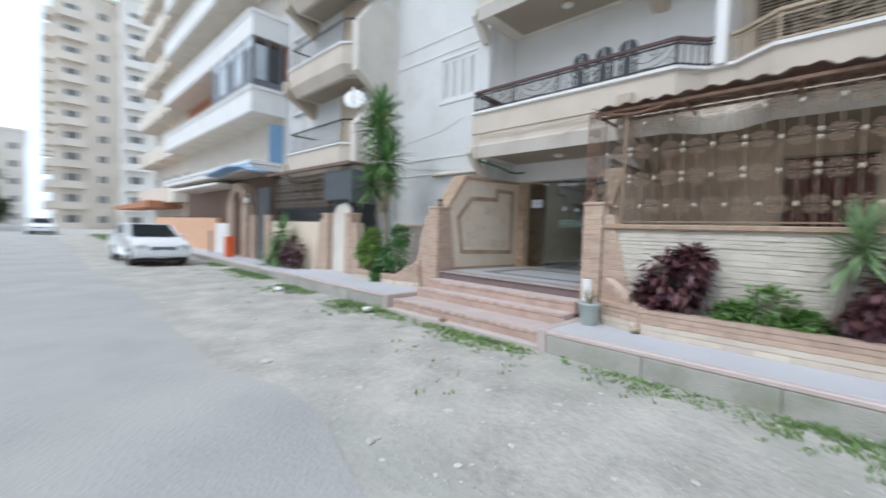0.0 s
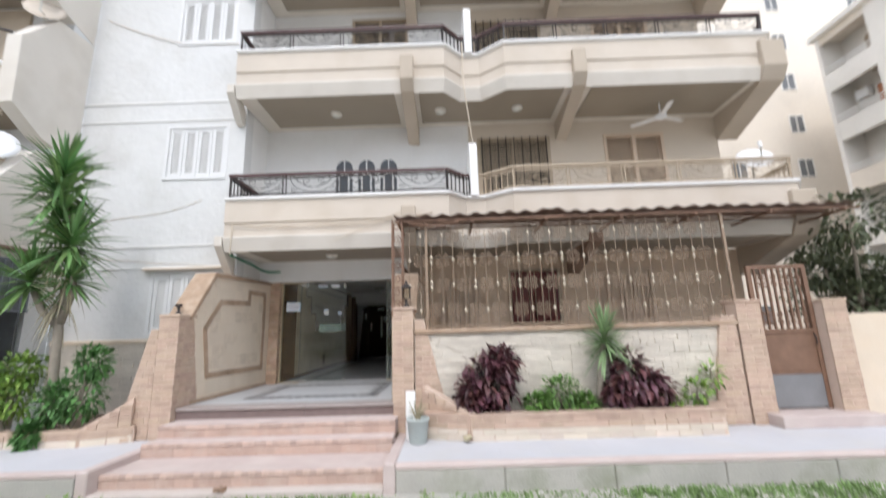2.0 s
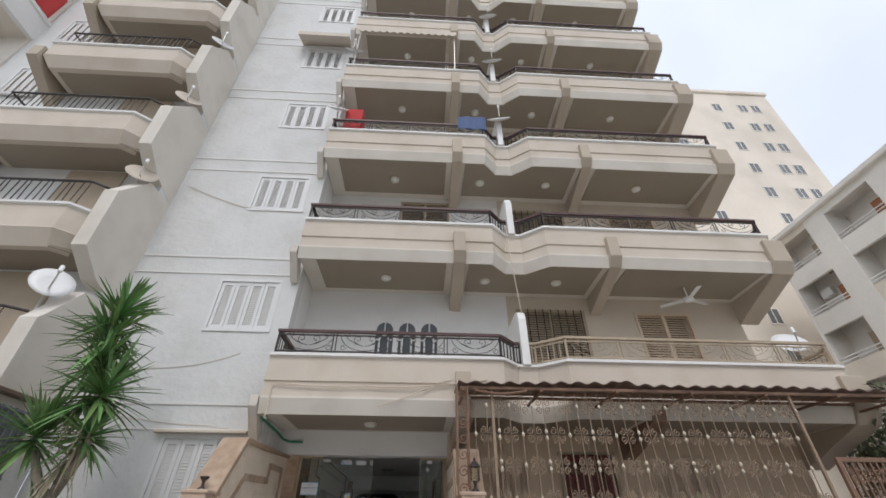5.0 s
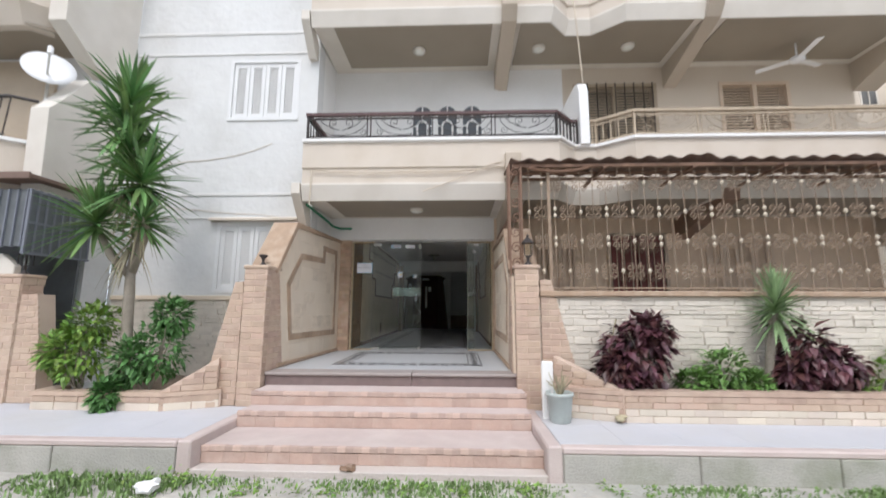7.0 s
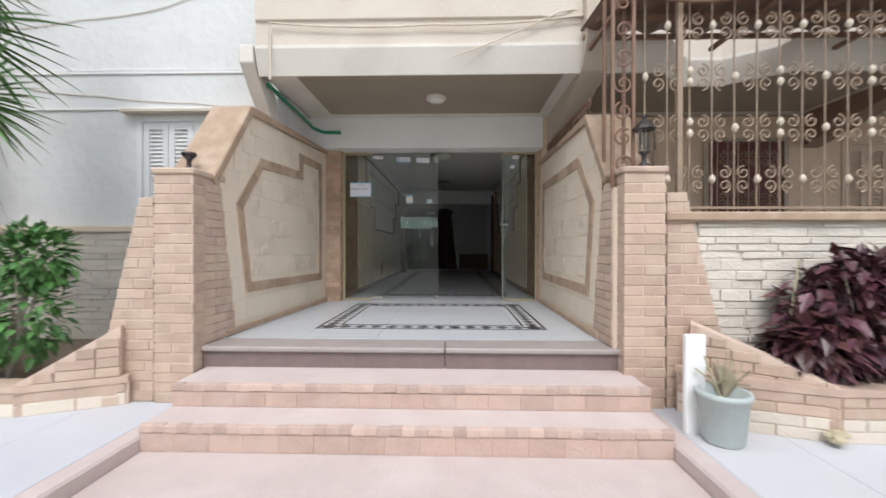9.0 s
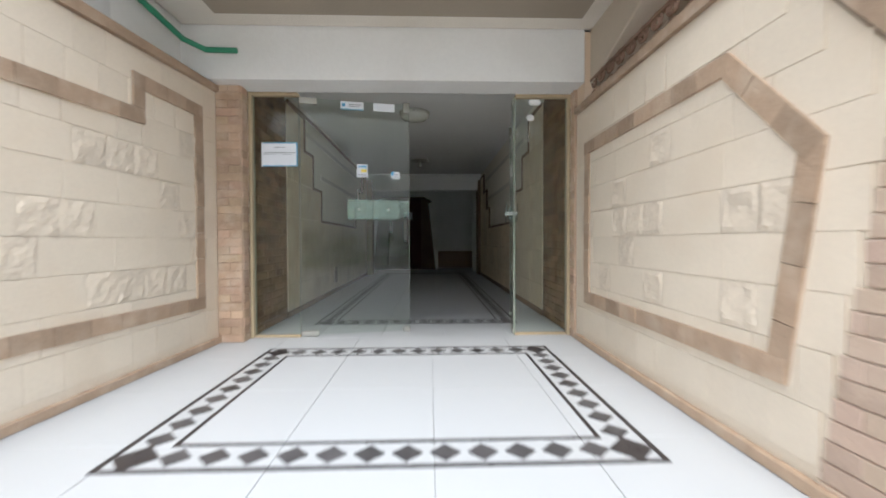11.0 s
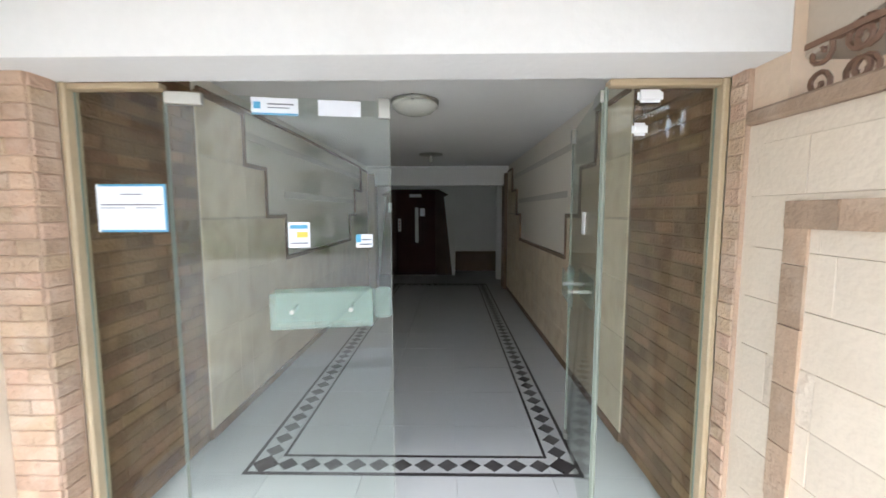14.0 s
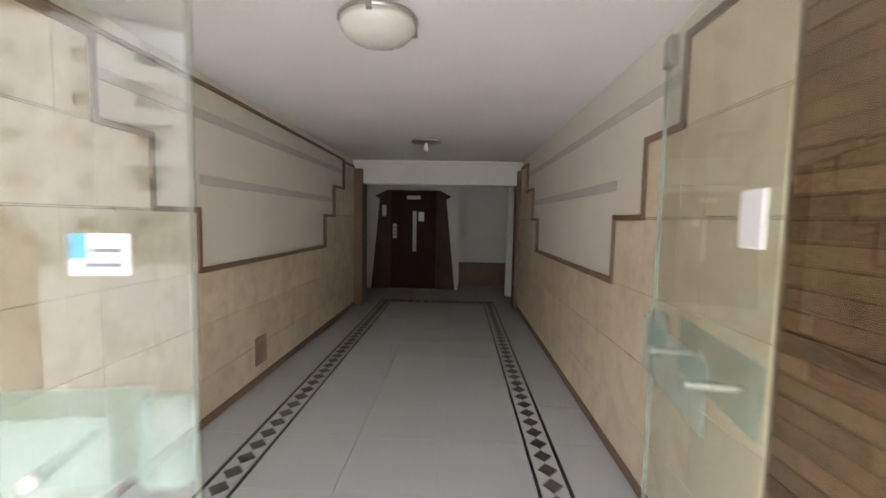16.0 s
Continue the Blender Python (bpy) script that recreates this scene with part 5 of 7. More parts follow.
solid("leaning_slab", soft_box(1.93, 2.06, -0.52, -0.48, PZ, 1.02, 0.006), PAINT_WHITE, "white stone slab leaning behind the pot", "stone slab")

# gate between the right piers
gate = thing("iron_gate", (7.70, 0.05, PZ), "brown iron gate with solid lower panels and curled bars", "gate")
part("panel", soft_box(7.24, 8.13, 0.03, 0.06, 0.56, 1.04, 0.006), GATE_GREY, gate, "grey sheet panel")
part("panel", soft_box(7.24, 8.13, 0.035, 0.06, 1.08, 1.64, 0.006), IRON_BROWN, gate, "brown sheet panel")
part("gate_frame", boxes((7.23, 7.29, 0.02, 0.07, 0.54, 2.68), (8.08, 8.14, 0.02, 0.07, 0.54, 2.68), (7.29, 8.08, 0.02, 0.07, 2.62, 2.68), (7.29, 8.08, 0.02, 0.07, 1.64, 1.70), (7.29, 8.08, 0.02, 0.07, 1.04, 1.08)), IRON_BROWN, gate)
for k in range(8):
    x = 7.355 + k * 0.094
    part("gate_bar", boxes((x - 0.012, x + 0.012, 0.03, 0.06, 1.70, 2.62)), IRON_BROWN, gate)
for k in range(3):
    for z in (1.86, 2.44):
        piece("scroll", curl_dark, gate, pose(7.43 + k * 0.255, 0.028, z))
part("handle", tubes([(8.05, 0.0, 1.45), (8.05, -0.03, 1.48), (8.05, -0.03, 1.58), (8.05, 0.0, 1.61)], 0.01, 6), IRON, gate, "dark pull handle")
solid("gate_step", soft_box(7.05, 8.45, -0.42, 0.2, PZ, PZ + 0.16, 0.01), PAVER, "pink brick step before the gate", "step")
built("wall_garden_right", boxes((8.50, 14, -0.05, 0.2, 0.2, 1.9)), CLAD, "cream garden wall")


# ---- plants ----
def blades(heads, n, length, width, material_droop, seed, up=0.35):
    """Sword leaves that fan out from growing points."""
    rng = random.Random(seed)
    V, Fc = [], []
    for hx, hy, hz, s in heads:
        for k in range(n):
            a, e = rng.uniform(0, math.tau), rng.uniform(-0.75, 1.35)
            L = length * s * rng.uniform(0.75, 1.1)
            d = Vector((math.cos(a) * math.cos(e), math.sin(a) * math.cos(e), math.sin(e) + up * 0.3))
            d.normalize()
            side = d.cross(Vector((0, 0, 1)))
            side = side.normalized() if side.length > 0.05 else Vector((1, 0, 0))
            nrm = side.cross(d)
            p0 = Vector((hx, hy, hz + 0.10 * s * (e - 0.3)))
            i0 = len(V)
            for u, w in ((0.0, 0.5), (0.25, 1.0), (0.6, 0.8), (0.85, 0.4)):
                c = p0 + d * (L * u) - Vector((0, 0, material_droop * L * u * u * (1.2 - e * 0.6)))
                V += [c - side * width * w * s, c - nrm * width * 0.35 * w, c + side * width * w * s]
            V.append(p0 + d * L - Vector((0, 0, material_droop * L * (1.2 - e * 0.6))))
            for r in range(3):
                b = i0 + 3 * r
                Fc += [(b, b + 1, b + 4, b + 3), (b + 1, b + 2, b + 5, b + 4)]
            b = i0 + 9
            Fc += [(b, b + 1, i0 + 12), (b + 1, b + 2, i0 + 12)]
    return V, Fc


def raw(name, V, Fc, material, parent, label="", stuff=False):
    me = bpy.data.meshes.new(name)
    me.from_pydata([tuple(v) for v in V], [], Fc)
    me.materials.append(material)
    ob = new(name, me)
    if parent:
        ob.parent = parent
        ob.matrix_parent_inverse = parent.matrix_basis.inverted()
    return tagged(ob, label, kind="stuff" if stuff else "")


yucca = thing("yucca_tree", (-3.42, -0.05, 0.5), "tall many-headed yucca with sword leaves in a planter", "tree")
part("trunk", tubes([(-3.42, -0.05, 0.45), (-3.44, -0.05, 1.1), (-3.47, -0.06, 1.7), (-3.50, -0.05, 2.15)], 0.075, 9, 0.058), BARK, yucca, "grey ringed trunk", True)
for pts in ([(-3.50, -0.05, 2.1), (-3.42, -0.05, 2.7), (-3.5, -0.08, 3.4), (-3.72, -0.1, 4.35)], [(-3.48, -0.05, 2.1), (-3.30, -0.1, 2.6), (-3.38, -0.12, 3.2)], [(-3.50, -0.05, 2.05), (-3.75, -0.1, 2.3), (-3.93, -0.1, 2.6)]):
    part("limb", tubes(pts, 0.055, 8, 0.04), BARK, yucca, "grey limb", True)
V, Fc = blades([(-3.76, -0.1, 4.55, 0.95), (-3.74, -0.1, 4.18, 1.0), (-3.66, -0.1, 3.80, 0.8), (-3.38, -0.18, 3.34, 1.0), (-3.99, -0.14, 2.78, 0.95), (-3.34, -0.12, 2.78, 0.7)], 98, 0.80, 0.033, 0.15, 5)
raw("crown", V, Fc, YUCCA, yucca, "dense green sword leaves")
V, Fc = blades([(-3.5, -0.08, 2.5, 0.6), (-3.6, -0.08, 3.3, 0.6), (-3.42, -0.1, 2.9, 0.6)], 22, 0.6, 0.03, 0.9, 6, -1.5)
raw("dry_leaves", V, Fc, YUCCA_DRY, yucca, "hanging dry leaves")
yucca2 = thing("small_yucca", (4.55, -0.3, 0.6), "young yucca with arching leaves among the shrubs", "plant")
part("trunk", tubes([(4.60, -0.3, 0.6), (4.66, -0.3, 1.0), (4.77, -0.3, 1.58)], 0.05, 8, 0.045), BARK, yucca2, "", True)
V, Fc = blades([(4.78, -0.32, 1.60, 1.0), (4.8, -0.32, 1.70, 0.8)], 64, 0.52, 0.022, 0.14, 7)
raw("crown", V, Fc, YUCCA_PALE, yucca2, "arching green leaves")


def leaf_ball(blobs, n, size, seed, droop=0.2, shell=0.55):
    """Leaves scattered through uneven clumps; each leaf is folded along its rib."""
    rng = random.Random(seed)
    V, Fc = [], []
    for cx, cy, cz, rx, ry, rz in blobs:
        for k in range(n):
            d = Vector((rng.gauss(0, 1), rng.gauss(0, 1), rng.gauss(0, 1))).normalized()
            r = rng.uniform(shell, 1.05) * (0.85 + 0.25 * noise.noise(d * 2.3 + Vector((seed, 0, 0))))
            c = Vector((cx + d.x * rx * r, cy + d.y * ry * r, cz + d.z * rz * r))
            out = (d + Vector((rng.uniform(-0.7, 0.7), rng.uniform(-0.7, 0.7), rng.uniform(-0.5, 0.6) - droop))).normalized()
            side = out.cross(Vector((rng.uniform(-0.3, 0.3), rng.uniform(-0.3, 0.3), 1)))
            side = side.normalized() if side.length > 0.05 else Vector((1, 0, 0))
            nrm = side.cross(out)
            s = size * rng.uniform(0.65, 1.25)
            i0 = len(V)
            V += [c, c + out * s * 0.35 + side * s * 0.26 + nrm * s * 0.08, c + out * s * 0.45, c + out * s * 0.35 - side * s * 0.26 + nrm * s * 0.08, c + out * s - nrm * s * 0.12]
            Fc += [(i0, i0 + 1, i0 + 2), (i0, i0 + 2, i0 + 3), (i0 + 1, i0 + 4, i0 + 2), (i0 + 2, i0 + 4, i0 + 3)]
    return V, Fc


def shrub(name, at, blobs, n, size, material, label, seed, droop=0.2):
    t = thing(name, at, label, "shrub", "planter shrubs")
    bm = bmesh.new()
    rng = random.Random(seed)
    for cx, cy, cz, rx, ry, rz in blobs:
        for k in range(5):
            tube(bm, [at, (cx + rng.uniform(-0.3, 0.3) * rx, cy + rng.uniform(-0.3, 0.3) * ry, cz - 0.3 * rz), (cx + rng.uniform(-0.8, 0.8) * rx, cy + rng.uniform(-0.8, 0.8) * ry, cz + rng.uniform(0.2, 0.8) * rz)], 0.012, 5, 0.004)
    part("branchwork", bm, BARK, t)
    V, Fc = leaf_ball(blobs, n, size, seed, droop)
    raw("foliage", V, Fc, material, t)
    return t


shrub("green_shrub", (-3.9, -0.15, 0.5), [(-3.95, -0.18, 1.05, 0.42, 0.32, 0.42), (-3.85, -0.15, 1.4, 0.34, 0.28, 0.30), (-4.2, -0.15, 1.05, 0.28, 0.25, 0.30)], 520, 0.105, BUSH, "bright light-green leafy shrub", 11)
shrub("green_shrub", (-3.0, -0.15, 0.5), [(-2.9, -0.15, 1.1, 0.38, 0.3, 0.45), (-2.8, -0.12, 1.5, 0.26, 0.24, 0.28), (-3.2, -0.22, 0.95, 0.28, 0.24, 0.35), (-3.32, -0.42, 0.55, 0.16, 0.12, 0.22)], 480, 0.105, BUSH_DARK, "mid-green leafy shrub beside the yucca", 12)
shrub("purple_shrub", (3.1, -0.3, 0.6), [(3.1, -0.32, 1.1, 0.46, 0.33, 0.42), (3.25, -0.3, 1.35, 0.28, 0.25, 0.24), (2.9, -0.35, 0.9, 0.3, 0.25, 0.25)], 430, 0.15, PURPLE, "round purple-leaved shrub in the planter", 13, 0.6)
shrub("green_shrub", (4.1, -0.35, 0.6), [(4.1, -0.36, 0.92, 0.34, 0.25, 0.28), (3.75, -0.36, 0.78, 0.25, 0.2, 0.14), (4.4, -0.36, 0.78, 0.2, 0.2, 0.14)], 520, 0.085, BUSH_LOW, "low green shrub in the planter", 14)
shrub("purple_shrub", (5.1, -0.35, 0.6), [(5.08, -0.34, 1.12, 0.33, 0.28, 0.40), (5.36, -0.36, 0.95, 0.30, 0.25, 0.28), (4.90, -0.36, 0.90, 0.20, 0.2, 0.22)], 300, 0.16, PURPLE, "drooping purple-brown shrub in the planter", 15, 0.9)
shrub("sparse_shrub", (6.0, -0.3, 0.6), [(5.62, -0.35, 0.75, 0.18, 0.2, 0.10), (6.0, -0.32, 0.88, 0.20, 0.2, 0.16), (6.28, -0.25, 1.1, 0.18, 0.18, 0.20)], 80, 0.10, BUSH, "sparse twiggy shrub at the planter's end", 16)
solid("garden_cane", tubes([(2.62, -0.4, 0.62), (2.95, -0.15, 1.5)], 0.01, 5), YUCCA_DRY, "thin cane leaning on the stone wall", "cane")
shrub("purple_shrub", (-7.9, -0.4, 0.3), [(-7.8, -0.4, 0.85, 0.46, 0.3, 0.52), (-8.15, -0.4, 0.7, 0.34, 0.3, 0.36)], 300, 0.16, PURPLE, "purple shrub before the neighbouring house", 17, 0.7)
yucca3 = thing("small_yucca", (-9.0, -0.4, 0.3), "low fan-leaved plant before the neighbouring house", "plant")
V, Fc = blades([(-9.2, -0.4, 0.6, 1.0), (-8.9, -0.4, 0.75, 1.0), (-8.6, -0.4, 1.45, 0.9)], 80, 0.78, 0.03, 0.4, 9)
raw("crown", V, Fc, YUCCA, yucca3)
part("trunk", tubes([(-8.8, -0.4, 0.25), (-8.6, -0.4, 1.45)], 0.05, 7), BARK, yucca3)


def tree(at, h, r, material, seed, n, label, size=0.3):
    """A tapered trunk, forked limbs and an uneven crown of leaf clumps."""
    rng = random.Random(seed)
    t = thing("tree", at, label, "tree", "street trees")
    x, y, z = at
    part("trunk", tubes([(x, y, z - 0.1), (x + 0.1, y, z + h * 0.3), (x, y + 0.1, z + h * 0.55)], h * 0.035, 8, h * 0.02), BARK, t, "", True)
    blobs = []
    for k in range(9):
        a, q = rng.uniform(0, math.tau), rng.uniform(0.2, 0.75) * r
        c = (x + q * math.cos(a), y + q * math.sin(a), z + h * rng.uniform(0.45, 0.88))
        part("limb", tubes([(x, y, z + h * 0.42), ((x + c[0]) / 2, (y + c[1]) / 2, z + h * 0.5), c], h * 0.015, 6, h * 0.005), BARK, t)
        blobs.append((*c, r * rng.uniform(0.3, 0.5), r * rng.uniform(0.3, 0.5), h * rng.uniform(0.1, 0.16)))
    V, Fc = leaf_ball(blobs, n, size, seed)
    raw("crown", V, Fc, material, t)
    return t


tree((10.4, 1.6, PZ), 3.7, 1.5, OLIVE, 31, 420, "olive-green street tree beyond the gate", 0.16)
for k, (x, y, h) in enumerate(((-70, -12, 9), (-62, -13.5, 8), (-80, -14, 10), (-56, -9, 4))):
    tree((x, y, GZ), h, h * 0.42, OLIVE, 40 + k, 260, "dark green tree far down the street", 0.7)

# ---- weeds, grass, stones and litter ----
rng = random.Random(21)
V, Fc = [], []


def tuft(x, y, z, n, h):
    for k in range(n):
        a, L = rng.uniform(0, math.tau), h * rng.uniform(0.5, 1.2)
        bx0, by0 = x + rng.uniform(-0.05, 0.05), y + rng.uniform(-0.05, 0.05)
        lean = rng.uniform(0.1, 0.7) * L
        w = 0.004 + 0.005 * rng.random()
        i0 = len(V)
        px, py = -math.sin(a) * w, math.cos(a) * w
        V.extend([(bx0 - px, by0 - py, z), (bx0 + px, by0 + py, z), (bx0 + lean * 0.4 * math.cos(a) + px, by0 + lean * 0.4 * math.sin(a) + py, z + L * 0.6), (bx0 + lean * 0.4 * math.cos(a) - px, by0 + lean * 0.4 * math.sin(a) - py, z + L * 0.6), (bx0 + lean * math.cos(a), by0 + lean * math.sin(a), z + L)])
        Fc.extend([(i0, i0 + 1, i0 + 2, i0 + 3), (i0 + 3, i0 + 2, i0 + 4)])


for k in range(4600):
    x = rng.uniform(-13, 11.5)
    d = noise.noise(Vector((x * 0.7, 3.1, 0)))
    if d < -0.30 + 0.45 * rng.random():
        continue
    base = -1.52 if x > -6.5 else -1.25
    y = base - abs(rng.gauss(0, 0.20)) * (1.2 + d)
    tuft(x, y, GZ - 0.005, rng.randint(3, 8), 0.03 + 0.05 * max(0, d + 0.3))
for k in range(500):
    x, y = rng.uniform(-16, 10), -1.6 - abs(rng.gauss(0, 0.75))
    if noise.noise(Vector((x * 0.9, y * 0.9, 1))) > 0.12:
        tuft(x, y, GZ - 0.005, rng.randint(3, 6), 0.05)
for k in range(420):
    tuft(rng.uniform(-45, -16), rng.uniform(-2.6, -1.3), GZ - 0.005, 9, 0.25)
raw("grass", V, Fc, GRASS, None, "ragged green grass and weeds along the kerb", True)
weeds = [(-1.75, -1.72), (-1.35, -1.75), (-0.2, -1.72), (0.35, -1.7), (0.9, -1.72), (1.4, -1.7), (-2.3, -1.7), (2.4, -1.65), (-0.8, -1.75)]
wb = []
for k, (x, y) in enumerate(weeds):
    s = 0.12 if k < 2 else 0.055
    wb += [(x + rng.uniform(-0.25, 0.25), y + rng.uniform(-0.1, 0.1), GZ + s * 0.6, s * rng.uniform(0.8, 1.6), s, s * 0.8) for j in range(3)]
V2, F2 = leaf_ball(wb, 22, 0.045, 60, 0.0, 0.1)
raw("weeds", V2, F2, BUSH, None, "broad-leaved green weeds growing from the ground", True)


def stone_mesh(seed, s):
    r = random.Random(seed)
    bm = bmesh.new()
    bmesh.ops.create_icosphere(bm, subdivisions=1, radius=s)
    for v in bm.verts:
        v.co *= r.uniform(0.65, 1.2)
        v.co.z *= 0.35
    return mesh_of("stone", bm, STONE_CHIP)


stones = [stone_mesh(k, s) for k, s in enumerate((0.018, 0.026, 0.036, 0.05, 0.075))]
rubble = thing("scattered_stones", (1, -3, GZ), "pale stones scattered over the sandy ground", "stones")
for k in range(280):
    x, y = rng.uniform(-7, 8), -1.7 - 3.0 * rng.random() ** 0.8
    piece("stone", stones[min(4, int(abs(rng.gauss(0, 1.5))))], rubble, pose(x, y, GZ + 0.004, 0, 0, rng.uniform(0, 360)))
V3, F3 = [], []
for k in range(9500):
    x, y = rng.uniform(-11, 9), -1.5 - 3.6 * rng.random()
    s, a = 0.004 + 0.014 * rng.random() ** 2, rng.uniform(0, math.tau)
    i0 = len(V3)
    V3 += [(x + s * math.cos(a + q) * rng.uniform(0.7, 1.4), y + s * math.sin(a + q) * rng.uniform(0.7, 1.4), GZ - 0.002) for q in (0, 1.6, 3.1, 4.7)] + [(x, y, GZ + s * 0.7)]
    F3 += [(i0, i0 + 1, i0 + 4), (i0 + 1, i0 + 2, i0 + 4), (i0 + 2, i0 + 3, i0 + 4), (i0 + 3, i0, i0 + 4)]
raw("gravel", V3, F3, STONE_CHIP, None, "loose gravel and grit on the sandy ground", True)
for nm, at, m, lab in (("plastic_bag", (-1.62, -1.85, GZ + 0.06), PLASTIC_WHITE, "crumpled white plastic bag on the ground"), ("dry_leaf", (-0.05, -1.42, 0.155), TRIM_BROWN, "curled dry brown leaf on the step"), ("dry_leaf", (2.75, -0.66, PZ + 0.06), YUCCA_DRY, "clump of dry leaves by the planter"), ("plastic_bag", (-4.9, -2.1, GZ + 0.04), PLASTIC_WHITE, "crumpled pale litter on the ground"), ("litter", (-4.4, -2.05, GZ + 0.03), INK, "dark litter on the ground")):
    bm = bmesh.new()
    bmesh.ops.create_icosphere(bm, subdivisions=2, radius=0.11 if "bag" in nm else 0.07)
    r = random.Random(at[0])
    for v in bm.verts:
        v.co *= r.uniform(0.55, 1.25)
        v.co.z *= 0.5
        v.co += Vector(at)
    solid(nm, bm, m, lab, "litter")

# ---- neighbouring house ----
house = thing("neighbour_house", (-11, 1.5, 0), "white neighbouring apartment house with balconies and a bay", "house")
N1, NST = 4.10, 2.83
part("wall", boxes((-26, -5.174, 1.0, 1.495, 0, TOPZ)), PLASTER, house, "white plastered front")
part("roof", boxes((-26, -5.15, 1.0, 12, TOPZ, TOPZ + 0.2)), CONCRETE, house)
NB_FRONT = [(-9.1, 1.0), (-9.1, -0.05), (-5.78, -0.05), (-5.47, 0.22)]
BAY_FRONT = [(-26, -0.4), (-11.55, -0.4), (-11.55, 1.0)]
for i in range(LEVELS + 1):
    F = N1 + NST * i
    b = part("balcony", sweep(NB_FRONT, [(0.0, F - 0.06), (0.0, F - 0.58), (0.01, F - 0.60), (-0.17, F - 0.92), (-0.30, F - 0.92), (-0.14, F - 0.06)]), FASCIA, house, "cream rendered balcony")
    part("coping", sweep(NB_FRONT, [(0.05, F), (0.05, F - 0.05), (0.0, F - 0.07), (-0.18, F - 0.07), (-0.18, F)]), PAINT_WHITE, b)
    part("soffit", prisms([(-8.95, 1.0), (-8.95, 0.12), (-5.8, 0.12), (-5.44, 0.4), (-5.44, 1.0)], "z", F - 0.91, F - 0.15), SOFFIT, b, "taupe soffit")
    part("wing_wall", prisms([(0.12, F - 0.84), (0.08, F + 0.50), (0.16, F + 0.58), (0.66, F + 1.28), (0.80, F + 1.31), (1.496, F + 1.315), (1.496, F - 1.5), (0.72, F - 1.26)], "x", -5.46, -5.164, 0.006), FASCIA_LOW, b, "pale wing wall")
    part("bracket", prisms([(-0.14, F - 0.35), (-0.14, F - 0.75), (1.0, F - 1.4), (1.0, F - 0.35)], "x", -9.4, -9.12), BEAM, b, "beige bracket")
    bm = bmesh.new()
    tube(bm, [(-9.0, 0.9, F + 0.66), (-9.0, 0.03, F + 0.66), (-5.75, 0.03, F + 0.66), (-5.5, 0.22, F + 0.66)], 0.028, 6)
    tube(bm, [(-9.0, 0.03, F + 0.06), (-5.75, 0.03, F + 0.06)], 0.012, 5)
    for k in range(24):
        x = -9.0 + k * 0.14
        tube(bm, [(x, 0.03, F), (x + (0.05 if k % 3 else 0), 0.03, F + 0.66)], 0.010, 5)
    tagged(part("railing", bm, IRON, b, "black iron railing"), kind="stuff")
    part("balcony_door", boxes((-7.4, -6.1, 0.95, 1.0, F - 0.1, F + 1.85)), SHUTTER_TAN, b, "tan shutters")
    drop = 0.95 if i else 0.32
    q = part("bay_balcony", sweep(BAY_FRONT, [(0.0, F), (0.0, F - drop), (-0.14, F - drop), (-0.14, F)]), PAINT_WHITE, house, "long white balcony")
    part("lip", sweep(BAY_FRONT, [(0.06, F + 0.02), (0.06, F - 0.10), (0.001, F - 0.14), (0.001, F + 0.02)]), PAINT_WHITE, q)
    part("slab", boxes((-26, -11.7, -0.26, 1.0, F - drop, F - drop + 0.15)), FASCIA_LOW, q, "pale soffit")
    part("back_wall", boxes((-26, -11.6, 0.94, 0.997, F - drop + 0.15, F + NST - 0.95)), TERRACOTTA if i == 1 else FASCIA_LOW, q)
for k in range(5):
    louvre_window(-10.82, -9.95, 5.96 + 2.83 * k, 7.15 + 2.83 * k, 0.945, SHUTTER_WHITE, SHUTTER_TAN, "neighbour windows", "white barred window in the neighbour's plaster wall")
# brown sheet before the white plaster; its dark colour stands in for shade
part("ground_wall", boxes((-26, -12.1, 0.90, 0.998, 0.2, 3.78)), IRON_BROWN, house, "dark brown sheet over the ground floor wall, shade put into its colour")
# glazed bay on the second floor
FB = N1 + NST
bay = thing("glazed_bay", (-13.5, 0.2, FB), "dark framed glazed enclosure on the neighbour's balcony", "glazed bay")
for k in range(5):
    x = -15.4 + k * 0.96 - 0.98
    pn = part("sash", boxes((x + 0.03, x + 0.93, -0.36, -0.32, FB + 0.30, FB + 1.45)), WINDOW_PALE if k % 2 else WINDOW_DARK, bay, "glazed sash")
    part("mullion", boxes((x - 0.04, x + 0.03, -0.39, -0.29, FB + 0.02, FB + 1.88)), INK, pn, "dark mullion")
for y in (-0.32, 0.2):
    part("sash", boxes((-11.62, -11.59, y + 0.03, y + 0.49, FB + 0.30, FB + 1.6)), WINDOW_PALE if y < 0 else WINDOW_DARK, bay, "side sash")
    part("mullion", boxes((-11.66, -11.55, y - 0.04, y + 0.03, FB + 0.02, FB + 1.88)), INK, bay)
part("lower_panel", boxes((-16.4, -11.56, -0.39, -0.33, FB + 0.02, FB + 0.28), (-11.63, -11.57, -0.29, 0.75, FB + 0.02, FB + 0.28)), INK, bay, "dark lower panel")
part("top_light", boxes((-16.4, -11.56, -0.36, -0.32, FB + 1.5, FB + 1.85)), WINDOW_PALE, bay)
part("mullion", boxes((-11.65, -11.55, 0.69, 0.78, FB + 0.02, FB + 1.88)), INK, bay)
solid("wall_shutter", boxes((-11.58, -11.53, 0.3, 0.85, N1 + 0.0, N1 + 1.5)), BLUE_SHUTTER, "faded blue shutter on the neighbour's side balcony", "shutter")
bm = bmesh.new()
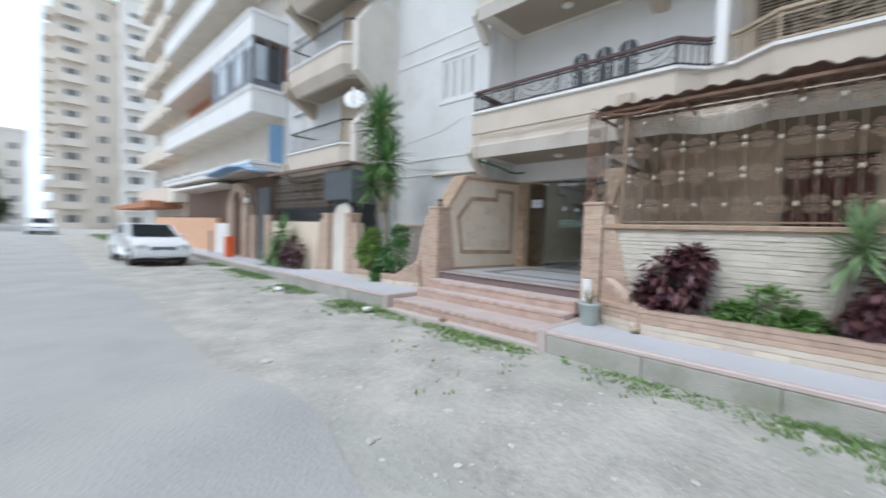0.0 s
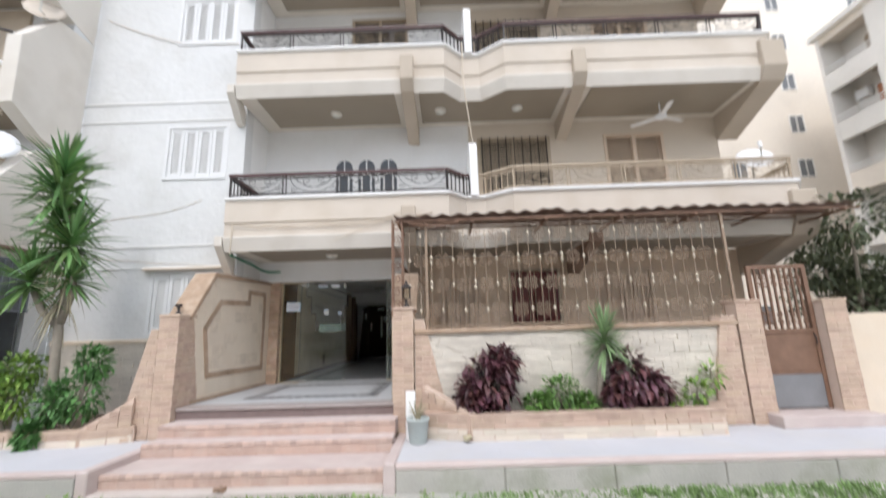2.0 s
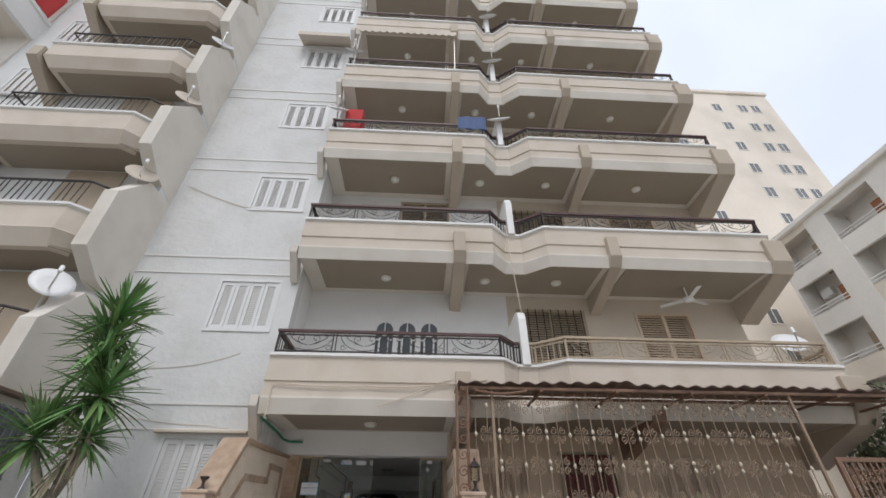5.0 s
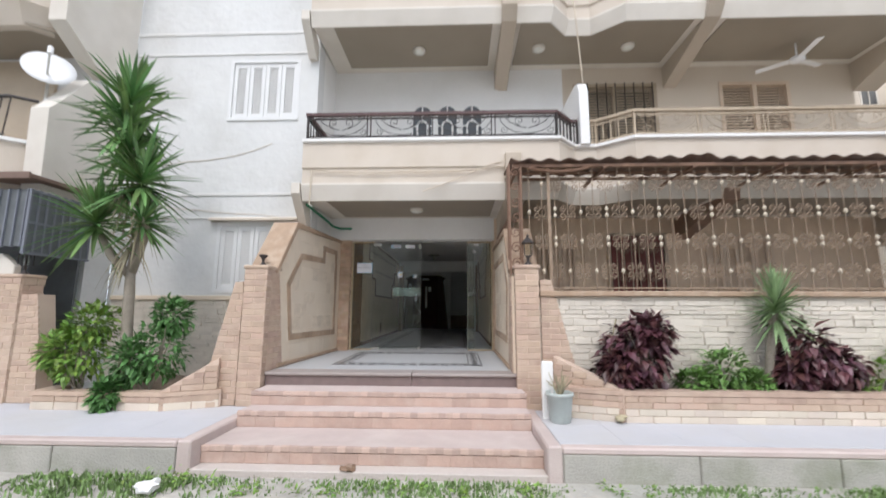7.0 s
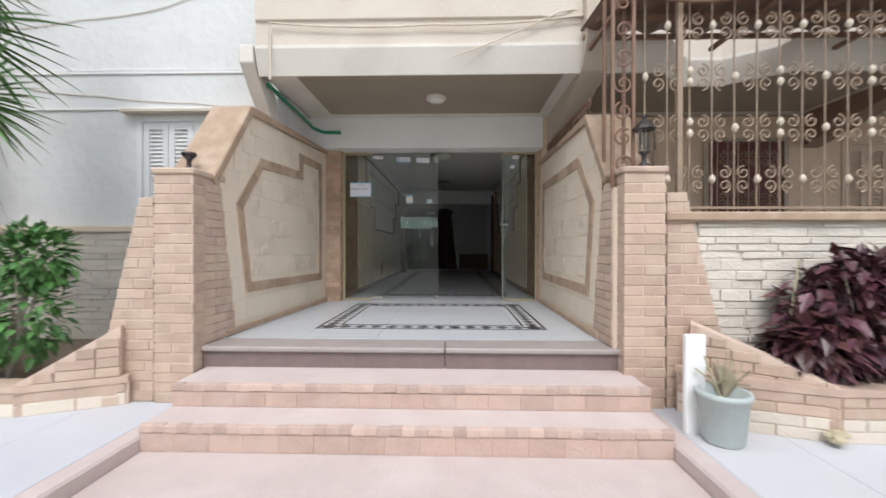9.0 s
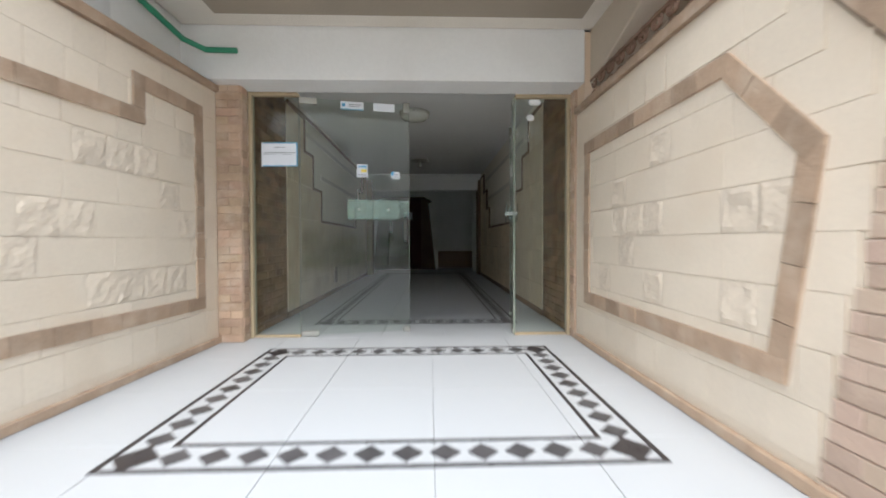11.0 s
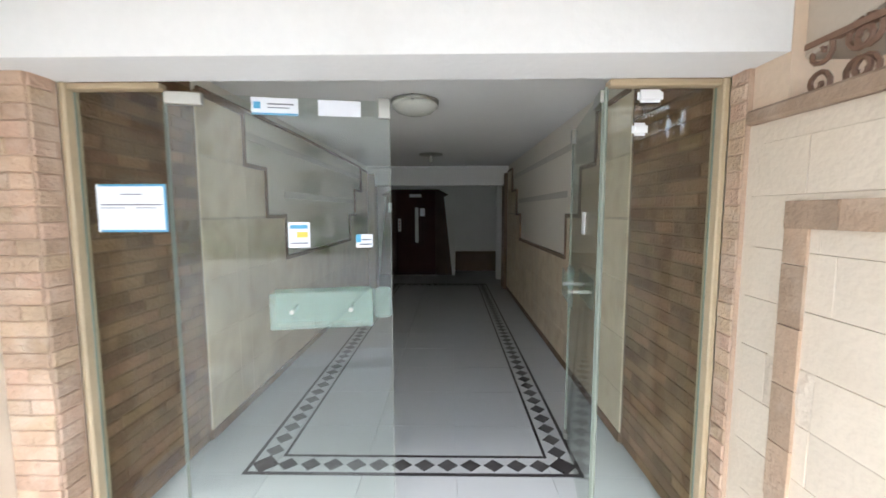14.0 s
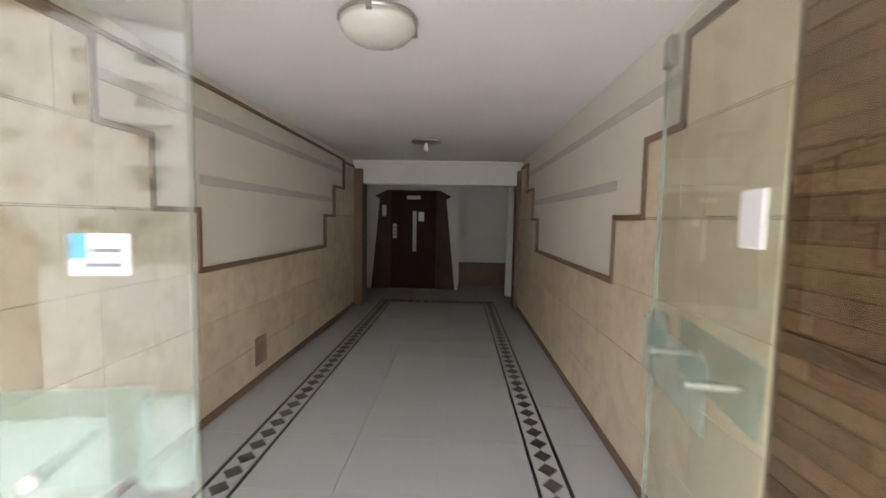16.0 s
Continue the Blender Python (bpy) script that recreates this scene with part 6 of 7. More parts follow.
prism(bm, [(-11.47 + 0.025 * math.sin(k * 1.3), -0.42 + 0.1 * k) for k in range(13)] + [(-11.50 + 0.025 * math.sin(k * 1.3), -0.42 + 0.1 * k) for k in range(12, -1, -1)], "z", N1 + NST * 4 + 0.03, N1 + NST * 4 + 1.2)
solid("hanging_cloth", bm, RED_CLOTH, "red cloth hung along the neighbour's high balcony", "cloth")
solid("drain_pipe", tubes([(-10.6, 0.97, 9.0), (-10.5, 0.97, 7.6), (-10.2, 0.97, 6.4), (-10.0, 0.97, 5.2), (-10.1, 0.97, 3.8)], 0.03, 6), SHUTTER_GREY, "grey cable run down the neighbour's wall", "pipe")
dish((-5.45, 0.25, N1 + 0.93), 225, 0.32, PLASTIC_WHITE, 68)
for i in (1, 2, 3):
    dish((-5.35, 0.55, N1 + NST * i + 1.12), 215, 0.32, FASCIA if i < 3 else PLASTIC_WHITE, 65)

# neighbour's ground floor: canopy, grille, arch, low walls
nb = thing("neighbour_canopy", (-9.3, 0.4, 3.38), "dark flat canopy over the neighbour's terrace", "canopy")
part("sheet", soft_box(-10.7, -5.0, -0.16, 0.98, 3.42, 3.48, 0.01), CANOPY, nb)
part("fascia", soft_box(-10.7, -5.0, -0.19, -0.16, 3.40, 3.50, 0.006), CANOPY, nb)
scr = thing("iron_screen", (-9.3, 0.05, 1.9), "brown lattice screen of the neighbour's terrace", "iron screen")
for k in range(26):
    x = -11.9 + k * 0.22
    if x < -10.4:
        continue
    part("bar", boxes((x - 0.013, x + 0.013, 0.03, 0.06, 1.80, 3.42)), IRON, scr)
    for z in (2.38, 2.66, 2.94, 3.20):
        piece("scroll", curl, scr, pose(x + 0.11, 0.045, z))
for z in (1.84, 2.22, 3.36):
    part("cross_bar", boxes((-10.4, -6.3, 0.025, 0.065, z - 0.014, z + 0.014)), IRON, scr)
# dark sheet added behind the lattice to paint in the terrace's shade
part("backing", boxes((-12.0, -5.2, 0.90, 0.94, 0.3, 3.3)), IRON_GREY, scr, "dark grey sheet behind the lattice, shade put into its colour")
side = thing("side_screen", (-5.04, 0.4, 2.35), "dark grey iron lattice closing the terrace side", "iron screen")
part("backing_sheet", boxes((-5.045, -5.035, -0.08, 0.88, 2.36, 3.27)), IRON_GREY, side, "dark grey sheet")
part("backing_sheet", boxes((-6.45, -5.08, -0.075, -0.065, 2.46, 3.27)), IRON_GREY, side, "dark grey sheet")
for k in range(9):
    y = -0.09 + k * 0.12
    part("bar", boxes((-5.06, -5.02, y - 0.012, y + 0.012, 2.35, 3.28)), INK, side)
for k in range(11):
    x = -6.45 + k * 0.136
    part("bar", boxes((x - 0.01, x + 0.01, -0.10, -0.06, 2.45, 3.28)), INK, side)
for z in (2.37, 2.80, 3.25):
    part("cross_bar", boxes((-5.063, -5.017, -0.1, 0.9, z - 0.015, z + 0.015)), INK, side)
built("wall_neighbour_low", boxes((-10.42, -6.52, 0.0, 0.2, 0.2, 1.8)), CLAD, "cream low wall of the neighbouring terrace")
wg = solid("white_gate_wall", prisms([(-6.2, PZ - 0.1), (-6.2, 2.0), (-5.95, 2.3), (-5.5, 2.38), (-5.28, 2.2), (-5.28, PZ - 0.1)], "y", 0.05, 0.15, 0.01), FASCIA_LOW, "pale plastered wall with a curved top between piers", "wall")
arch = thing("brick_arch", (-13.4, -0.1, 0.3), "salmon brick arch over the neighbour's door", "arch")
for x in (-14.4, -12.8):
    part("jamb", soft_box(x - 0.25, x + 0.25, -0.2, 0.2, 0.25, 2.45, 0.02), BRICK, arch, "brick jamb")
n = 16
for k in range(n):
    a = math.pi * (k + 0.5) / n
    ob = part("voussoir", soft_box(-0.17, 0.17, -0.2, 0.2, -0.075, 0.075, 0.012), BRICK, arch)
    ob.matrix_basis = Matrix.Translation((-13.6 + 0.78 * math.cos(a), 0.0, 2.45 + 0.76 * math.sin(a))) @ Matrix.Rotation(-a, 4, "Y")
part("door", soft_box(-14.15, -13.05, 0.06, 0.12, 0.28, 2.9, 0.01), DARK_WOOD, arch, "dark door")
lamp = solid("globe_lamp", turned([(0.02, 0), (0.11, 0.05), (0.13, 0.13), (0.09, 0.22), (0.02, 0.26)], 14, (-12.6, -0.12, 2.46)), OPAL, "white globe lamp on the arch", "lamp", "", True)
nd = thing("metal_door", (-11.4, 0.1, 0.3), "blue-grey barred metal gate of the neighbouring house", "gate")
part("panel", soft_box(-11.88, -10.87, 0.06, 0.10, 0.3, 3.1, 0.01), IRON_GREY, nd, "dark grey sheet")
for k in range(6):
    part("bar", boxes((-11.80 + k * 0.17, -11.77 + k * 0.17, 0.03, 0.06, 0.5, 3.0)), GATE_GREY, nd)
built("wall_neighbour_white", boxes((-16.6, -14.35, -0.1, 0.1, 0.2, 1.65)), PAINT_WHITE, "white low wall")
built("wall_neighbour_far", boxes((-30, -16.6, -0.1, 0.1, 0.2, 1.9)), BRICK_JOIN, "salmon brick garden wall")
solid("orange_bin", soft_box(-13.38, -13.04, -0.72, -0.42, 0.29, 1.12, 0.03, 2), ORANGE, "orange plastic waste bin by the arch", "bin")
solid("bollard", tubes([(-15.6, -0.6, 0.28), (-15.6, -0.6, 1.3)], 0.05, 8), INK, "dark bollard on the pavement", "bollard")
tarp = solid("blue_tarpaulin", prisms([(-15.3, 3.66), (-13.9, 3.76), (-12.5, 3.84), (-11.2, 3.74), (-9.95, 3.50), (-9.95, 3.54), (-11.2, 3.79), (-12.5, 3.90), (-13.9, 3.82), (-15.3, 3.71)], "y", -0.95, -0.395), BLUE_SHUTTER, "faded blue tarpaulin sheet over the terrace", "tarpaulin")
solid("far_awning", prisms([(-24, 3.4), (-15.7, 3.4), (-15.7, 3.5), (-24, 3.55)], "y", -0.4, 1.4, 0.01), FAR_WHITE, "pale awning along the neighbouring terrace", "awning")


# ---- white car ----
def car(at, yaw, label):
    """A saloon car, its nose towards +x."""
    t = thing("car", (0, 0, 0), label, "car", "parked cars")
    body = [(-2.1, 0.32), (-2.15, 0.62), (-2.1, 0.92), (-1.55, 0.98), (-1.05, 1.36), (-0.5, 1.45), (0.2, 1.42), (0.95, 0.97), (1.85, 0.84), (2.12, 0.68), (2.18, 0.45), (2.1, 0.28)]
    bm = bmesh.new()
    rows = []
    for s in (-0.82, -0.86, -0.84, 0, 0.84, 0.86, 0.82):
        k = {0.82: 0.97, 0.86: 1.0, 0.84: 1.0, 0: 1.01}[abs(s)]
        row = []
        for x, z in body:
            tuck = 0.16 * max(0, (z - 0.95) / 0.5)
            ys = s * (1 - tuck) if abs(s) > 0 else 0
            nose = 1 - (0.05 * abs(s) if abs(x) > 1.8 else 0)
            row.append(bm.verts.new((x * k * nose, ys, z if abs(s) != 0.82 else 0.3 + (z - 0.3) * 0.97)))
        rows.append(row)
    for a, b in zip(rows, rows[1:]):
        for j in range(len(body)):
            bm.faces.new((a[j], a[(j + 1) % len(body)], b[(j + 1) % len(body)], b[j]))
    bm.faces.new(rows[0])
    bm.faces.new(rows[-1][::-1])
    part("body", bm, CAR_WHITE, t, "white painted body", True)
    ws = bmesh.new()
    v = [ws.verts.new(p) for p in ((0.96, -0.70, 0.985), (0.96, 0.70, 0.985), (0.27, 0.60, 1.40), (0.27, -0.60, 1.40))]
    ws.faces.new(v)
    bmesh.ops.solidify(ws, geom=ws.faces[:], thickness=0.03)
    bmesh.ops.translate(ws, verts=ws.verts, vec=(0.03, 0, 0.03))
    part("windscreen", ws, CAR_GLASS, t, "dark windscreen")
    for s in (-1, 1):
        part("side_window", prisms([(-1.0, 1.0), (-0.9, 1.30), (-0.45, 1.38), (0.15, 1.36), (0.75, 1.0)], "y", s * 0.80 - 0.012, s * 0.80 + 0.012), CAR_GLASS, t, "dark side window")
        part("headlight", soft_box(1.92, 2.10, s * 0.62 - 0.17, s * 0.62 + 0.17, 0.60, 0.74, 0.03, 2), LAMP_SILVER, t, "clear headlight")
        part("mirror", soft_box(0.62, 0.74, s * 0.93 - 0.08, s * 0.93 + 0.08, 0.98, 1.10, 0.02), CAR_WHITE, t)
        for x in (-1.3, 1.35):
            w = part("wheel", turned([(0.18, -0.1), (0.30, -0.1), (0.31, -0.06), (0.31, 0.06), (0.30, 0.1), (0.18, 0.1)], 20), RUBBER, t, "black tyre", True)
            w.matrix_basis = pose(x, s * 0.76, 0.31, 90)
            rim = part("rim", turned([(0.17, -0.105), (0.18, 0.0), (0.17, 0.105)], 14), METAL, t, "steel rim", True)
            rim.matrix_basis = pose(x, s * 0.77, 0.31, 90)
    part("grille", soft_box(2.08, 2.16, -0.38, 0.38, 0.56, 0.68, 0.01), INK, t, "dark grille")
    part("bumper", soft_box(1.98, 2.24, -0.80, 0.80, 0.32, 0.50, 0.05, 2), CAR_WHITE, t, "white bumper")
    part("number_plate", soft_box(2.24, 2.255, -0.22, 0.22, 0.36, 0.48, 0.004), PAPER, t, "pale number plate")
    part("underside", boxes((-2.0, 2.1, -0.75, 0.75, 0.18, 0.30)), RUBBER, t)
    t.matrix_basis = Matrix.Translation(at) @ pose(0, 0, 0, 0, 0, yaw)
    return t


LAMP_SILVER = mat("headlight_glass", (0.6, 0.62, 0.64), 0.1, 8, 40, 0, 0.15)
c1 = car((-14.2, -3.15, GZ), 3, "white saloon car parked by the kerb")
c2 = copy_thing(c1, Matrix.Translation((-47, -5.6, GZ)) @ pose(0, 0, 0, 0, 0, -4))
c2["label"] = "white saloon car far down the street"


# ---- far buildings ----
def block(name, x0, x1, y0, y1, floors, storey, wall_m, label, faces, bays, balconies, z0=0.0, only=None):
    """An apartment block with window openings set back in its faces, sills and balconies."""
    t = thing(name, ((x0 + x1) / 2, (y0 + y1) / 2, 0), label, "apartment building", "distant buildings")
    H = z0 + floors * storey + 1.0
    part("wall", boxes((x0, x1, y0, y1, 0, H)), wall_m, t, "rendered wall")
    part("roof", soft_box(x0 - 0.2, x1 + 0.2, y0 - 0.2, y1 + 0.2, H, H + 0.5, 0.05), wall_m, t)
    fm = wall_m
    win = {}
    for face in faces:
        L = (x1 - x0) if face in "ns" else (y1 - y0)
        w = L / bays[face]
        for k in range(bays[face]):
            c = (k + 0.5) * w
            bal = k in balconies.get(face, ())
            if only and k not in only:
                continue
            for f in range(floors):
                z = z0 + f * storey + 1.0
                ww = min(1.5, w * 0.5) if bal else min(1.0, w * 0.6)
                hh = 2.0 if bal else 1.1
                zz = z - 0.9 if bal else z
                key = (face, ww, hh, bal)
                if key not in win:
                    bm = boxes((-ww / 2 - 0.08, ww / 2 + 0.08, -0.05, 0.02, -0.08, 0.0), (-ww / 2 - 0.08, -ww / 2, -0.05, 0.02, 0, hh), (ww / 2, ww / 2 + 0.08, -0.05, 0.02, 0, hh), (-ww / 2 - 0.08, ww / 2 + 0.08, -0.05, 0.02, hh, hh + 0.08), (-0.03, 0.03, -0.04, 0.0, 0, hh))
                    win[key] = (mesh_of("window", bm, FAR_WHITE), mesh_of("pane", boxes((-ww / 2, ww / 2, -0.02, 0.02, 0, hh)), FAR_PANE), mesh_of("balcony", boxes((-w * 0.42, w * 0.42, -1.2, 0.0, -0.25, -0.1), (-w * 0.42, w * 0.42, -1.2, -1.1, -0.1, 0.85), (-w * 0.42, -w * 0.42 + 0.1, -1.1, 0, -0.1, 0.85), (w * 0.42 - 0.1, w * 0.42, -1.1, 0, -0.1, 0.85)), fm) if bal else None)
                m = {"s": pose(x0 + c, y0, zz), "e": pose(x1, y0 + c, zz, 0, 0, 90), "w": pose(x0, y1 - c, zz, 0, 0, -90), "n": pose(x1 - c, y1, zz, 0, 0, 180)}[face]
                wf, wp, wb = win[key]
                ob = piece("window", wf, t, m)
                pn = piece("pane", wp, t, m)
                if wb:
                    piece("balcony", wb, t, m)
    return t


def loggia_house(x0, x1, y0, y1, H):
    """A house whose street front, at x0, is opened by deep loggias with parapets, shuttered doors and rails."""
    t = thing("apartment_building", (x0, (y0 + y1) / 2, 0), "white apartment house with deep loggias across the side street", "apartment building", "distant buildings")
    part("wall", boxes((x0 + 1.3, x1, y0, y1, 0, H)), FAR_WHITE, t, "rendered wall")
    part("roof", soft_box(x0 - 0.25, x1 + 0.2, y0 - 0.2, y1 + 0.2, H, H + 0.35, 0.05), FAR_WHITE, t, "roof slab with a lip")
    cols = [(11.7 - 4.0 * k, 14.2 - 4.0 * k + (0.2 if k else 0)) for k in range(6)]
    rows = [(15.15 - 2.9 * k, 17.0 - 2.9 * k) for k in range(6)]
    ys = [y0] + [v for c in reversed(cols) for v in c] + [y1]
    for k in range(0, len(ys), 2):
        part("pier", boxes((x0, x0 + 1.3, ys[k], ys[k + 1], 0, H)), FAR_WHITE, t)
    for c, (ya, yb) in enumerate(cols):
        zs = [0.0] + [v for r in reversed(rows) for v in r] + [H]
        for k in range(0, len(zs), 2):
            if zs[k + 1] > zs[k]:
                part("parapet", boxes((x0 + 0.02, x0 + 0.2, ya, yb, max(zs[k], zs[k + 1] - 2.0), zs[k + 1]), (x0 + 0.2, x0 + 1.3, ya, yb, zs[k + 1] - 0.16 if k else 0, zs[k + 1] if k == len(zs) - 2 else zs[k + 1] - 0.02)), FAR_WHITE if (c + k) % 3 else FAR_CREAM, t, "loggia parapet and slab")
        for r, (za, zb) in enumerate(rows):
            door = part("shutter", boxes((x0 + 1.2, x0 + 1.302, ya + 0.25, ya + 1.25, za - 0.6, zb - 0.4)), TERRACOTTA if (r + c) % 2 else SHUTTER_TAN, t, "brown shuttered door")
            part("shutter_frame", boxes((x0 + 1.18, x0 + 1.3, ya + 0.17, ya + 0.25, za - 0.6, zb - 0.32), (x0 + 1.18, x0 + 1.3, ya + 1.25, ya + 1.33, za - 0.6, zb - 0.32), (x0 + 1.18, x0 + 1.3, ya + 0.25, ya + 1.25, zb - 0.4, zb - 0.32)), FAR_WHITE, door)
            part("rail", boxes((x0 + 0.05, x0 + 0.09, ya, yb, za + 0.34, za + 0.39), (x0 + 0.05, x0 + 0.09, ya, yb, za + 0.16, za + 0.20)), PAINT_WHITE, t, "white rail")
            if (r + 2 * c) % 3 == 1:
                part("air_conditioner", soft_box(x0 + 0.95, x0 + 1.28, ya + 1.5, ya + 2.2, zb - 0.75, zb - 0.25, 0.03), PLASTIC_WHITE, t, "white air conditioner")
    return t


block("apartment_building", -96, -78, -3.8, 3.4, 11, 3.1, FAR_CREAM, "tall cream apartment tower far down the street", "es", {"e": 2, "s": 5}, {"e": (0,), "s": (0, 2, 4)})
block("apartment_building", -92, -74, 3.4, 10.5, 11, 3.1, FAR_WHITE, "tall white apartment tower beside the cream one", "es", {"e": 2, "s": 5}, {"e": (0,)})
block("apartment_building", -120, -100, -16, -7, 5, 3.1, FAR_WHITE, "low white block closing the street", "e", {"e": 3}, {"e": (1,)})
block("apartment_building", -40, -27, 1.6, 10, 9, 3.15, FAR_CREAM, "cream apartment house beyond the neighbour", "es", {"e": 3, "s": 4}, {"s": (0, 1, 2, 3)})
block("apartment_building", 13.5, 37.3, 18, 30, 13, 3.02, FAR_CREAM, "tall cream apartment house behind with small windows", "s", {"s": 17}, {}, 0.6, (2, 5, 8, 12, 14, 15))
loggia_house(24, 36, -9.3, 14.4, 17.4)
block("apartment_building", -30, 20, -46, -34, 5, 3.1, FAR_WHITE, "pale apartment row across the street", "n", {"n": 12}, {"n": (1, 4, 7, 10)})
solid("street_awning", prisms([(-30, 2.6), (-46, 2.6), (-46, 2.9), (-30, 3.1)], "y", -0.6, 1.4, 0.02), TERRACOTTA, "low brown shop awning down the street", "awning")
hedge_V, hedge_F = leaf_ball([(-30 + 2.4 * k, -18.5, 1.0, 1.6, 0.9, 1.1) for k in range(22)], 160, 0.35, 91)
tagged(raw("hedge", hedge_V, hedge_F, BUSH_DARK, None), "green hedge across the street", "hedge")

# ---- pieces: bricks, stones, tiles ----
WIDTHS = (0.215, 0.16, 0.11)
bricks = {}


def brick_mesh(w, h, m, d=0.022, tag="brick"):
    key = (round(w, 2), round(h, 3), m.name, d)
    if key not in bricks:
        bricks[key] = mesh_of(tag, cell(round(w, 2), h, d, 0.0012 if m in (CLAD, WAINSCOT) else 0.004), m)
    return bricks[key]


def lay(parent, x0, x1, z0, z1, to_pose, m, bw=0.215, bh=0.066, joint=0.009, rng=None, edge=None, d=0.022):
    """Rows of bricks over a rectangle of the plane; edge(z) narrows each row."""
    rng = rng or random.Random(1)
    rows = max(1, round((z1 - z0) / (bh + joint)))
    h = (z1 - z0) / rows
    n = 0
    for r in range(rows):
        z = z0 + (r + 0.5) * h
        a, b = edge(z) if edge else (x0, x1)
        x = a - (bw * 0.5 if r % 2 else 0.0)
        while x < b - 0.02:
            u0, u1 = max(x, a), min(x + bw, b)
            if u1 - u0 > 0.035:
                w = max(0.03, u1 - u0 - joint)
                piece("brick", brick_mesh(w, round(h - joint, 3), m, d), parent, to_pose((u0 + u1) / 2, z, rng.uniform(-0.003, 0.004)))
                n += 1
            x += bw
    return n


rng = random.Random(77)
for t, (x0, x1, y0, y1, z0, z1) in PIERS:
    near = x0 > -2.5
    lay(t, x0, x1, z0, z1 - 0.03, lambda u, z, o, y0=y0: pose(u, y0 + 0.031 + o, z), BRICK, 0.30 if near else 0.2, 0.070 if near else 0.08, rng=rng, joint=0.008, d=0.026)
    if -2.5 < x0 < 2.5:
        s = 1 if x0 < 0 else -1
        xs = x1 - 0.02 if s > 0 else x0 + 0.02
        lay(t, y0 + 0.02, y1, z0, z1 - 0.03, lambda u, z, o, xs=xs, s=s: pose(xs - 0.010 * s, u, z, 0, 0, 90 * s), BRICK, 0.26, 0.070, rng=rng, joint=0.008)
    elif x0 < 0:
        lay(t, y0 + 0.02, y1, z0, z1 - 0.03, lambda u, z, o, xs=x1 - 0.02: pose(xs, u, z, 0, 0, 90), BRICK, 0.2, 0.09, rng=rng)
for t, pts, y0 in BUTTS:
    s = 1 if pts[1][0] > pts[0][0] else -1
    inner = pts[0][0]

    def edge_at(z, pts=pts, s=s, inner=inner):
        prof = pts[1:4]
        for (xa, za), (xb, zb) in zip(prof, prof[1:]):
            if za <= z <= zb:
                o = xa + (xb - xa) * (z - za) / (zb - za)
                return (inner, o) if s > 0 else (o, inner)
        o = prof[-1][0]
        return (inner, o) if s > 0 else (o, inner)
    lay(t, 0, 0, pts[0][1], pts[3][1], lambda u, z, o, y0=y0: pose(u, y0 + 0.027 + o, z), BRICK, 0.24, 0.070, rng=rng, edge=edge_at, joint=0.008)

# split stone facing of the screen wall and the plaster wall's base
def split_face(parent_name, x0, x1, z0, z1, y, label, seed):
    rng = random.Random(seed)
    t = thing(parent_name, ((x0 + x1) / 2, y, z0), label, "stone facing", "stone facings")
    z = z0
    while z < z1 - 0.02:
        h = min(rng.choice((0.055, 0.07, 0.09)), z1 - z)
        x = x0 + rng.uniform(-0.3, 0)
        while x < x1:
            w = rng.choice((0.22, 0.30, 0.40))
            a, b = max(x, x0), min(x + w, x1)
            if b - a > 0.05:
                piece("stone", brick_mesh(b - a - 0.006, round(h - 0.006, 3), SPLIT_STONE, rng.choice((0.014, 0.020, 0.027)), "stone"), t, pose((a + b) / 2, y + 0.018, z + h / 2, rng.uniform(-2, 2), 0, rng.uniform(-1.5, 1.5)))
            x += w
        z += h
    return t


split_face("stone_facing", 2.10, 6.60, 0.62, 1.77, -0.07, "cream split-faced stones on the low wall", 5)
split_face("stone_facing", -4.95, -1.95, 0.5, 1.74, WY - 0.06, "cream split-faced stones at the foot of the plaster wall", 6)

# planter bricks
for t, path, z0, z1 in ((planter_r, PR, PZ, 0.53), (planter_l, PL, PZ, 0.475), (planter_r, PR, 0.53, 0.67), (planter_l, PL, 0.475, 0.55)):
    for (xa, ya), (xb, yb) in zip(path, path[1:]):
        L, ang = math.hypot(xb - xa, yb - ya), math.degrees(math.atan2(yb - ya, xb - xa))
        c, s = math.cos(radians(ang)), math.sin(radians(ang))
        lay(t, 0.01, L - 0.01, z0, z1, lambda u, z, o, xa=xa, ya=ya, c=c, s=s, ang=ang: pose(xa + u * c, ya + u * s, z, 0, 0, ang), BRICK if z0 > PZ + 0.01 else PLANTER_BRICK, 0.30, 0.07, rng=rng, d=0.012, joint=0.005)

for t, a, b, za, zb, z0 in WINGS:
    L, ang = math.hypot(b[0] - a[0], b[1] - a[1]), math.degrees(math.atan2(b[1] - a[1], b[0] - a[0]))
    c, s = math.cos(radians(ang)), math.sin(radians(ang))

    def slope_at(z, L=L, za=za, zb=zb):
        if z < min(za, zb) - 0.03:
            return (0.0, L)
        cut = L * min(1.0, max(0.0, (z + 0.03 - min(za, zb)) / abs(za - zb)))
        return (0.0, L - cut) if za > zb else (cut, L)
    lay(t, 0, 0, z0, max(za, zb) - 0.01, lambda u, z, o, a=a, c=c, s=s, ang=ang: pose(a[0] + u * c + 0.004 * s, a[1] + u * s - 0.004 * c, z, 0, 0, ang), BRICK, 0.24, 0.07, rng=rng, d=0.016, joint=0.005, edge=slope_at)

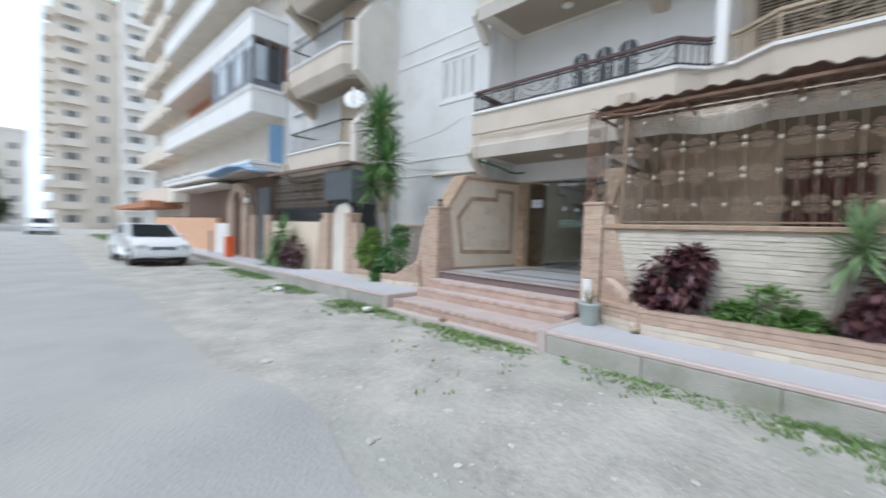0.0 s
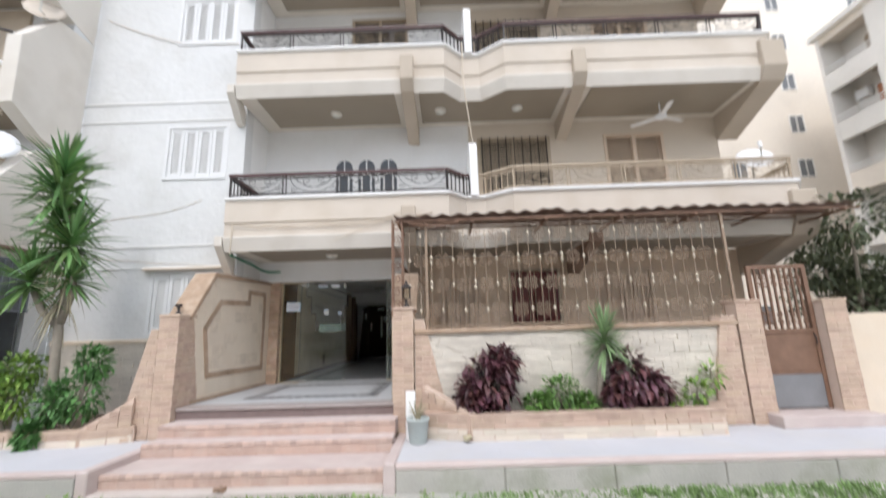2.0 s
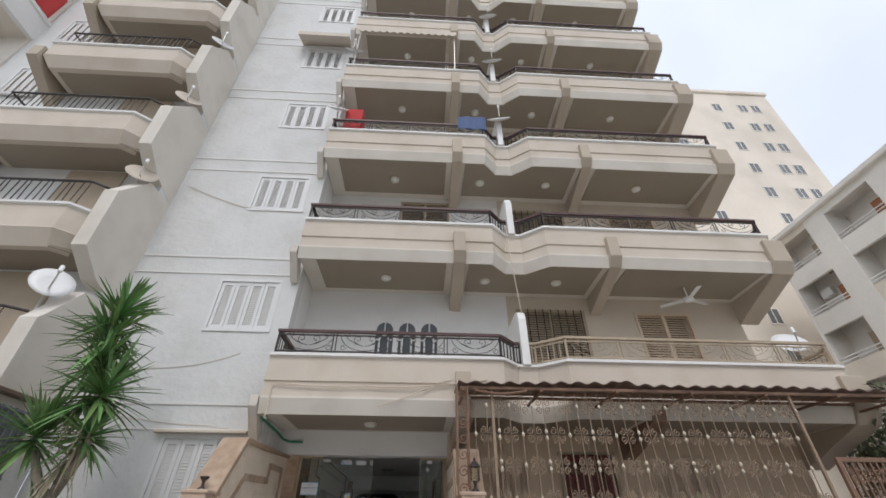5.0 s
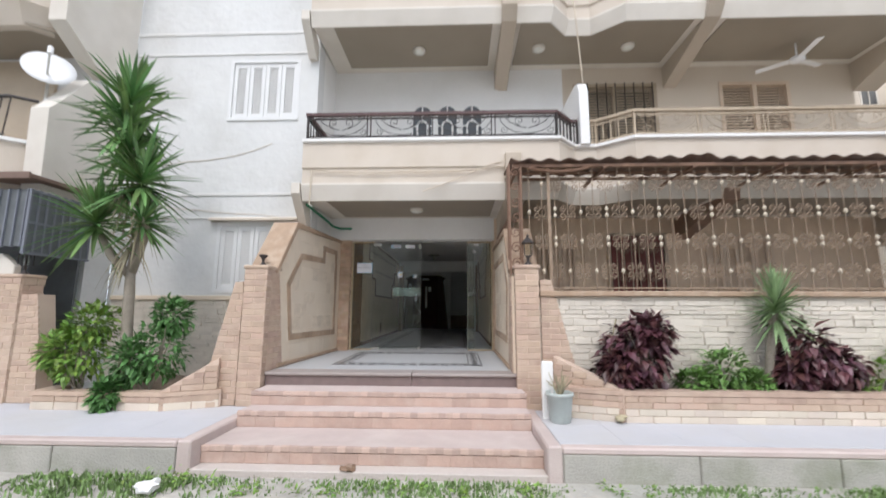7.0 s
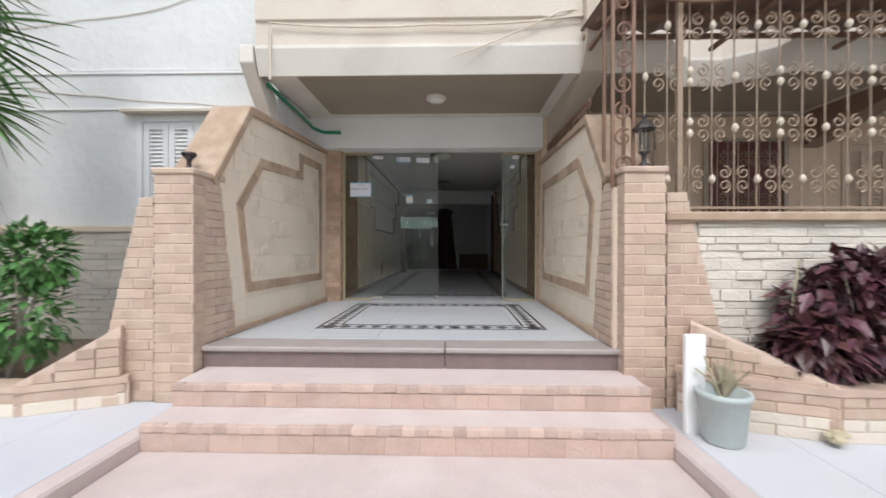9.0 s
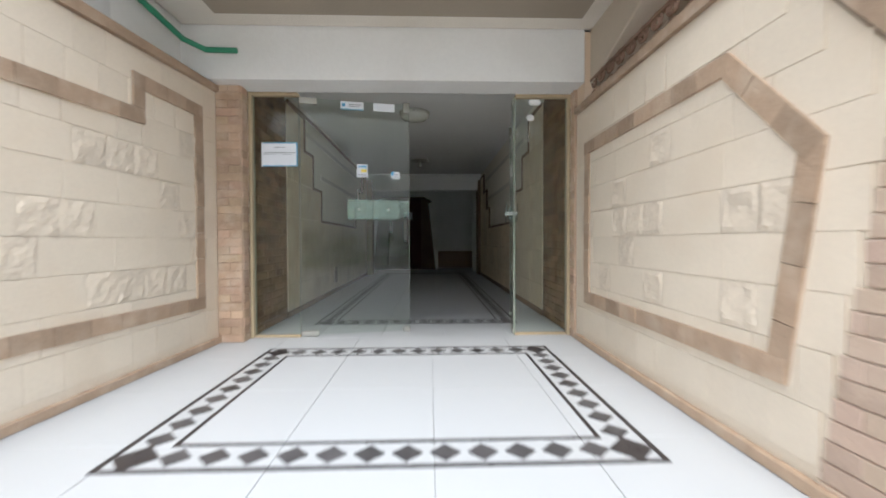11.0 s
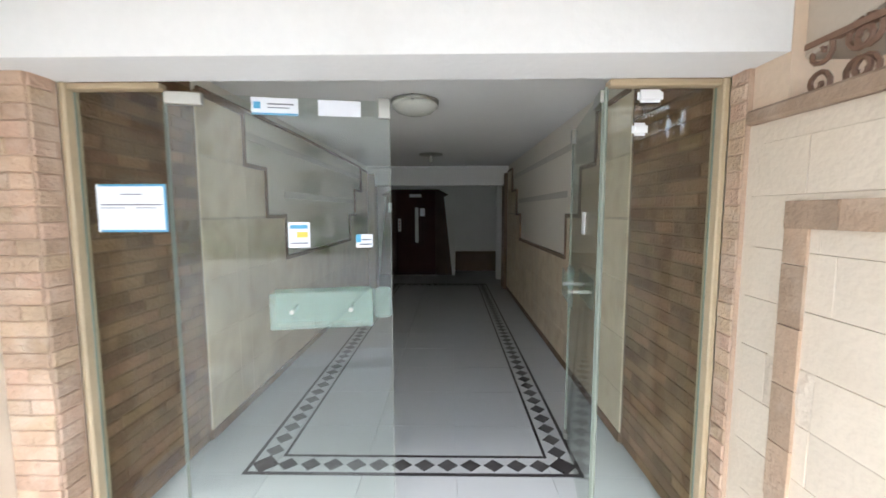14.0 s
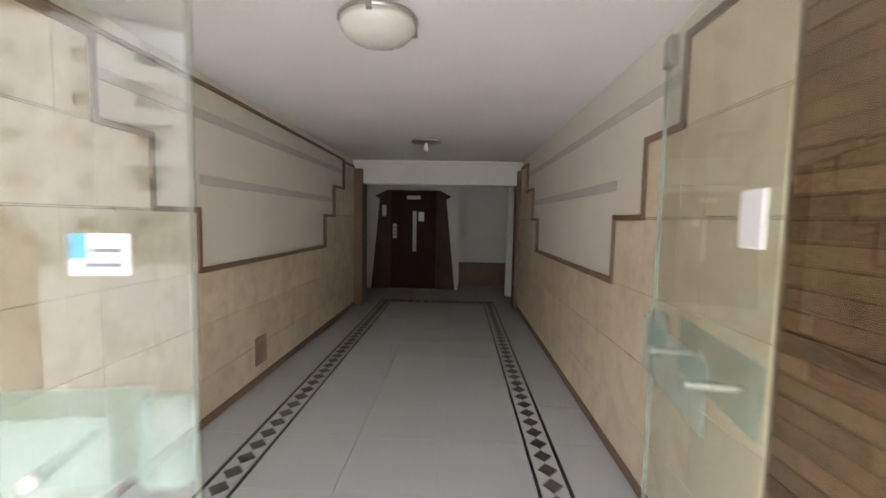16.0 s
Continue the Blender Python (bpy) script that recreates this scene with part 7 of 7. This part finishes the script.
# step fronts: upright pavers under a row of small bricks
for i, (y, z) in enumerate(STEPS[1:], 1):
    zb = STEPS[i - 1][1]
    n = 15
    w = (SX1 - SX0) / n
    for k in range(n):
        piece("paver", brick_mesh(w - 0.004, round(z - zb - 0.056, 3), RISER, 0.034, "paver"), steps, pose(SX0 + (k + 0.5) * w, y + 0.035, (zb + z - 0.055) / 2, rng.uniform(-0.6, 0.6)))
    n = 42
    w = (SX1 - SX0) / n
    for k in range(n):
        piece("brick", brick_mesh(w - 0.003, 0.05, NOSING, 0.045, "brick"), steps, pose(SX0 + (k + 0.5) * w, y + 0.04, z - 0.026 + rng.uniform(-0.002, 0.004)))

# brown bricks: door piers and the walls behind the side panels
for nm, x0, x1, z0, z1, tp in (
    ("brick_lining", 2.90, 3.735, FZ, 3.30, lambda u, z, o: pose(HL + o, u, z, 0, 0, 90)),
    ("brick_lining", 2.90, 3.735, FZ, 3.30, lambda u, z, o: pose(HR + o, u, z, 0, 0, -90)),
    ("brick_lining", -1.42, -1.215, FZ, 3.0, lambda u, z, o: pose(u, 2.66 + o, z)),
    ("brick_lining", 2.665, 2.785, FZ, 3.0, lambda u, z, o: pose(-1.218 + o, u, z, 0, 0, 90)),
    ("brick_lining", 2.695, 2.785, FZ, 3.0, lambda u, z, o: pose(1.665 + o, u, z, 0, 0, -90)),
):
    t = thing(nm, tp((x0 + x1) / 2, FZ, 0).translation, "brown rustic brick facing beside the glass doors", "brick facing", "brick facings")
    lay(t, x0, x1, z0, z1, tp, BROWN_BRICK if x1 > 3 else PIER_BRICK, 0.205, 0.064, rng=rng, d=0.012 if x1 > 3 else 0.009, joint=0.008 if x1 > 3 else 0.005)


for a, b in ((HL, HL + 0.004), (HR - 0.004, HR)):
    built("trim_brick_bed", boxes((a, b, 2.90, 3.735, FZ, 3.30)), BROWN_MORTAR, "brown mortar bed behind the bricks")


# vestibule cladding
def inside(poly, y, z):
    hit = False
    for (ya, za), (yb, zb) in zip(poly, poly[1:] + poly[:1]):
        if (za > z) != (zb > z) and y < ya + (yb - ya) * (z - za) / (zb - za):
            hit = not hit
    return hit


def rough_mesh(w, h, seed):
    """A rock-faced block: a small grid with an uneven face."""
    r = random.Random(seed)
    bm = bmesh.new()
    nx, nz = 9, 7
    off = Vector((seed * 7.3, 1.7, 0.4))
    g = [[bm.verts.new((-w / 2 + w * i / nx, -0.007 - (max(0.0, 0.003 + 0.010 * noise.noise(Vector((i * 0.42, j * 0.42, 0)) + off)) if 0 < i < nx and 0 < j < nz else 0.0), -h / 2 + h * j / nz)) for j in range(nz + 1)] for i in range(nx + 1)]
    for i in range(nx):
        for j in range(nz):
            bm.faces.new((g[i][j], g[i + 1][j], g[i + 1][j + 1], g[i][j + 1]))
    return mesh_of("block", bm, CLAD_ROUGH)


rough_blocks = [rough_mesh(0.204, 0.194, k) for k in range(7)]
WALLPOLY = {-1: [(0.46, FZ + 0.1), (0.24, 2.1), (0.74, 2.82), (2.64, 2.90), (2.64, FZ + 0.1)], 1: [(0.46, FZ + 0.1), (0.24, 2.1), (0.68, 2.70), (2.66, 2.74), (2.66, FZ + 0.1)]}
FRAMES = {
    -1: [(0.62, 1.15), (0.46, 1.98), (0.88, 2.48), (1.86, 2.52), (1.86, 2.74), (2.46, 2.74), (2.46, 1.13)],
    1: [(0.57, 1.14), (0.43, 2.0), (0.87, 2.47), (2.47, 2.46), (2.47, 1.15)],
}
for side, xw in ((-1, LX), (1, RX)):
    turn = 90 if side < 0 else -90
    rng = random.Random(50 + side)
    t = thing("limestone_cladding", (xw, 1.4, FZ), "cream limestone blocks, some rock-faced, within a brown stone frame", "wall cladding", "wall claddings")
    z, r = FZ + 0.1, 0
    h = 0.198
    while z < 2.88:
        hh = min(h, 2.88 - z)
        zc = z + hh / 2
        ys = [y / 200 for y in range(20, 540) if inside(WALLPOLY[side], y / 200, zc)]
        if len(ys) < 12:
            break
        a, b = min(ys), max(ys)
        y = a - (0.22 if r % 2 else 0)
        while y < b - 0.03:
            rough = rng.random() < 0.55
            w = 0.206 if rough else rng.choice((0.34, 0.44))
            u0, u1 = max(y, a), min(y + w, b)
            if u1 - u0 > 0.05:
                c = (u0 + u1) / 2
                if rough and u1 - u0 > 0.2 and hh > 0.19 and inside(FRAMES[side], c, zc) and inside(FRAMES[side], c, zc + 0.2) and inside(FRAMES[side], c, zc - 0.2):
                    piece("block", rng.choice(rough_blocks), t, pose(xw, c, zc, 0, rng.choice((0, 180)), turn))
                else:
                    piece("block", brick_mesh(u1 - u0 - 0.002, round(hh - 0.002, 3), CLAD, rng.choice((0.006, 0.007, 0.008)), "block"), t, pose(xw, c, zc, 0, 0, turn))
            y += w
        z += h
        r += 1
    fb = thing("brick_facing", (xw, 0.2, FZ), "salmon bricks at the front end of the entrance wall", "brick facing", "brick facings")
    lay(fb, 0.03, 0.46, FZ, 2.1, lambda u, z, o, xw=xw, turn=turn: pose(xw, u, z, 0, 0, turn), BRICK, 0.28, 0.070, rng=rng, joint=0.004, edge=lambda z: (0.03, 0.46 - (z - FZ) * 0.17), d=0.014)
    fr = thing("panel_border", (xw, 1.4, 1.1), "brown limestone strip framing the wall panel", "wall trim", "wall frames")
    P = FRAMES[side]
    cy, cz = sum(p[0] for p in P) / len(P), sum(p[1] for p in P) / len(P)
    if side < 0:
        skewed = (t, fb, fr)
    k = 0
    for (ya, za), (yb, zb) in zip(P, P[1:] + P[:1]):
        L = math.hypot(yb - ya, zb - za)
        n = max(1, round(L / 0.21))
        dy, dz = (yb - ya) / L, (zb - za) / L
        ny, nz = -dz, dy
        if (cy - ya) * ny + (cz - za) * nz < 0:
            ny, nz = -ny, -nz
        for j in range(n):
            u0, u1 = j * L / n + 0.002, (j + 1) * L / n - 0.002
            w = 0.095
            quad = [(ya + dy * u0, za + dz * u0), (ya + dy * u1, za + dz * u1), (ya + dy * u1 + ny * w, za + dz * u1 + nz * w), (ya + dy * u0 + ny * w, za + dz * u0 + nz * w)]
            d = 0.018 + 0.0012 * (k % 5)
            k += 1
            a, b = sorted((xw, xw - side * d))
            part("tile", prisms(quad, "x", a, b), CLAD_BROWN, fr)

for ob in skewed:
    ob.matrix_basis = SKEW @ ob.matrix_basis

# iron strip between the right wall and the beam
strip = thing("iron_strip", (RX + 0.1, 1.6, 2.95), "dark curled iron strip above the entrance wall", "iron grille")
for k in range(11):
    y = 0.85 + k * 0.155
    piece("scroll", curl_dark, strip, pose(RX + 0.06, y, 2.91, 0, 0, 90))
for z in (2.825, 2.995):
    part("rail", boxes((RX + 0.045, RX + 0.075, 0.75, 2.52, z - 0.01, z + 0.01)), IRON_BROWN, strip)

# floor tiles
for nm, x0, x1, y0, y1, n in (("floor_tiling", LX, RX, 0.272, 2.79, 0), ("floor_tiling", HL, HR, 2.79, 10.9, 0)):
    t = thing(nm, ((x0 + x1) / 2, (y0 + y1) / 2, FZ - 0.01), "large white polished floor tiles", "floor tiles", "floor tilings")
    nx, ny = round((x1 - x0) / 0.6), round((y1 - y0) / 0.6)
    w, l = (x1 - x0) / nx, (y1 - y0) / ny
    me = mesh_of("tile", cell(w - 0.003, l - 0.003, 0.008, 0.001), MARBLE)
    for i in range(nx):
        for j in range(ny):
            piece("tile", me, t, pose(x0 + (i + 0.5) * w, y0 + (j + 0.5) * l, FZ - 0.008, -90))

# wainscot slabs of the hall
for x, s, turn in ((HL + 0.012, 1, 90), (HR - 0.012, -1, -90)):
    t = thing("marble_wainscot", (x, 6.5, FZ), "stepped beige marble wainscot slabs", "wainscot", "wainscots")
    rng = random.Random(9)
    z = FZ + 0.07
    cuts = sorted({p[1] for p in TOP} | {FZ + 0.07, 1.16, 1.55})
    for za, zb in zip(cuts, cuts[1:]):
        zc = (za + zb) / 2
        y = 3.745
        while y < 9.35:
            L = 0.42
            stops = sorted({p[0] for p in TOP if y + 0.02 < p[0] < y + L})
            y1 = min(stops[0] if stops else y + L, 9.355)
            top = max(b for (ya, b), (yb, _) in zip(TOP, TOP[1:]) if ya <= (y + y1) / 2 <= yb and ya != yb)
            if zc < top and y1 - y > 0.03:
                piece("slab", brick_mesh(y1 - y - 0.003, round(zb - za - 0.003, 3), WAINSCOT, 0.010, "slab"), t, pose(x, (y + y1) / 2, zc, 0, 0, turn))
            y = y1
# pavement tiles
pv = thing("pavement_tiling", (3, -0.9, PZ), "pale square pavement slabs", "paving", "pavings")
for x0, x1, yb in ((1.92, 9.4, -0.16), (-6.475, -1.675, -0.16)):
    me = mesh_of("tile", cell(0.597, 0.597, 0.003, 0.001), PAVEMENT)
    nx = int((x1 - x0) / 0.6)
    for i in range(nx):
        for j in range(2):
            piece("tile", me, pv, pose(x0 + (i + 0.5) * 0.6, -1.35 + 0.005 + (j + 0.5) * 0.6, PZ + 0.0, -90))
